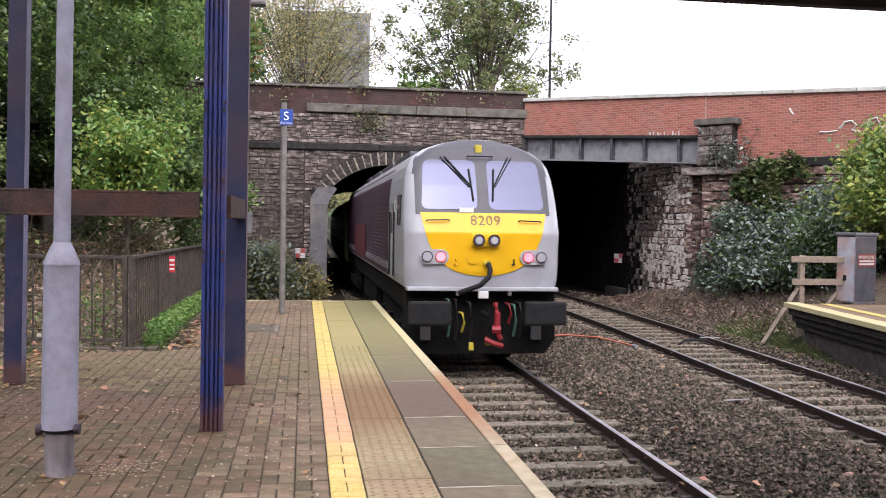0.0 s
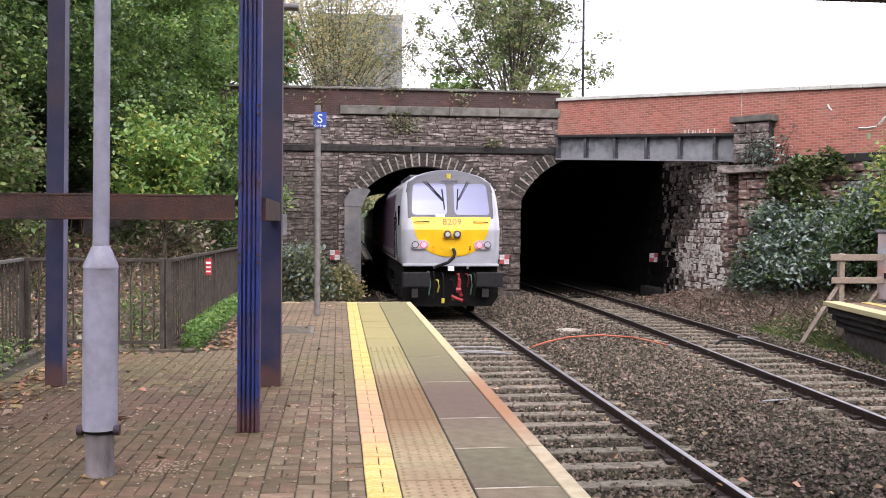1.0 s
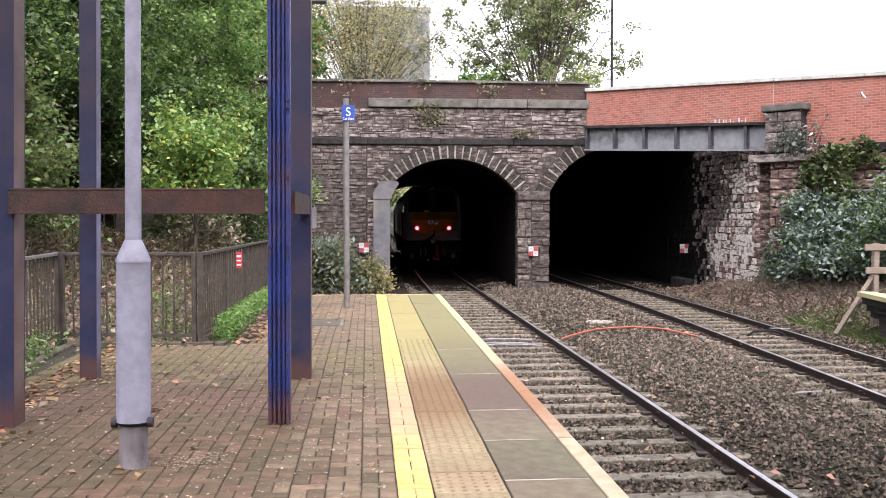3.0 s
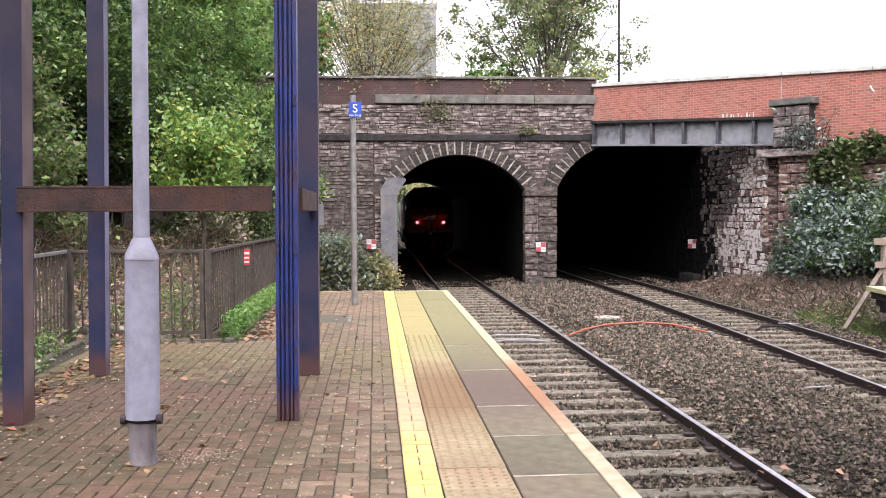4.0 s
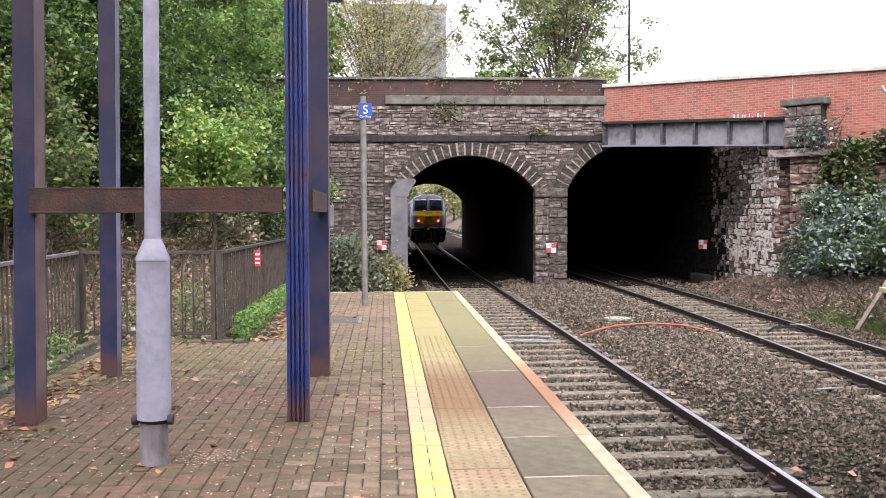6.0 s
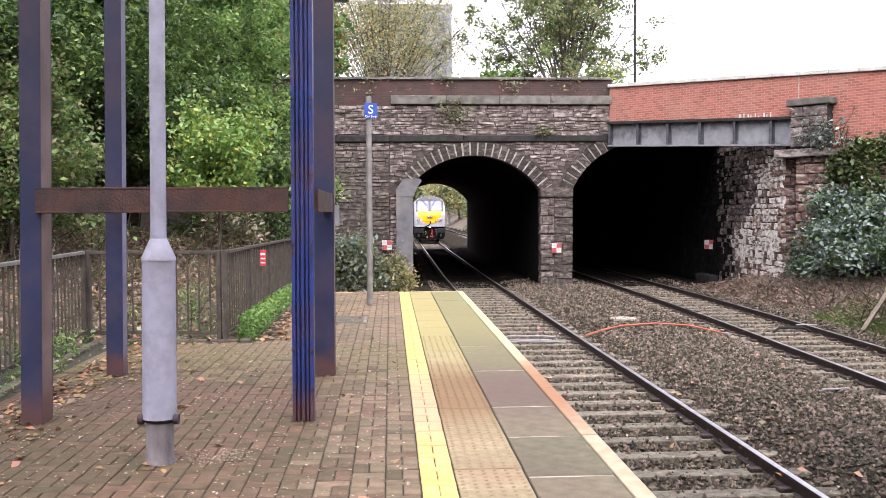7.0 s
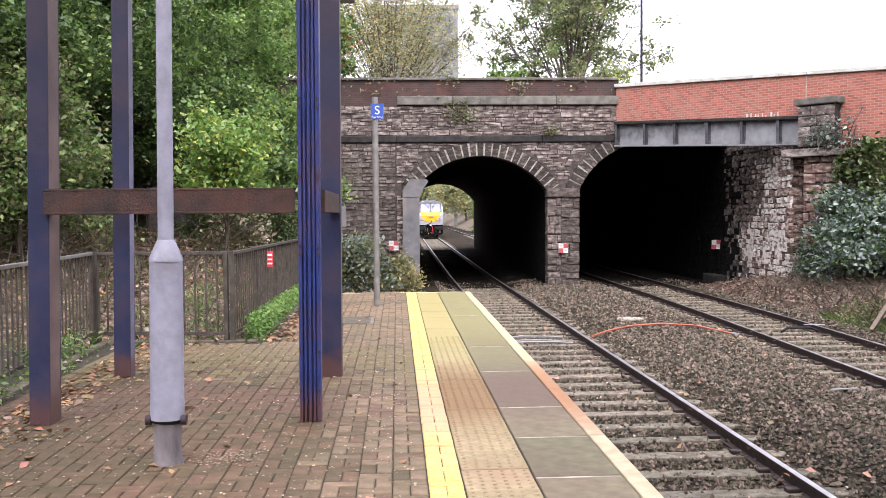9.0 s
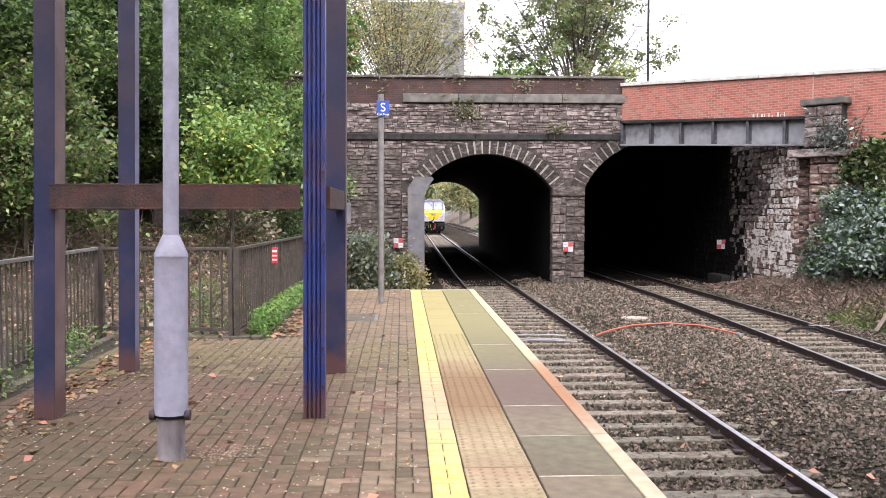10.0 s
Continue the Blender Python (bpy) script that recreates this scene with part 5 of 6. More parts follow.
def fence_run(a, b, label, n_posts=2, bar_gap=0.145, h=1.15, rail="fence"):
    """Upright bars between two rails, on posts."""
    a, b = Vector(a), Vector(b)
    d = b - a
    L = d.length
    f = thing("fence", label, "fence", "platform fence", at=tuple(a), rz=math.degrees(math.atan2(d.y, d.x)))
    part("top_rail", B(0, L, -0.028, 0.028, h - 0.04, h, bevel=0.006), M[rail], f)
    part("bottom_rail", B(0, L, -0.015, 0.015, 0.09, 0.13), M["fence"], f)
    bar = mesh_of("bar", B(-0.009, 0.009, -0.009, 0.009, 0.11, h - 0.04), M["fence"])
    x = bar_gap
    while x < L - 0.04:
        o = new("bar", bar)
        o.parent = f
        o.matrix_basis = pose(x, 0, 0)
        x += bar_gap
    for k in range(n_posts):
        x = L * k / (n_posts - 1)
        part("post", B(x - 0.028, x + 0.028, -0.028, 0.028, -0.15, h + 0.004, bevel=0.004), M["fence"], f)
    return f


fence_run((-2.08, 11.82, 0), (-1.88, 18.6, 0), "grey-brown upright-bar steel fence along the platform's back", 5)
fence_run((-3.85, 12.1, 0), (-2.16, 11.84, 0), "grey-brown upright-bar steel fence across the platform's corner", 2)
fence_run((-3.45, 4.0, 0), (-3.9, 12.06, 0), "grey-brown upright-bar steel fence with a pale top rail", 5, rail="pole")


def warning_plate(at, rz, label, w, h):
    p = thing("notice", label, "sign", at=at, rz=rz)
    part("plate", B(-w / 2, w / 2, -0.012, 0, 0, h, bevel=0.002), M["sign_red"], p)
    for k, (a, b) in enumerate(((0.68, 0.82), (0.42, 0.52), (0.16, 0.26))):
        part("writing_bar", B(-w * 0.4, w * 0.4, -0.016, -0.012, h * a, h * b), M["sign_white"], p)


warning_plate((-1.93, 14.25, 0.82), -8, "small red and white notice on the fence", 0.09, 0.24)


def red_white_board(at, rz, label):
    """Squares of red and white set in steps."""
    p = thing("marker_board", label, "sign", "red and white marker boards", at=at, rz=rz)
    part("plate", B(-0.17, 0.17, 0, 0.015, -0.17, 0.17), M["board_white"], p)
    for x, z in ((0.0, 0.0), (-0.17, -0.17)):
        part("red_square", B(x + 0.004, x + 0.166, -0.006, 0, z + 0.004, z + 0.166), M["board_red"], p)
    for x, z in ((-0.15, 0.06), (0.03, -0.11)):
        part("writing_bar", B(x, x + 0.11, -0.006, 0, z, z + 0.04), M["lamp_clear"], p)


red_white_board((-0.12, FACE_Y - 0.22, 0.5), 0, "red and white marker board on the stone wall")
red_white_board((5.92, FACE_Y - 0.2, 0.35), 0, "red and white marker board on the central pier")
red_white_board((11.84, 34.0, 0.39), 0, "red and white marker board by the abutment")


def duct():
    d = thing("cable_duct", "tall grey steel cable duct climbing beside the arch", "duct", at=(0.5, FACE_Y, 0))
    part("casing", B(-0.29, 0.3, -0.32, -0.1, -1.0, 2.2, bevel=0.01), M["duct"], d)
    part("lower_panel", B(-0.25, 0.26, -0.335, -0.322, -0.9, 0.5), M["duct"], d)
    bm = bmesh.new()
    prism(bm, [(-0.29, 2.2), (0.3, 2.2), (0.42, 2.45), (0.62, 2.75), (0.55, 2.83), (-0.02, 2.83), (-0.29, 2.45)], -0.34, -0.1)
    part("hood", bm, M["duct"], d, "folded grey hood over the duct")
    for k in range(3):
        part("scrawl", T([(-0.18 + 0.02 * k, -0.338, -0.1 - 0.3 * k), (0.05, -0.338, 0.06 - 0.3 * k), (0.15, -0.338, -0.16 - 0.3 * k), (-0.1, -0.338, -0.2 - 0.3 * k)], 0.012, 5), M["stone_dark"], d, "dark scrawled mark")


duct()


def kerb(a, b, label="mossy stone kerb along the planted edge"):
    a, b = Vector(a), Vector(b)
    d = b - a
    k = thing("kerb", label, "kerb", "platform kerbs", kind="structure", at=tuple(a), rz=math.degrees(math.atan2(d.y, d.x)))
    L, x = d.length, 0.0
    while x < L - 0.05:
        w = min(0.9, L - x)
        part("kerb_stone", B(x, x + w - 0.01, 0, 0.12, -0.1, 0.03, bevel=0.012), M["kerb"], k)
        x += 0.91


def inspection_cover():
    c = thing("inspection_cover", "grey steel inspection cover set in the pavers", "cover", at=(-0.72, 14.1, 0))
    part("frame", B(-0.36, 0.36, -0.5, 0.5, -0.05, 0.004, bevel=0.004), M["concrete"], c)
    part("lid", B(-0.31, 0.31, -0.45, 0.45, -0.02, 0.009, bevel=0.003), M["kerb"], c)


inspection_cover()


kerb((-1.78, 11.76, 0), (-1.62, 19.0, 0))
kerb((-3.4, 11.86, 0), (-1.92, 11.76, 0))
kerb((-3.25, 4.0, 0), (-3.62, 11.8, 0))


# ---- far platform and cabinet ----
def far_platform():
    p = thing("far_platform", "opposite platform with a stepped masonry face and cream edge", "platform", kind="structure")
    e0, e1 = Vector((10.42, 18.95, 0)), Vector((9.55, 13.6, 0))
    d = (e1 - e0).normalized()
    ang = math.degrees(math.atan2(d.y, d.x))
    p.matrix_world = pose(e0.x, e0.y, 0, 0, 0, ang)
    L = 24
    part("top", B(0, L, 0.25, 5, -0.2, -0.03), M["paver_joined"], p)
    x = 0.0
    while x < 12:
        part("edge_slab", B(x, x + 0.99, -0.05, 0.3, -0.1, 0.0, bevel=0.012), M["edge"], p)
        part("yellow_line", B(x, x + 0.99, 0.75, 0.95, -0.028, -0.018), M["yellow_paint"], p)
        x += 1.0
    for k, (o, z0, z1) in enumerate(((0.05, -0.26, -0.1), (0.13, -0.4, -0.26), (0.2, -0.54, -0.4))):
        part("corbel_course", B(0.04 * k, L, o, 1.0, z0, z1 - 0.006, bevel=0.015), M["stone_dark"], p)
    part("face_wall", B(0.3, L, 0.3, 1.2, -1.4, -0.54), M["mortar"], p)
    part("end_wall", B(0.25, 0.6, 0.4, 5, -1.4, -0.2), M["concrete"], p)


far_platform()


def cabinet():
    c = thing("equipment_cabinet", "grey lineside equipment cabinet with rust streaks and a red notice", "cabinet", at=(12.25, 19.25, -0.03), rz=14)
    part("body", B(-0.36, 0.36, -0.3, 0.3, 0, 1.5, bevel=0.015), M["cabinet"], c)
    part("roof", B(-0.4, 0.4, -0.34, 0.34, 1.5, 1.57, bevel=0.02), M["duct"], c)
    # door and side differ in tone to paint the light on each face
    part("door", B(-0.34, 0.34, -0.315, -0.3, 0.05, 1.46, bevel=0.005), M["cabinet_shaded_door"], c, "dark slate cabinet door")
    part("side_panel", B(-0.374, -0.361, -0.28, 0.28, 0.04, 1.47, bevel=0.004), M["cabinet_side"], c, "side panel in a pale lit tone, streaked with rust")
    n = part("notice_plate", B(-0.28, 0.3, -0.325, -0.316, 0.82, 1.1), M["notice_red"], c, "dark red warning notice")
    o = lettering("notice_word", "WARNING", 0.12, M["coping_pale"], n)
    o.matrix_basis = pose(0.01, -0.328, 0.985, 90, 0, 0)
    for z in (0.92, 0.855):
        part("writing_bar", B(-0.24, 0.26, -0.329, -0.325, z, z + 0.04), M["coping_pale"], n)
    c.scale = (0.87, 0.87, 1.0)
    part("lock", B(-0.4, -0.374, -0.05, 0.05, 0.5, 0.62, bevel=0.01), M["black"], c)


cabinet()


def barrier():
    b = thing("timber_barrier", "weathered timber barrier with sloping brace at the platform end", "barrier", at=(10.75, 19.3, 0))
    part("post", B(0.15, 0.27, -0.06, 0.06, -1.0, 1.02, bevel=0.01), M["timber"], b)
    part("post", B(1.25, 1.4, -0.06, 0.06, -1.0, 1.1, bevel=0.01), M["timber"], b)
    part("rail", B(-0.08, 1.3, -0.1, -0.062, 0.86, 1.0, bevel=0.01), M["timber"], b)
    part("rail", B(-0.05, 1.3, -0.1, -0.062, 0.36, 0.5, bevel=0.01), M["timber"], b)
    bm = T([(-0.65, 0.02, -0.95), (0.2, 0.02, 0.35)], 0.06, 4)
    part("brace", bm, M["timber"], b)
    part("brace", T([(0.75, 0.1, -0.3), (1.25, 0.1, 0.3)], 0.05, 4), M["timber"], b)


barrier()


# ---- clutter on the track bed ----
def track_clutter():
    h = thing("hose", "orange hose lying across the stones between the tracks", "hose")
    pts = [(4.0, 18.9, -0.93), (4.5, 19.7, -0.93), (5.14, 20.4, -0.92), (6.0, 20.75, -0.92), (6.65, 20.35, -0.93), (7.0, 19.05, -0.95)]
    part("pipe", T(pts, 0.021, 8), M["hose"], h, smooth=True)
    part("end_cap", T([(7.0, 19.05, -0.95), (7.02, 18.9, -0.95)], 0.04, 8), M["white_cable"], h)
    for k, (y, x1) in enumerate(((18.5, 3.5), (18.75, 3.3), (19.35, 3.45))):
        c = thing("cable", "white cable laid across the sleepers", "cable", "white cables")
        part("conduit", T([(2.25, y, -1.0), (2.6, y + 0.05, -0.98), (3.1, y - 0.03, -0.98), (x1, y - 0.1, -1.0)], 0.018, 6), M["white_cable"], c)
    l = thing("cover_slab", "pale oval cover slab lying on the ballast", "cover")
    bm = T([(5.6, 22.15, -1.02), (5.6, 22.15, -0.952), (5.6, 22.15, -0.944)], [0.31, 0.31, 0.29], 24)
    part("slab", bm, M["mortar_pale"], l)
    for x, y, a in ((6.35, 12.9, 20), (9.3, 20.3, 5)):
        r = thing("rod", "pale metal rod dropped on the stones", "rod", at=(x, y, -0.95), rz=a)
        part("bar", T([(-0.25, 0, 0.02), (0.25, 0, 0.0)], 0.015, 6), M["white_cable"], r)
    k = thing("pipe", "black pipe end bent beside the second track", "pipe", at=(8.6, 19.6, -1.0))
    part("tube", T([(-0.35, 0, 0), (-0.2, 0, 0.09), (0.3, 0.02, 0.09), (0.5, 0.05, 0)], 0.03, 6), M["black"], k)


track_clutter()


# ---- canopy over the camera's end of the platform ----
def canopy():
    c = thing("canopy", "dark platform canopy over the station end", "canopy", kind="structure")
    part("roof_sheet", B(2.7, 8, 4.2, 7.0, 3.48, 3.6), M["canopy"], c)
    part("fascia", B(2.7, 8, 7.0, 7.1, 3.40, 3.75, bevel=0.01), M["canopy"], c)
    part("column", B(7.7, 7.9, 4.3, 4.5, -1.15, 3.48), M["dull_blue"], c)
    part("column", B(5.0, 5.2, 4.3, 4.5, -1.15, 3.48), M["dull_blue"], c)


canopy()


def low_sky_blocker():
    """Unseen plain wall added behind the view to keep low sky light out of the tunnel."""
    w = thing("station_building", "plain unseen wall behind the platform, added to block low sky light", "building", kind="structure")
    part("end_wall", B(-34, 40, -16, -15, -1.3, 17), M["old_brick"], w)


low_sky_blocker()


# ---- plants ----
def leaf_cloud(name, pts, size, material, parent=None, seed=0, label="", long=1.85, flat=0.0):
    """Many small folded leaves at the given points."""
    rng = np.random.default_rng(seed)
    pts = np.asarray(pts, float)
    n = len(pts)
    nrm = rng.normal(size=(n, 3))
    nrm[:, 2] = np.abs(nrm[:, 2]) + 0.35 + flat
    nrm /= np.linalg.norm(nrm, axis=1, keepdims=True)
    a = np.cross(nrm, rng.normal(size=(n, 3)))
    a /= np.linalg.norm(a, axis=1, keepdims=True) + 1e-9
    b = np.cross(nrm, a)
    s = (size * rng.uniform(0.55, 1.35, n))[:, None]
    v = np.empty((n, 4, 3))
    v[:, 0] = pts - a * s * long * 0.5
    v[:, 1] = pts + b * s * 0.5 + nrm * s * 0.12
    v[:, 2] = pts + a * s * long * 0.5 - nrm * s * 0.1
    v[:, 3] = pts - b * s * 0.5 + nrm * s * 0.12
    me = bpy.data.meshes.new(name)
    idx = np.arange(n * 4, dtype=np.int32)
    me.vertices.add(n * 4)
    me.vertices.foreach_set("co", v.reshape(-1))
    me.loops.add(n * 4)
    me.loops.foreach_set("vertex_index", idx)
    me.polygons.add(n)
    me.polygons.foreach_set("loop_start", idx[::4].copy())
    me.polygons.foreach_set("loop_total", np.full(n, 4, np.int32))
    me.update()
    me.validate()
    me.materials.append(material)
    ob = new(name, me)
    if parent:
        ob.parent = parent
    if label:
        ob["label"] = label
    return ob


def limbs(rng, base, height, spread, n1, n2, trunk_r, up=0.5, lean=(0, 0), fan=False):
    """Tubes of a trunk, its limbs and twigs, and the points along the twigs."""
    bm = bmesh.new()
    base = Vector(base)
    top = base + Vector((lean[0], lean[1], height * (0.3 if fan else 0.75)))
    tr = [base.lerp(top, k / 5) + Vector((rng.uniform(-1, 1), rng.uniform(-1, 1), 0)) * 0.03 * height * (k / 5) for k in range(6)]
    tube(bm, tr, [trunk_r * (1 - 0.14 * k) for k in range(6)], 7)
    ends = []
    for i in range(n1):
        f = 0.25 + 0.75 * (i + rng.random()) / n1
        k = min(4, int(f * 5))
        p = tr[k].lerp(tr[k + 1], f * 5 - k)
        a = i * 2.4 + rng.uniform(-0.4, 0.4)
        reach = spread * rng.uniform(0.65, 1.05) * (1.15 - 0.55 * f)
        q = p + Vector((math.cos(a) * reach, math.sin(a) * reach, height * up * rng.uniform(0.15, 0.5) * (0.5 + f * 0.6)))
        if fan:
            reach = spread * rng.uniform(0.15, 1.0)
            q = p + Vector((math.cos(a) * reach, math.sin(a) * reach, height * rng.uniform(0.75, 0.95) * math.sqrt(max(0.06, 1 - (reach / spread / 1.05) ** 2))))
        m = p.lerp(q, 0.5) + Vector((0, 0, (0.02 if fan else 0.06) * height * rng.uniform(0.2, 1)))
        tube(bm, [p, m, q], [trunk_r * 0.36, trunk_r * 0.22, trunk_r * 0.07], 5, caps=False)
        for j in range(n2):
            g = rng.uniform(0.5 if fan else 0.3, 1.0)
            s = p.lerp(m, g * 2) if g < 0.5 else m.lerp(q, g * 2 - 1)
            d = Vector((rng.gauss(0, 1), rng.gauss(0, 1), rng.gauss(0.35, 0.6))).normalized() * (spread * 0.7 if fan else reach) * rng.uniform(0.25, 0.5)
            e = s + d
            tube(bm, [s, s.lerp(e, 0.5) + Vector((0, 0, 0.05)), e], [trunk_r * 0.12, trunk_r * 0.07, trunk_r * 0.025], 4, caps=False)
            ends.append((s, e))
    return bm, ends


def tree(name, label, at, height, spread, n1, n2, leaves, leaf, material, seed, trunk_r=0.16, clump=0.35, up=0.5, second=None, category="tree", lean=(0, 0), along=(0.3, 1.1), fan=False, low=0.1):
    rng = random.Random(seed)
    t = thing(name, label, category, at=at)
    bm, ends = limbs(rng, (0, 0, 0), height, spread, n1, n2, trunk_r, up, lean, fan)
    part("trunk", bm, M["bark"], t)
    nr = np.random.default_rng(seed)
    s = np.array([tuple(a) for a, b in ends])
    e = np.array([tuple(b) for a, b in ends])
    w = nr.integers(0, len(ends), leaves)
    pts = s[w] + (e[w] - s[w]) * nr.uniform(along[0], along[1], (leaves, 1)) + nr.normal(size=(leaves, 3)) * clump * (0.35 + 0.65 * nr.random((leaves, 1)))
    pts = pts[pts[:, 2] > low]
    if second:
        k = nr.random(len(pts)) < second[1]
        leaf_cloud("crown", pts[~k], leaf, M[material], t, seed)
        leaf_cloud("crown", pts[k], leaf, M[second[0]], t, seed + 1)
    else:
        leaf_cloud("crown", pts, leaf, M[material], t, seed)
    return t


# bank behind the fence
tree("tree", "tall dark green tree on the bank behind the fence", (-7.4, 18.5, 1.3), 8.0, 4.2, 22, 9, 105000, 0.06, "leaf_dark", 11, 0.2, 0.27, second=("leaf_mid", 0.4))
tree("tree", "tall green tree leaning over the platform fence", (-6.1, 22.5, 1.0), 8.8, 4.3, 24, 9, 110000, 0.062, "leaf_mid", 12, 0.2, 0.28, second=("leaf_fresh", 0.4))
tree("tree", "dense green tree close to the bridge", (-5.3, 30.0, -0.3), 10.0, 3.2, 24, 9, 70000, 0.085, "leaf_mid", 13, 0.18, 0.3, second=("leaf_fresh", 0.3))
tree("tree", "dark green tree at the back of the bank", (-10.5, 23.0, 0.9), 10.5, 5.0, 24, 9, 46000, 0.14, "leaf_dark", 14, 0.24, 0.5, second=("leaf_mid", 0.3))
tree("tree", "dark green tree at the top of the bank", (-11.0, 13.5, 0.9), 9.0, 4.5, 22, 9, 60000, 0.1, "leaf_dark", 15, 0.22, 0.45, second=("leaf_mid", 0.4))
tree("shrub", "dark evergreen shrub behind the fence", (-6.2, 20.0, 1.2), 3.6, 2.2, 20, 8, 40000, 0.06, "leaf_dark", 16, 0.07, 0.28, category="shrub")
tree("shrub", "dark evergreen shrub on the bank", (-3.7, 22.0, 0.4), 4.2, 1.7, 20, 8, 40000, 0.06, "leaf_mid", 17, 0.07, 0.28, category="shrub", second=("leaf_dark", 0.35))
tree("shrub", "young maple shrub with bright yellow-green leaves", (-3.1, 17.2, 0.5), 3.1, 1.1, 18, 7, 8500, 0.06, "leaf_fresh", 18, 0.05, 0.22, category="shrub", second=("leaf_bright", 0.3), low=1.15)
tree("shrub", "dark green laurel shrub beside the far fence", (-8.6, 14.5, 1.0), 3.2, 2.2, 18, 8, 38000, 0.06, "leaf_mid", 19, 0.07, 0.3, category="shrub", second=("leaf_dark", 0.5))
tree("shrub", "green shrub in the corner by the stone wall", (-4.0, 24.6, -0.2), 3.4, 1.6, 18, 8, 30000, 0.065, "leaf_mid", 20, 0.06, 0.28, category="shrub", second=("leaf_dark", 0.4))
tree("shrub", "tangled green shrub at the top of the bank", (-10.4, 12.6, 1.4), 3.4, 2.2, 18, 8, 16000, 0.09, "leaf_mid", 24, 0.06, 0.3, category="shrub", second=("leaf_dark", 0.5))
tree("shrub", "tangled dark shrub deep in the bank", (-12.5, 17.5, 1.6), 4.0, 2.6, 18, 8, 16000, 0.11, "leaf_mid", 25, 0.06, 0.35, category="shrub", second=("leaf_dark", 0.3))
tree("shrub", "tangled green shrub close behind the fence", (-7.6, 11.0, 0.4), 2.2, 1.5, 18, 8, 12000, 0.08, "leaf_mid", 26, 0.05, 0.25, category="shrub", second=("leaf_dark", 0.4))
tree("shrub", "dark laurel shrub filling the bank", (-9.0, 22.5, 1.2), 4.5, 2.6, 18, 8, 18000, 0.11, "leaf_mid", 27, 0.06, 0.35, category="shrub", second=("leaf_dark", 0.3))
tree("shrub", "tall dark shrub closing the back of the bank", (-13.8, 23.5, 1.8), 4.5, 3.0, 20, 8, 16000, 0.12, "leaf_dark", 28, 0.07, 0.4, category="shrub", second=("leaf_mid", 0.3))
tree("shrub", "broad dark shrub at the far corner of the bank", (-16.5, 22.0, 2.0), 4.5, 3.0, 20, 8, 14000, 0.13, "leaf_dark", 29, 0.07, 0.4, category="shrub", second=("leaf_mid", 0.3))
tree("tree", "green and orange autumn tree beyond the parapet's end", (-4.7, 40.0, 4.9), 9.0, 3.8, 26, 9, 24000, 0.15, "leaf_mid", 101, 0.16, 0.35, second=("leaf_orange", 0.15))
tree("shrub", "tall green shrub closing the bank's upper corner", (-11.2, 27.0, 1.4), 5.5, 2.8, 20, 8, 14000, 0.13, "leaf_dark", 102, 0.07, 0.4, category="shrub", second=("leaf_mid", 0.4))
tree("shrub", "low dry-leaved bush on the bank", (-3.2, 19.4, 0.4), 1.2, 0.9, 16, 7, 1500, 0.06, "leaf_dead_pale", 105, 0.02, 0.2, category="shrub", second=("leaf_olive", 0.5))
tree("shrub", "pale-leaved laurel shrub close behind the fence", (-6.1, 15.4, 0.7), 3.4, 1.5, 20, 8, 22000, 0.055, "leaf_mid", 109, 0.05, 0.26, category="shrub", second=("leaf_olive", 0.4))
# at the foot of the bridge
tree("shrub", "grey-green shrub at the foot of the stone wall", (-1.2, 26.0, -0.95), 1.9, 1.15, 24, 9, 5200, 0.075, "leaf_olive", 21, 0.03, 0.24, category="shrub", second=("leaf_grey", 0.45))
tree("shrub", "low grey-green shrub by the cable duct", (-0.15, 27.0, -1.0), 1.35, 0.75, 14, 7, 1900, 0.07, "leaf_olive", 22, 0.03, 0.2, category="shrub", second=("leaf_autumn", 0.4))
tree("shrub", "dry brown shrub at the arch's foot", (0.35, 30.0, -1.05), 1.0, 0.6, 12, 7, 500, 0.08, "leaf_autumn", 23, 0.03, 0.18, category="shrub")
# above the bridge
tree("tree", "olive and yellow bushy tree beyond the brick parapet", (-0.2, 50.0, 4.9), 9.4, 5.2, 60, 14, 20000, 0.085, "leaf_autumn", 31, 0.12, 0.42, fan=True, second=("leaf_far", 0.4))
tree("tree", "open-crowned green tree beyond the parapet", (9.1, 48.5, 4.9), 9.6, 5.3, 34, 11, 19000, 0.115, "leaf_olive", 32, 0.2, 0.26, fan=True, along=(0.75, 1.12), second=("leaf_mid", 0.3))
tree("shrub", "yellow-green hedge behind the parapet", (10.5, 46.0, 4.9), 4.0, 2.0, 16, 8, 4500, 0.13, "leaf_far", 33, 0.06, 0.35, category="shrub", second=("leaf_bright", 0.4))
tree("shrub", "dark green hedge behind the parapet", (5.6, 46.0, 4.9), 3.8, 1.4, 14, 8, 2600, 0.15, "leaf_mid", 34, 0.06, 0.3, category="shrub")
# bank and ivy by the abutment
tree("shrub", "bright green bush by the far platform", (14.6, 20.8, 0.2), 4.2, 2.0, 22, 9, 20000, 0.09, "leaf_mid", 41, 0.06, 0.3, category="shrub", second=("leaf_bright", 0.45))
tree("shrub", "grey-green bramble bank below the wing wall", (13.6, 24.4, -0.6), 2.6, 1.9, 22, 9, 13000, 0.08, "leaf_grey", 42, 0.04, 0.3, category="shrub", second=("leaf_dark", 0.3))
tree("shrub", "grey-green ivy heaped on the bank", (12.9, 25.8, -0.8), 3.0, 1.3, 20, 9, 11000, 0.08, "leaf_grey", 43, 0.04, 0.25, category="shrub", second=("leaf_dark", 0.3))
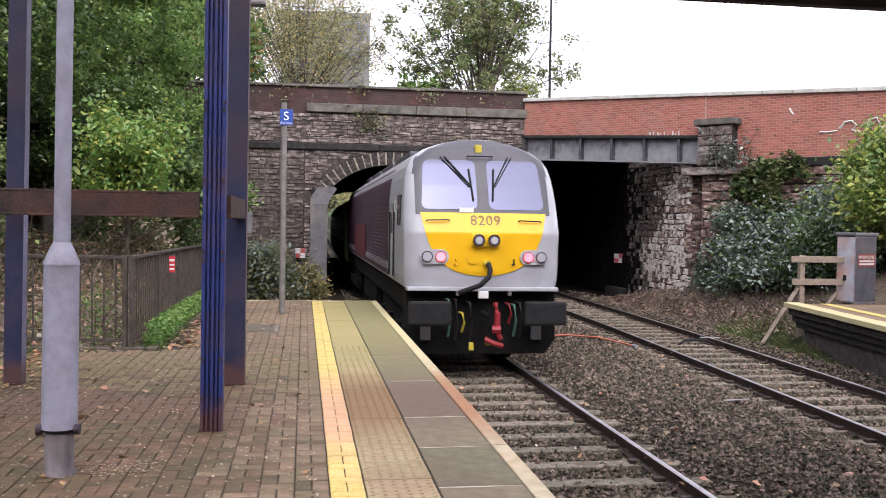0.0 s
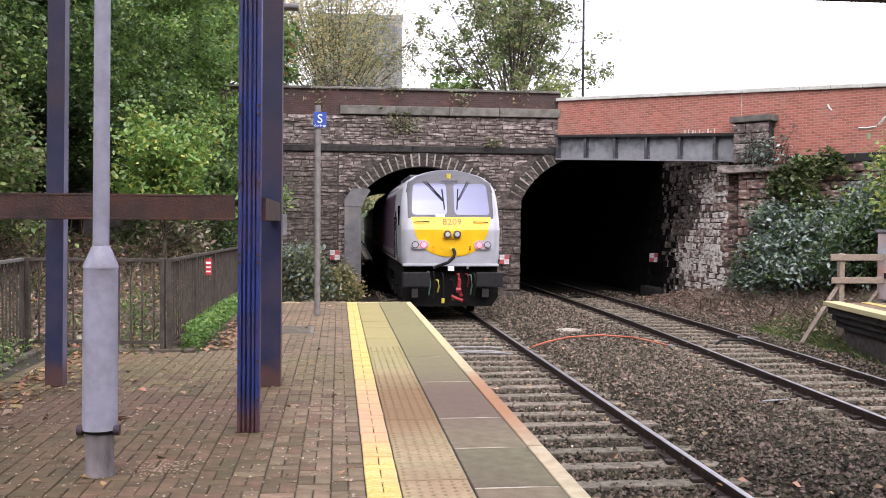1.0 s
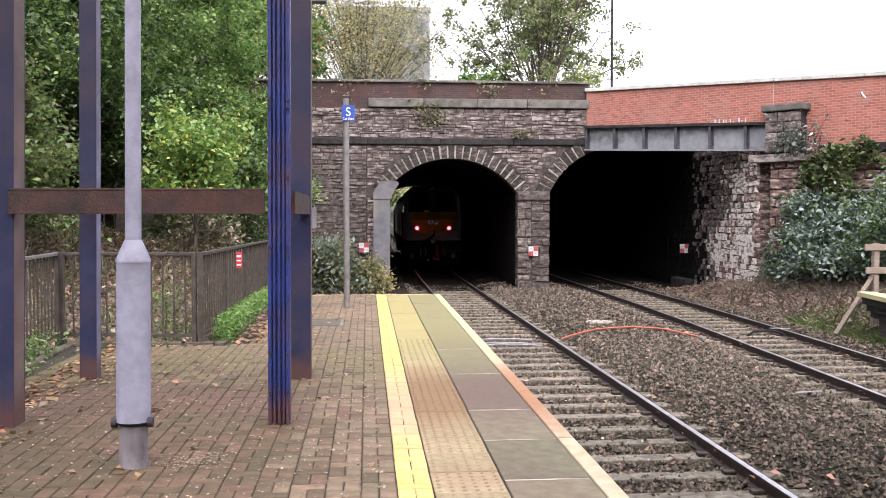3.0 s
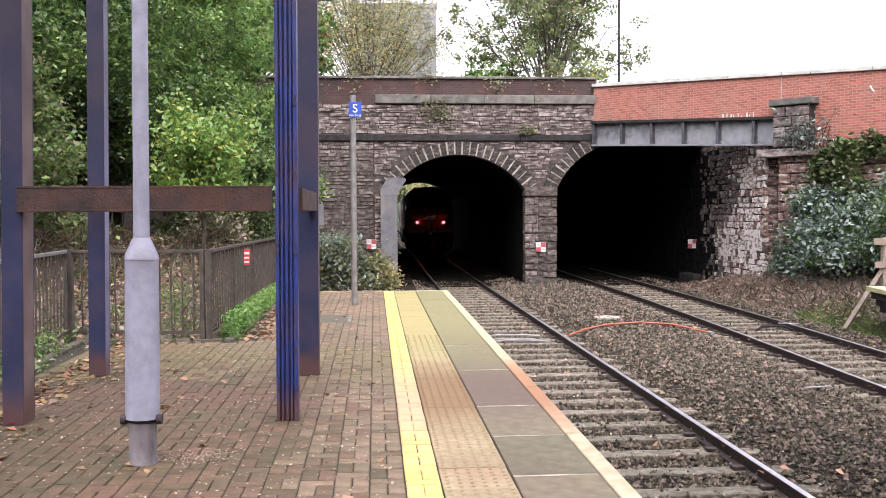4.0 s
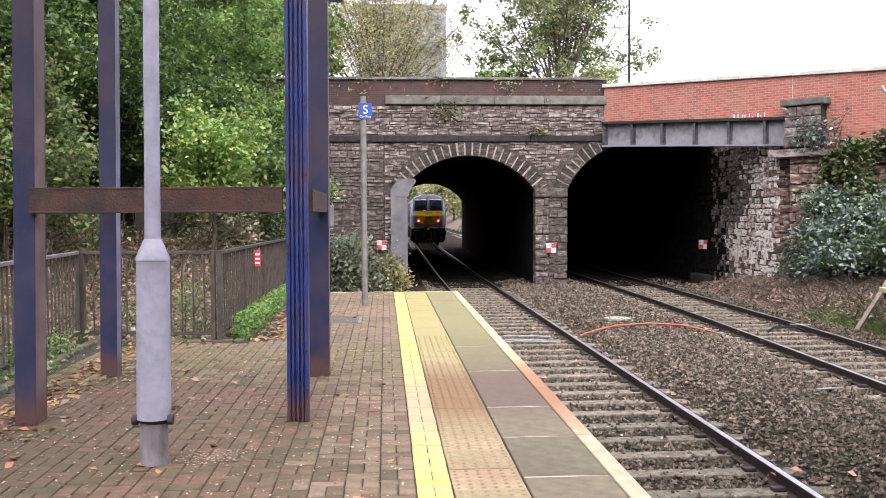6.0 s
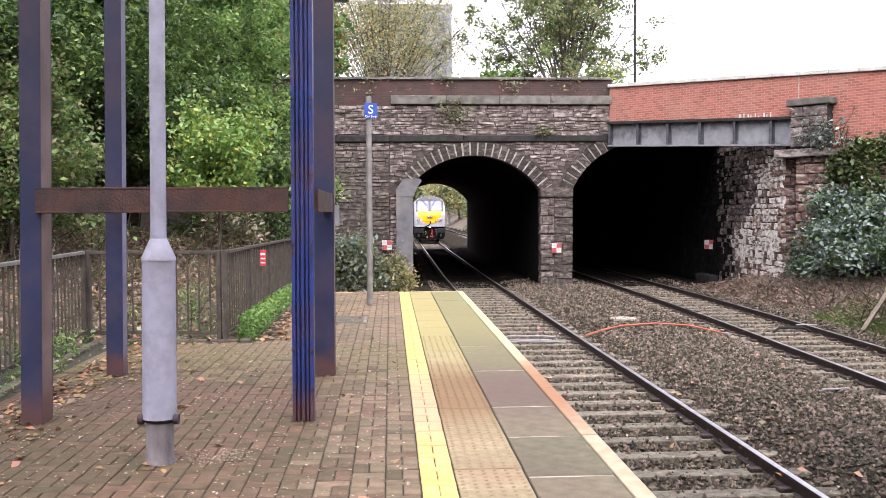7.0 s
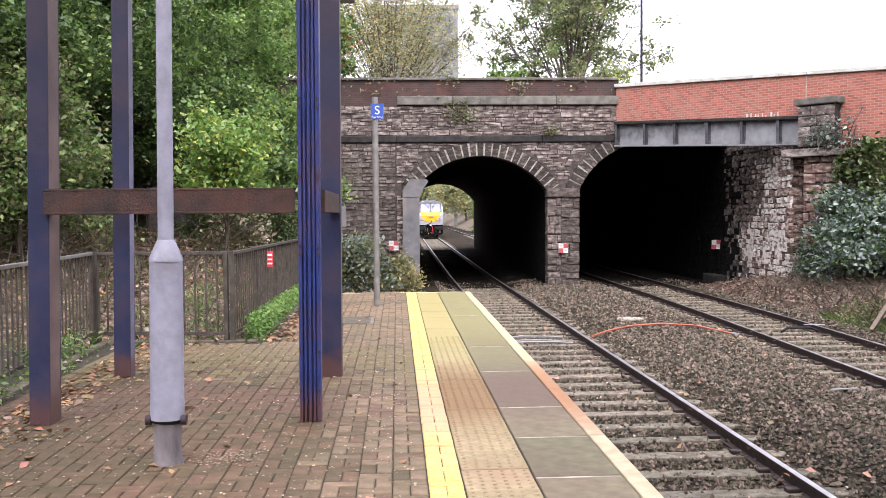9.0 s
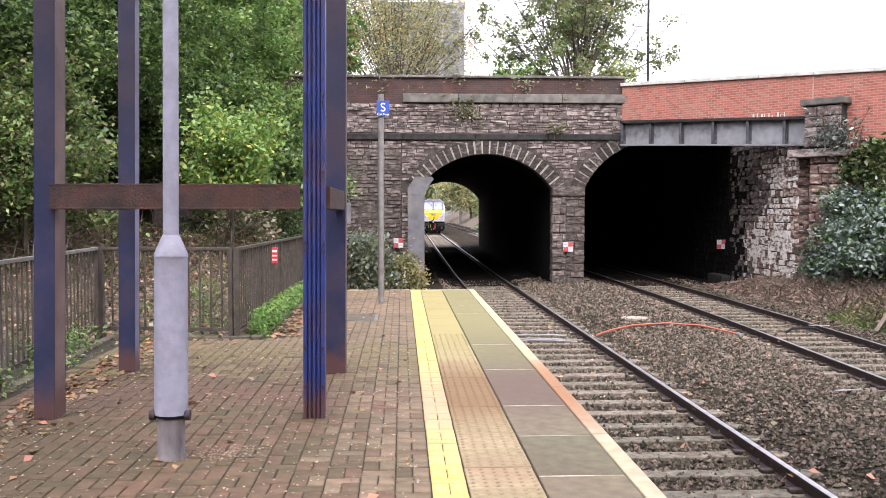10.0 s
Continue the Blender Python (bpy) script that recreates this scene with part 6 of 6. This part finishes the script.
tree("shrub", "dark green bramble behind the timber barrier", (13.2, 21.9, -0.3), 2.2, 1.5, 18, 8, 13000, 0.07, "leaf_dark", 44, 0.04, 0.28, category="shrub", second=("leaf_grey", 0.3))


tree("shrub", "grey-green ivy mound against the wing wall", (14.6, 23.6, -0.3), 3.2, 1.7, 22, 9, 13000, 0.08, "leaf_grey", 46, 0.04, 0.28, category="shrub", second=("leaf_mid", 0.35))


tree("shrub", "grey-green ivy trailing down the bank", (12.9, 24.2, -0.4), 1.6, 1.5, 20, 9, 8000, 0.08, "leaf_grey", 45, 0.03, 0.22, category="shrub", second=("leaf_dark", 0.35))
tree("shrub", "low ivy at the foot of the abutment corner", (12.6, 27.2, -0.7), 1.5, 0.8, 18, 8, 6000, 0.065, "leaf_grey", 48, 0.02, 0.2, category="shrub", second=("leaf_dark", 0.5))


def right_brush():
    d = thing("brush", "dry brown brush and dead stems beside the second track", "brush", kind="stuff")
    bm = bmesh.new()
    r = random.Random(81)
    for i in range(170):
        x, y = 10.6 + abs(r.gauss(0, 0.9)), r.uniform(19.5, 27.8)
        z = ground_z(x, y)
        h = r.uniform(0.15, 0.6)
        dx, dy = r.gauss(0, 0.35), r.gauss(0, 0.35)
        tube(bm, [(x, y, z), (x + dx * 0.4, y + dy * 0.4, z + h * 0.6), (x + dx, y + dy, z + h)], [0.016, 0.011, 0.004], 4, caps=False)
    part("stems", bm, M["twig"], d)
    rng = np.random.default_rng(82)
    xs, ys = 10.5 + np.abs(rng.normal(0, 1.0, 6500)), rng.uniform(17, 33, 6500)
    pts = [(x, y, ground_z(x, y) + 0.05 + abs(rng.normal(0, 0.05))) for x, y in zip(xs, ys)]
    leaf_cloud("dead_leaves", pts, 0.052, M["leaf_dead"], d, 83, flat=1.0)


right_brush()


def ivy_on_wall():
    """Ivy climbing the wing wall and the pier."""
    rng = np.random.default_rng(50)
    t = thing("ivy", "ivy climbing over the wing wall and pier", "ivy", at=(SK0.x, SK0.y, 0), rz=SKA)
    L = (SK1 - SK0).length
    n = 11000
    x = L + 1.2 + np.abs(rng.normal(0, 1.0, n)) * 1.3
    top = 3.9 - 0.15 * (x - L) + 0.5 * np.sin(x * 2.1)
    z = -0.6 + (top + 0.6) * rng.random(n) ** 0.8
    keep = (np.sin(x * 3.1 + z * 1.7) + np.sin(z * 4.3 - x * 1.3) + rng.normal(0, 0.6, n)) > -0.3
    pts = np.stack([x, -0.35 - np.abs(rng.normal(0, 0.12, n)), z], 1)[keep]
    k = rng.random(len(pts)) < 0.5
    leaf_cloud("leaves", pts[k], 0.1, M["leaf_olive"], t, 51)
    leaf_cloud("leaves", pts[~k], 0.1, M["leaf_dark"], t, 52)
    r = random.Random(5)
    for i in range(16):
        x0 = L + 0.9 + r.random() * 0.9
        part("climbing_stem", T([(x0, -0.5, 3.4), (x0 - r.uniform(-0.4, 0.5), -0.6, 4.0), (x0 - r.uniform(-0.6, 0.7), -0.65, 4.2 + r.uniform(-0.5, 0.4))], [0.018, 0.012, 0.006], 4), M["twig"], t)
    p2 = np.stack([L + 1.1 + rng.normal(0, 0.4, 420), -0.55 + rng.normal(0, 0.12, 420), 3.8 + rng.normal(0, 0.3, 420)], 1)
    leaf_cloud("leaves", p2, 0.07, M["leaf_grey"], t, 53)


ivy_on_wall()


def wall_weeds():
    for k, (x, z, s, n) in enumerate(((2.2, 5.3, 0.33, 110), (2.45, 5.05, 0.3, 80), (5.5, 4.5, 0.18, 60), (4.3, 6.05, 0.25, 50), (1.9, 6.35, 0.3, 40), (-0.7, 6.45, 0.7, 70), (6.4, 6.45, 0.6, 60))):
        w = thing("weed", "weed rooted in the old stonework", "plant", "weeds on the bridge", at=(x, FACE_Y - 0.2, z))
        rng = np.random.default_rng(60 + k)
        leaf_cloud("leaves", rng.normal(0, 1, (n, 3)) * (s, 0.07, s * 0.7), 0.075, M["leaf_far" if k % 2 else "leaf_olive"], w, k)
        r = random.Random(k)
        for i in range(7):
            part("stem", T([(0, 0.06, -s * 0.5), (r.gauss(0, s * 0.5), 0, r.gauss(0, s * 0.4)), (r.gauss(0, s), -0.05, r.gauss(0, s * 0.7))], [0.012, 0.008, 0.004], 4), M["twig"], w)


wall_weeds()


def ground_cover():
    rng = np.random.default_rng(70)
    # fallen leaves on the bank and platform
    def scatter(name, label, n, fx, size, material, lift=0.012, flat=3.0, cat="leaves"):
        pts = [fx() for _ in range(n)]
        tagged(leaf_cloud(name, pts, size, M[material], None, n, flat=flat, long=1.2), label, cat, kind="stuff")

    def bank():
        x, y = rng.uniform(-9, -2.15), rng.uniform(7, 22)
        return (x, y, ground_z(x, y) + 0.07 + abs(rng.normal(0, 0.05)))

    def plat():
        if rng.random() < 0.93:
            y = rng.uniform(6, 18.5)
            return (rng.uniform(-1.72, -1.3) if y > 11.8 else -3.2 + abs(rng.normal(0, 0.3)), y, 0.012)
        y = rng.uniform(5, 18.5)
        return (rng.uniform(-3.1, 0.1), y, 0.012)
    scatter("fallen_leaves", "brown and orange fallen leaves on the bank", 13000, bank, 0.062, "leaf_dead", flat=1.2)
    scatter("fallen_leaves", "pale dry fallen leaves on the bank", 6000, bank, 0.055, "leaf_dead_pale", flat=1.2)
    scatter("fallen_leaves", "orange fallen leaves on the bank", 4500, bank, 0.058, "leaf_orange", flat=1.2)
    scatter("fallen_leaves", "orange fallen leaves on the platform pavers", 1000, plat, 0.055, "leaf_orange")

    def big():
        return (rng.uniform(-3.1, 0.0), rng.uniform(5, 13), 0.014)
    scatter("fallen_leaves", "large yellow maple leaves on the pavers", 14, big, 0.065, "leaf_orange")

    def bits():
        return (rng.uniform(-3.0, 0.1), rng.uniform(4.5, 12), 0.008)
    scatter("leaf_bits", "pale bits of leaf litter on the pavers", 2600, bits, 0.017, "leaf_dead_pale", cat="litter")

    def spill():
        return (rng.normal(-1.15, 0.14), rng.normal(6.15, 0.09), 0.008)
    scatter("wood_chips", "pale chips spilled on the pavers by the lamp column", 260, spill, 0.014, "leaf_dead_pale", cat="litter")

    def specks():
        return (rng.uniform(1.7, 11), rng.uniform(5, 22), -0.985 + rng.uniform(-0.08, 0.01))
    scatter("leaf_bits", "pale specks of litter among the ballast", 800, specks, 0.03, "leaf_dead_pale", flat=0.5, cat="litter")

    def bed():
        return (rng.uniform(2, 11), rng.uniform(5, 24), -0.97)
    scatter("fallen_leaves", "fallen leaves on the ballast", 260, bed, 0.07, "leaf_orange", flat=1.5)
    # grass tufts: upright blades
    def tufts(name, label, n, fx, h, mat_name, seed):
        r = np.random.default_rng(seed)
        v, f = [], []
        for _ in range(n):
            x, y, z = fx(r)
            a = r.uniform(0, 6.28)
            hh = h * r.uniform(0.5, 1.2)
            bx, by = math.cos(a) * 0.008, math.sin(a) * 0.008
            ox, oy = r.normal(0, 0.35 * hh, 2)
            k = len(v)
            v += [(x - bx, y - by, z), (x + bx, y + by, z), (x + ox + bx * 0.6, y + oy + by * 0.6, z + hh * 0.7), (x + ox * 1.7, y + oy * 1.7, z + hh)]
            f += [(k, k + 1, k + 2), (k, k + 2, k + 3)]
        tagged(pydata(name, v, f, M[mat_name]), label, "grass", kind="stuff")
    tufts("grass", "green weeds along the fence foot", 5200, lambda r: ((x := r.uniform(-1.98, -1.72)), (y := r.uniform(11.9, 18.6)), -0.02)[0:3], 0.07, "grass", 71)
    tufts("grass", "grass growing at the foot of the right bank", 9000, lambda r: ((x := 10.3 + abs(r.normal(0, 0.6))), (y := r.uniform(15, 22.5)), ground_z(x, y) - 0.02)[0:3], 0.17, "grass", 72)
    tufts("grass", "weeds growing through the bank behind the fence", 1100, lambda r: ((x := r.uniform(-6.5, -2.3)), (y := r.uniform(11, 22)), ground_z(x, y))[0:3], 0.3, "grass", 73)
    leaf_n = 6500
    pts = np.stack([rng.uniform(-1.98, -1.75, leaf_n), rng.uniform(12, 18.4, leaf_n), rng.uniform(0, 1, leaf_n) ** 1.5 * 0.3], 1)
    tagged(leaf_cloud("weeds", pts, 0.034, M["leaf_fresh"], None, 74), "broad-leaved green weeds along the fence", "weeds", kind="stuff")
    for k, (x, y, s, n, h) in enumerate(((-3.55, 9.6, 0.35, 420, 0.35), (-3.75, 10.9, 0.3, 220, 0.3), (-3.5, 8.2, 0.25, 160, 0.25), (-2.75, 12.9, 0.3, 420, 0.75), (-3.3, 13.2, 0.3, 160, 0.4))):
        w = thing("weed", "leafy green weed growing by the fence foot", "plant", "weeds by the fence", at=(x, y, ground_z(x, y) if y > 12 else 0.0))
        p = np.stack([rng.normal(0, s * 0.45, n), rng.normal(0, s * 0.6, n), rng.uniform(0.02, 1, n) * h], 1)
        leaf_cloud("leaves", p, 0.03, M["leaf_mid"], w, 200 + k)
        part("stem", T([(0, 0, -0.05), (0.02, 0.01, h * 0.5), (0, 0, h * 0.9)], [0.012, 0.009, 0.004], 5), M["twig"], w)


ground_cover()


def dry_stems():
    d = thing("brush", "dry brown brush and dead stems on the bank", "brush", kind="stuff")
    bm = bmesh.new()
    r = random.Random(80)
    pale = bmesh.new()
    for i in range(170):
        x, y = r.uniform(-7.5, -2.3), r.uniform(12.3, 20)
        z = ground_z(x, y)
        h = r.uniform(0.2, 0.9)
        dx, dy = r.gauss(0, 0.3), r.gauss(0, 0.3)
        tube(bm if i % 3 else pale, [(x, y, z), (x + dx * 0.4, y + dy * 0.4, z + h * 0.6), (x + dx, y + dy, z + h)], [0.014, 0.01, 0.004], 4, caps=False)
    part("stems", bm, M["twig"], d)
    part("stems", pale, M["timber"], d, "pale dry stalks")


dry_stems()


def far_grass():
    rng = np.random.default_rng(90)
    n = 9000
    x, y = 11.8 + np.abs(rng.normal(0, 4, n)), rng.uniform(72, 150, n)
    pts = [(a, b, ground_z(a, b) + rng.uniform(0, 0.5)) for a, b in zip(x, y)]
    tagged(leaf_cloud("grass_bank", pts, 0.4, M["grass"], None, 90), "bright green grass on the far bank", "grass", kind="stuff")


far_grass()


# ---- beyond the bridge ----
def tower():
    t = thing("tower_block", "grey tower block rising beyond the trees", "building", at=(0, 300, -2))
    part("wall", B(-7.7, 20.2, 0, 24, 0, 69, bevel=0.15), M["tower"], t)
    part("roof_edge", B(-8.0, 20.5, -0.3, 24.3, 69, 70.4), M["tower"], t)
    for r in range(7):
        for c in range(4):
            part("window", B(-5.8 + c * 6.54, -1.2 + c * 6.54, -0.2, 0.06, 8.6 + r * 8.85, 14.0 + r * 8.85), M["tower_glass"], t)


tower()


def mast():
    m = thing("mast", "slim dark lighting mast beyond the parapet", "mast", at=(11.95, 45, 4.9))
    part("pole", T([(0, 0, 0), (0, 0, 9)], [0.075, 0.05], 10), M["stone_dark"], m, smooth=True)
    part("base", T([(0, 0, 0), (0, 0, 0.9)], 0.11, 10), M["stone_dark"], m)


mast()

tree("tree", "hazy green tree on the far bank of the line", (19.0, 98, 2.5), 9, 5.0, 20, 8, 12000, 0.22, "leaf_far", 91, 0.2, 0.8, second=("leaf_mid", 0.3))
tree("tree", "hazy autumn tree on the far bank of the line", (18.0, 124, 2.5), 9, 5.0, 20, 8, 12000, 0.25, "leaf_autumn", 92, 0.2, 0.8, second=("leaf_far", 0.5))
tree("tree", "distant green tree beside the line", (14.5, 195, -0.5), 13, 6.5, 22, 8, 12000, 0.4, "leaf_autumn", 94, 0.3, 1.3, second=("leaf_far", 0.5))
tree("tree", "distant green tree on the high bank", (-3.5, 140, 1), 11, 6.0, 22, 8, 6000, 0.5, "leaf_far", 95, 0.3, 1.1)


tree("shrub", "green hedge along the far side of the line", (16.2, 165, 0.6), 5.0, 2.4, 18, 8, 9000, 0.25, "leaf_far", 96, 0.08, 0.5, category="shrub", second=("leaf_autumn", 0.3))
tree("shrub", "leafy green bush on the far grass bank", (13.0, 138, -0.4), 5.5, 2.2, 18, 8, 9000, 0.22, "leaf_far", 97, 0.08, 0.5, category="shrub", second=("leaf_bright", 0.3))
tree("shrub", "leafy bush overhanging the far bank", (13.2, 112, -0.2), 5.0, 2.0, 18, 8, 9000, 0.2, "leaf_far", 98, 0.08, 0.45, category="shrub", second=("leaf_mid", 0.3))
tree("tree", "tall green tree closing the far curve", (9.0, 235, -1), 15, 8.0, 22, 8, 12000, 0.45, "leaf_far", 99, 0.3, 1.3, second=("leaf_autumn", 0.3))


# trees hidden by the arch, added only to shade the train out there
tree("tree", "tall unseen tree added to shade the line beyond the bridge", (-4.2, 86, 0.5), 12, 4.5, 20, 8, 9000, 0.3, "leaf_far", 106, 0.25, 0.8, second=("leaf_mid", 0.5))
tree("tree", "broad unseen tree added to shade the far cutting", (-5.0, 106, 1.0), 13, 5.0, 20, 8, 9000, 0.35, "leaf_mid", 107, 0.25, 0.9)
tree("tree", "leafy unseen tree added on the far cutting's other side for shade", (14.5, 84, -0.2), 12, 4.5, 20, 8, 9000, 0.3, "leaf_mid", 108, 0.25, 0.8, second=("leaf_far", 0.5))


def far_post():
    m = thing("signal_post", "white lineside signal post beyond the bridge", "signal post", at=(12.6, 200, -0.9))
    part("post", T([(0, 0, -0.3), (0, 0, 4.8)], 0.15, 8), M["coping_pale"], m)
    part("box", B(-0.3, 0.3, -0.26, 0.26, 0.2, 2.6, bevel=0.03), M["coping_pale"], m)


far_post()


# ---- paving pieces ----
def paving():
    rng = random.Random(7)

    def piece(name, w, l, material, h=0.06, bev=0.006):
        return mesh_of(name, B(-w / 2, w / 2, -l / 2, l / 2, -h, 0, bevel=0) if not bev else chamfer(w, l, h, bev), material)

    def chamfer(w, l, h, c):
        bm = bmesh.new()
        lo = [bm.verts.new((x, y, -h)) for x, y in ((-w / 2, -l / 2), (w / 2, -l / 2), (w / 2, l / 2), (-w / 2, l / 2))]
        mi = [bm.verts.new((v.co.x, v.co.y, -c)) for v in lo]
        up = [bm.verts.new((v.co.x - math.copysign(c, v.co.x), v.co.y - math.copysign(c, v.co.y), 0)) for v in lo]
        for i in range(4):
            k = (i + 1) % 4
            bm.faces.new((lo[i], lo[k], mi[k], mi[i]))
            bm.faces.new((mi[i], mi[k], up[k], up[i]))
        bm.faces.new(up)
        return bm

    cross = piece("paver", 0.2, 0.097, M["paver"])
    along = piece("paver", 0.097, 0.2, M["paver"])
    ycross = piece("paver", 0.204, 0.1, M["yellow_paint"])
    yalong = piece("paver", 0.1, 0.204, M["yellow_paint"])
    shaded_pieces = {cross: piece("paver", 0.204, 0.1, M["mossy_shaded_piece"]), along: piece("paver", 0.1, 0.204, M["mossy_shaded_piece"])}
    verts, faces, n_obj = [], [], 0
    moss_shade_v, moss_shade_f = [], []

    def put(me, x, y):
        nonlocal n_obj
        z = rng.uniform(-0.004, 0.002)
        m = pose(x + rng.uniform(-0.0015, 0.0015), y + rng.uniform(-0.004, 0.004), z, rng.uniform(-0.5, 0.5), rng.uniform(-0.5, 0.5), rng.uniform(-0.8, 0.8))
        yellow = me in (ycross, yalong)
        # pavers by the shelter get the moss colour with painted shade
        shaded = y < 9.6 + rng.uniform(-0.9, 0.9) and rng.random() < min(1, max(0.12, 0.5 - 1.2 * (x + 0.3)))
        if yellow or (n_obj < 300 and -0.75 < x and 4.6 < y < 11):
            o = new("paver", shaded_pieces[me] if shaded and not yellow else me)
            o.parent = PLATFORM
            o.matrix_basis = m
            n_obj += 0 if yellow else 1
        else:
            vs, fs = (moss_shade_v, moss_shade_f) if shaded else (verts, faces)
            k = len(vs)
            vs.extend(tuple(m @ v.co) for v in me.vertices)
            fs.extend(tuple(i + k for i in p.vertices) for p in me.polygons)

    def column(xc, y0, y1, c, a, phase):
        y = y0 - phase
        while y < y1:
            put(c, xc, y + 0.052)
            put(a, xc - 0.052, y + 0.21)
            put(a, xc + 0.052, y + 0.21)
            y += 0.318
    xc, k = 0.064, 0
    while xc > -6.4:
        ymax = 19.0 if xc > -1.6 else 11.65
        ymin = -2.8
        if xc > -3.3:
            column(xc, ymin, ymax, cross, along, 0.159 * (k % 2))
        xc -= 0.2085
        k += 1
    column(0.276, -2.8, 18.9, ycross, yalong, 0.05)
    tagged(pydata("paving", verts, faces, M["paver_joined"], PLATFORM), kind="stuff")
    tagged(pydata("mossy_paving", moss_shade_v, moss_shade_f, M["mossy_shaded_paver"], PLATFORM, "mossy pavers, darkened to stand for the shade of a roof"), kind="stuff")
    # tactile slabs with rows of domes
    dome = bmesh.new()
    for i in range(6):
        for j in range(6):
            tube(dome, [(-0.18 + i * 0.072, -0.18 + j * 0.072, -0.002), (-0.18 + i * 0.072, -0.18 + j * 0.072, 0.006)], [0.015, 0.009], 6)
    dome_me = mesh_of("domes", dome, M["tactile"])
    tact = piece("tactile_slab", 0.425, 0.445, M["tactile"], bev=0.004)
    y = -2.6
    while y < 18.9:
        o = new("tactile_slab", tact)
        o.parent = PLATFORM
        o.matrix_basis = pose(0.6, y, rng.uniform(-0.003, 0.002), rng.uniform(-0.3, 0.3), rng.uniform(-0.3, 0.3), rng.uniform(-0.4, 0.4))
        if 3 < y < 12:
            d = new("domes", dome_me)
            d.parent = o
            d.matrix_basis = pose(0, 0, 0.001)
        y += 0.452
    # large edge slabs, with the joints where they are seen
    ys = [-2.8, -1.6, -0.4, 0.8, 2.0, 3.3, 4.5, 5.55, 6.56, 7.6, 9.37, 11.15, 12.9, 14.58, 15.82, 17.0, 18.98]
    for a, b in zip(ys, ys[1:]):
        o = part("edge_slab", chamfer(0.53, b - a - 0.03, 0.06, 0.005), M["slab"], PLATFORM)
        o.matrix_basis = pose(1.09, (a + b) / 2, rng.uniform(-0.003, 0.002), 0, rng.uniform(-0.3, 0.3), rng.uniform(-0.2, 0.2))
    for y in ys[1:-1]:
        part("slab_joint", B(0.83, 1.35, y - 0.0135, y + 0.0135, -0.03, -0.002), M["mortar_pale"], PLATFORM, "pale mortar joint")
    y = -2.4
    while y < 18.9:
        l = min(1.8, 19.08 - y)
        o = part("edge_stone", B(-0.06, 0.06, 0, l - 0.01, -0.16, 0.002, bevel=0.012), M["edge"], PLATFORM)
        o.matrix_basis = pose(1.425, y, 0)
        y += 1.8
    part("end_edge", B(-1.7, 1.48, 19.0, 19.1, -0.2, 0.0, bevel=0.01), M["edge"], PLATFORM)


paving()


# ---- what moves ----
def motions():
    def rows(offset):
        out = []
        for k in range(0, 21):
            t = k * 0.5
            y = 15.6 + 9.3 * t + 0.4 * float(np.interp(t, [0.5, 2.0, 5.5, 8.0], [0, 1, 1, 0])) + offset
            yaw = -0.53 if y > 42 else (-0.26 if y > 34 else 0.0)
            out.append((t, pose(track_x(y) + 0.03, y, RAIL_Z, 0, 0, yaw)))
        return out
    walk(LOCO, rows(0.0))
    walk(COACH1, rows(21.6))
    walk(COACH2, rows(45.0))
    walk(COACH3, rows(68.4))
    walk(COACH4, rows(91.8))


motions()
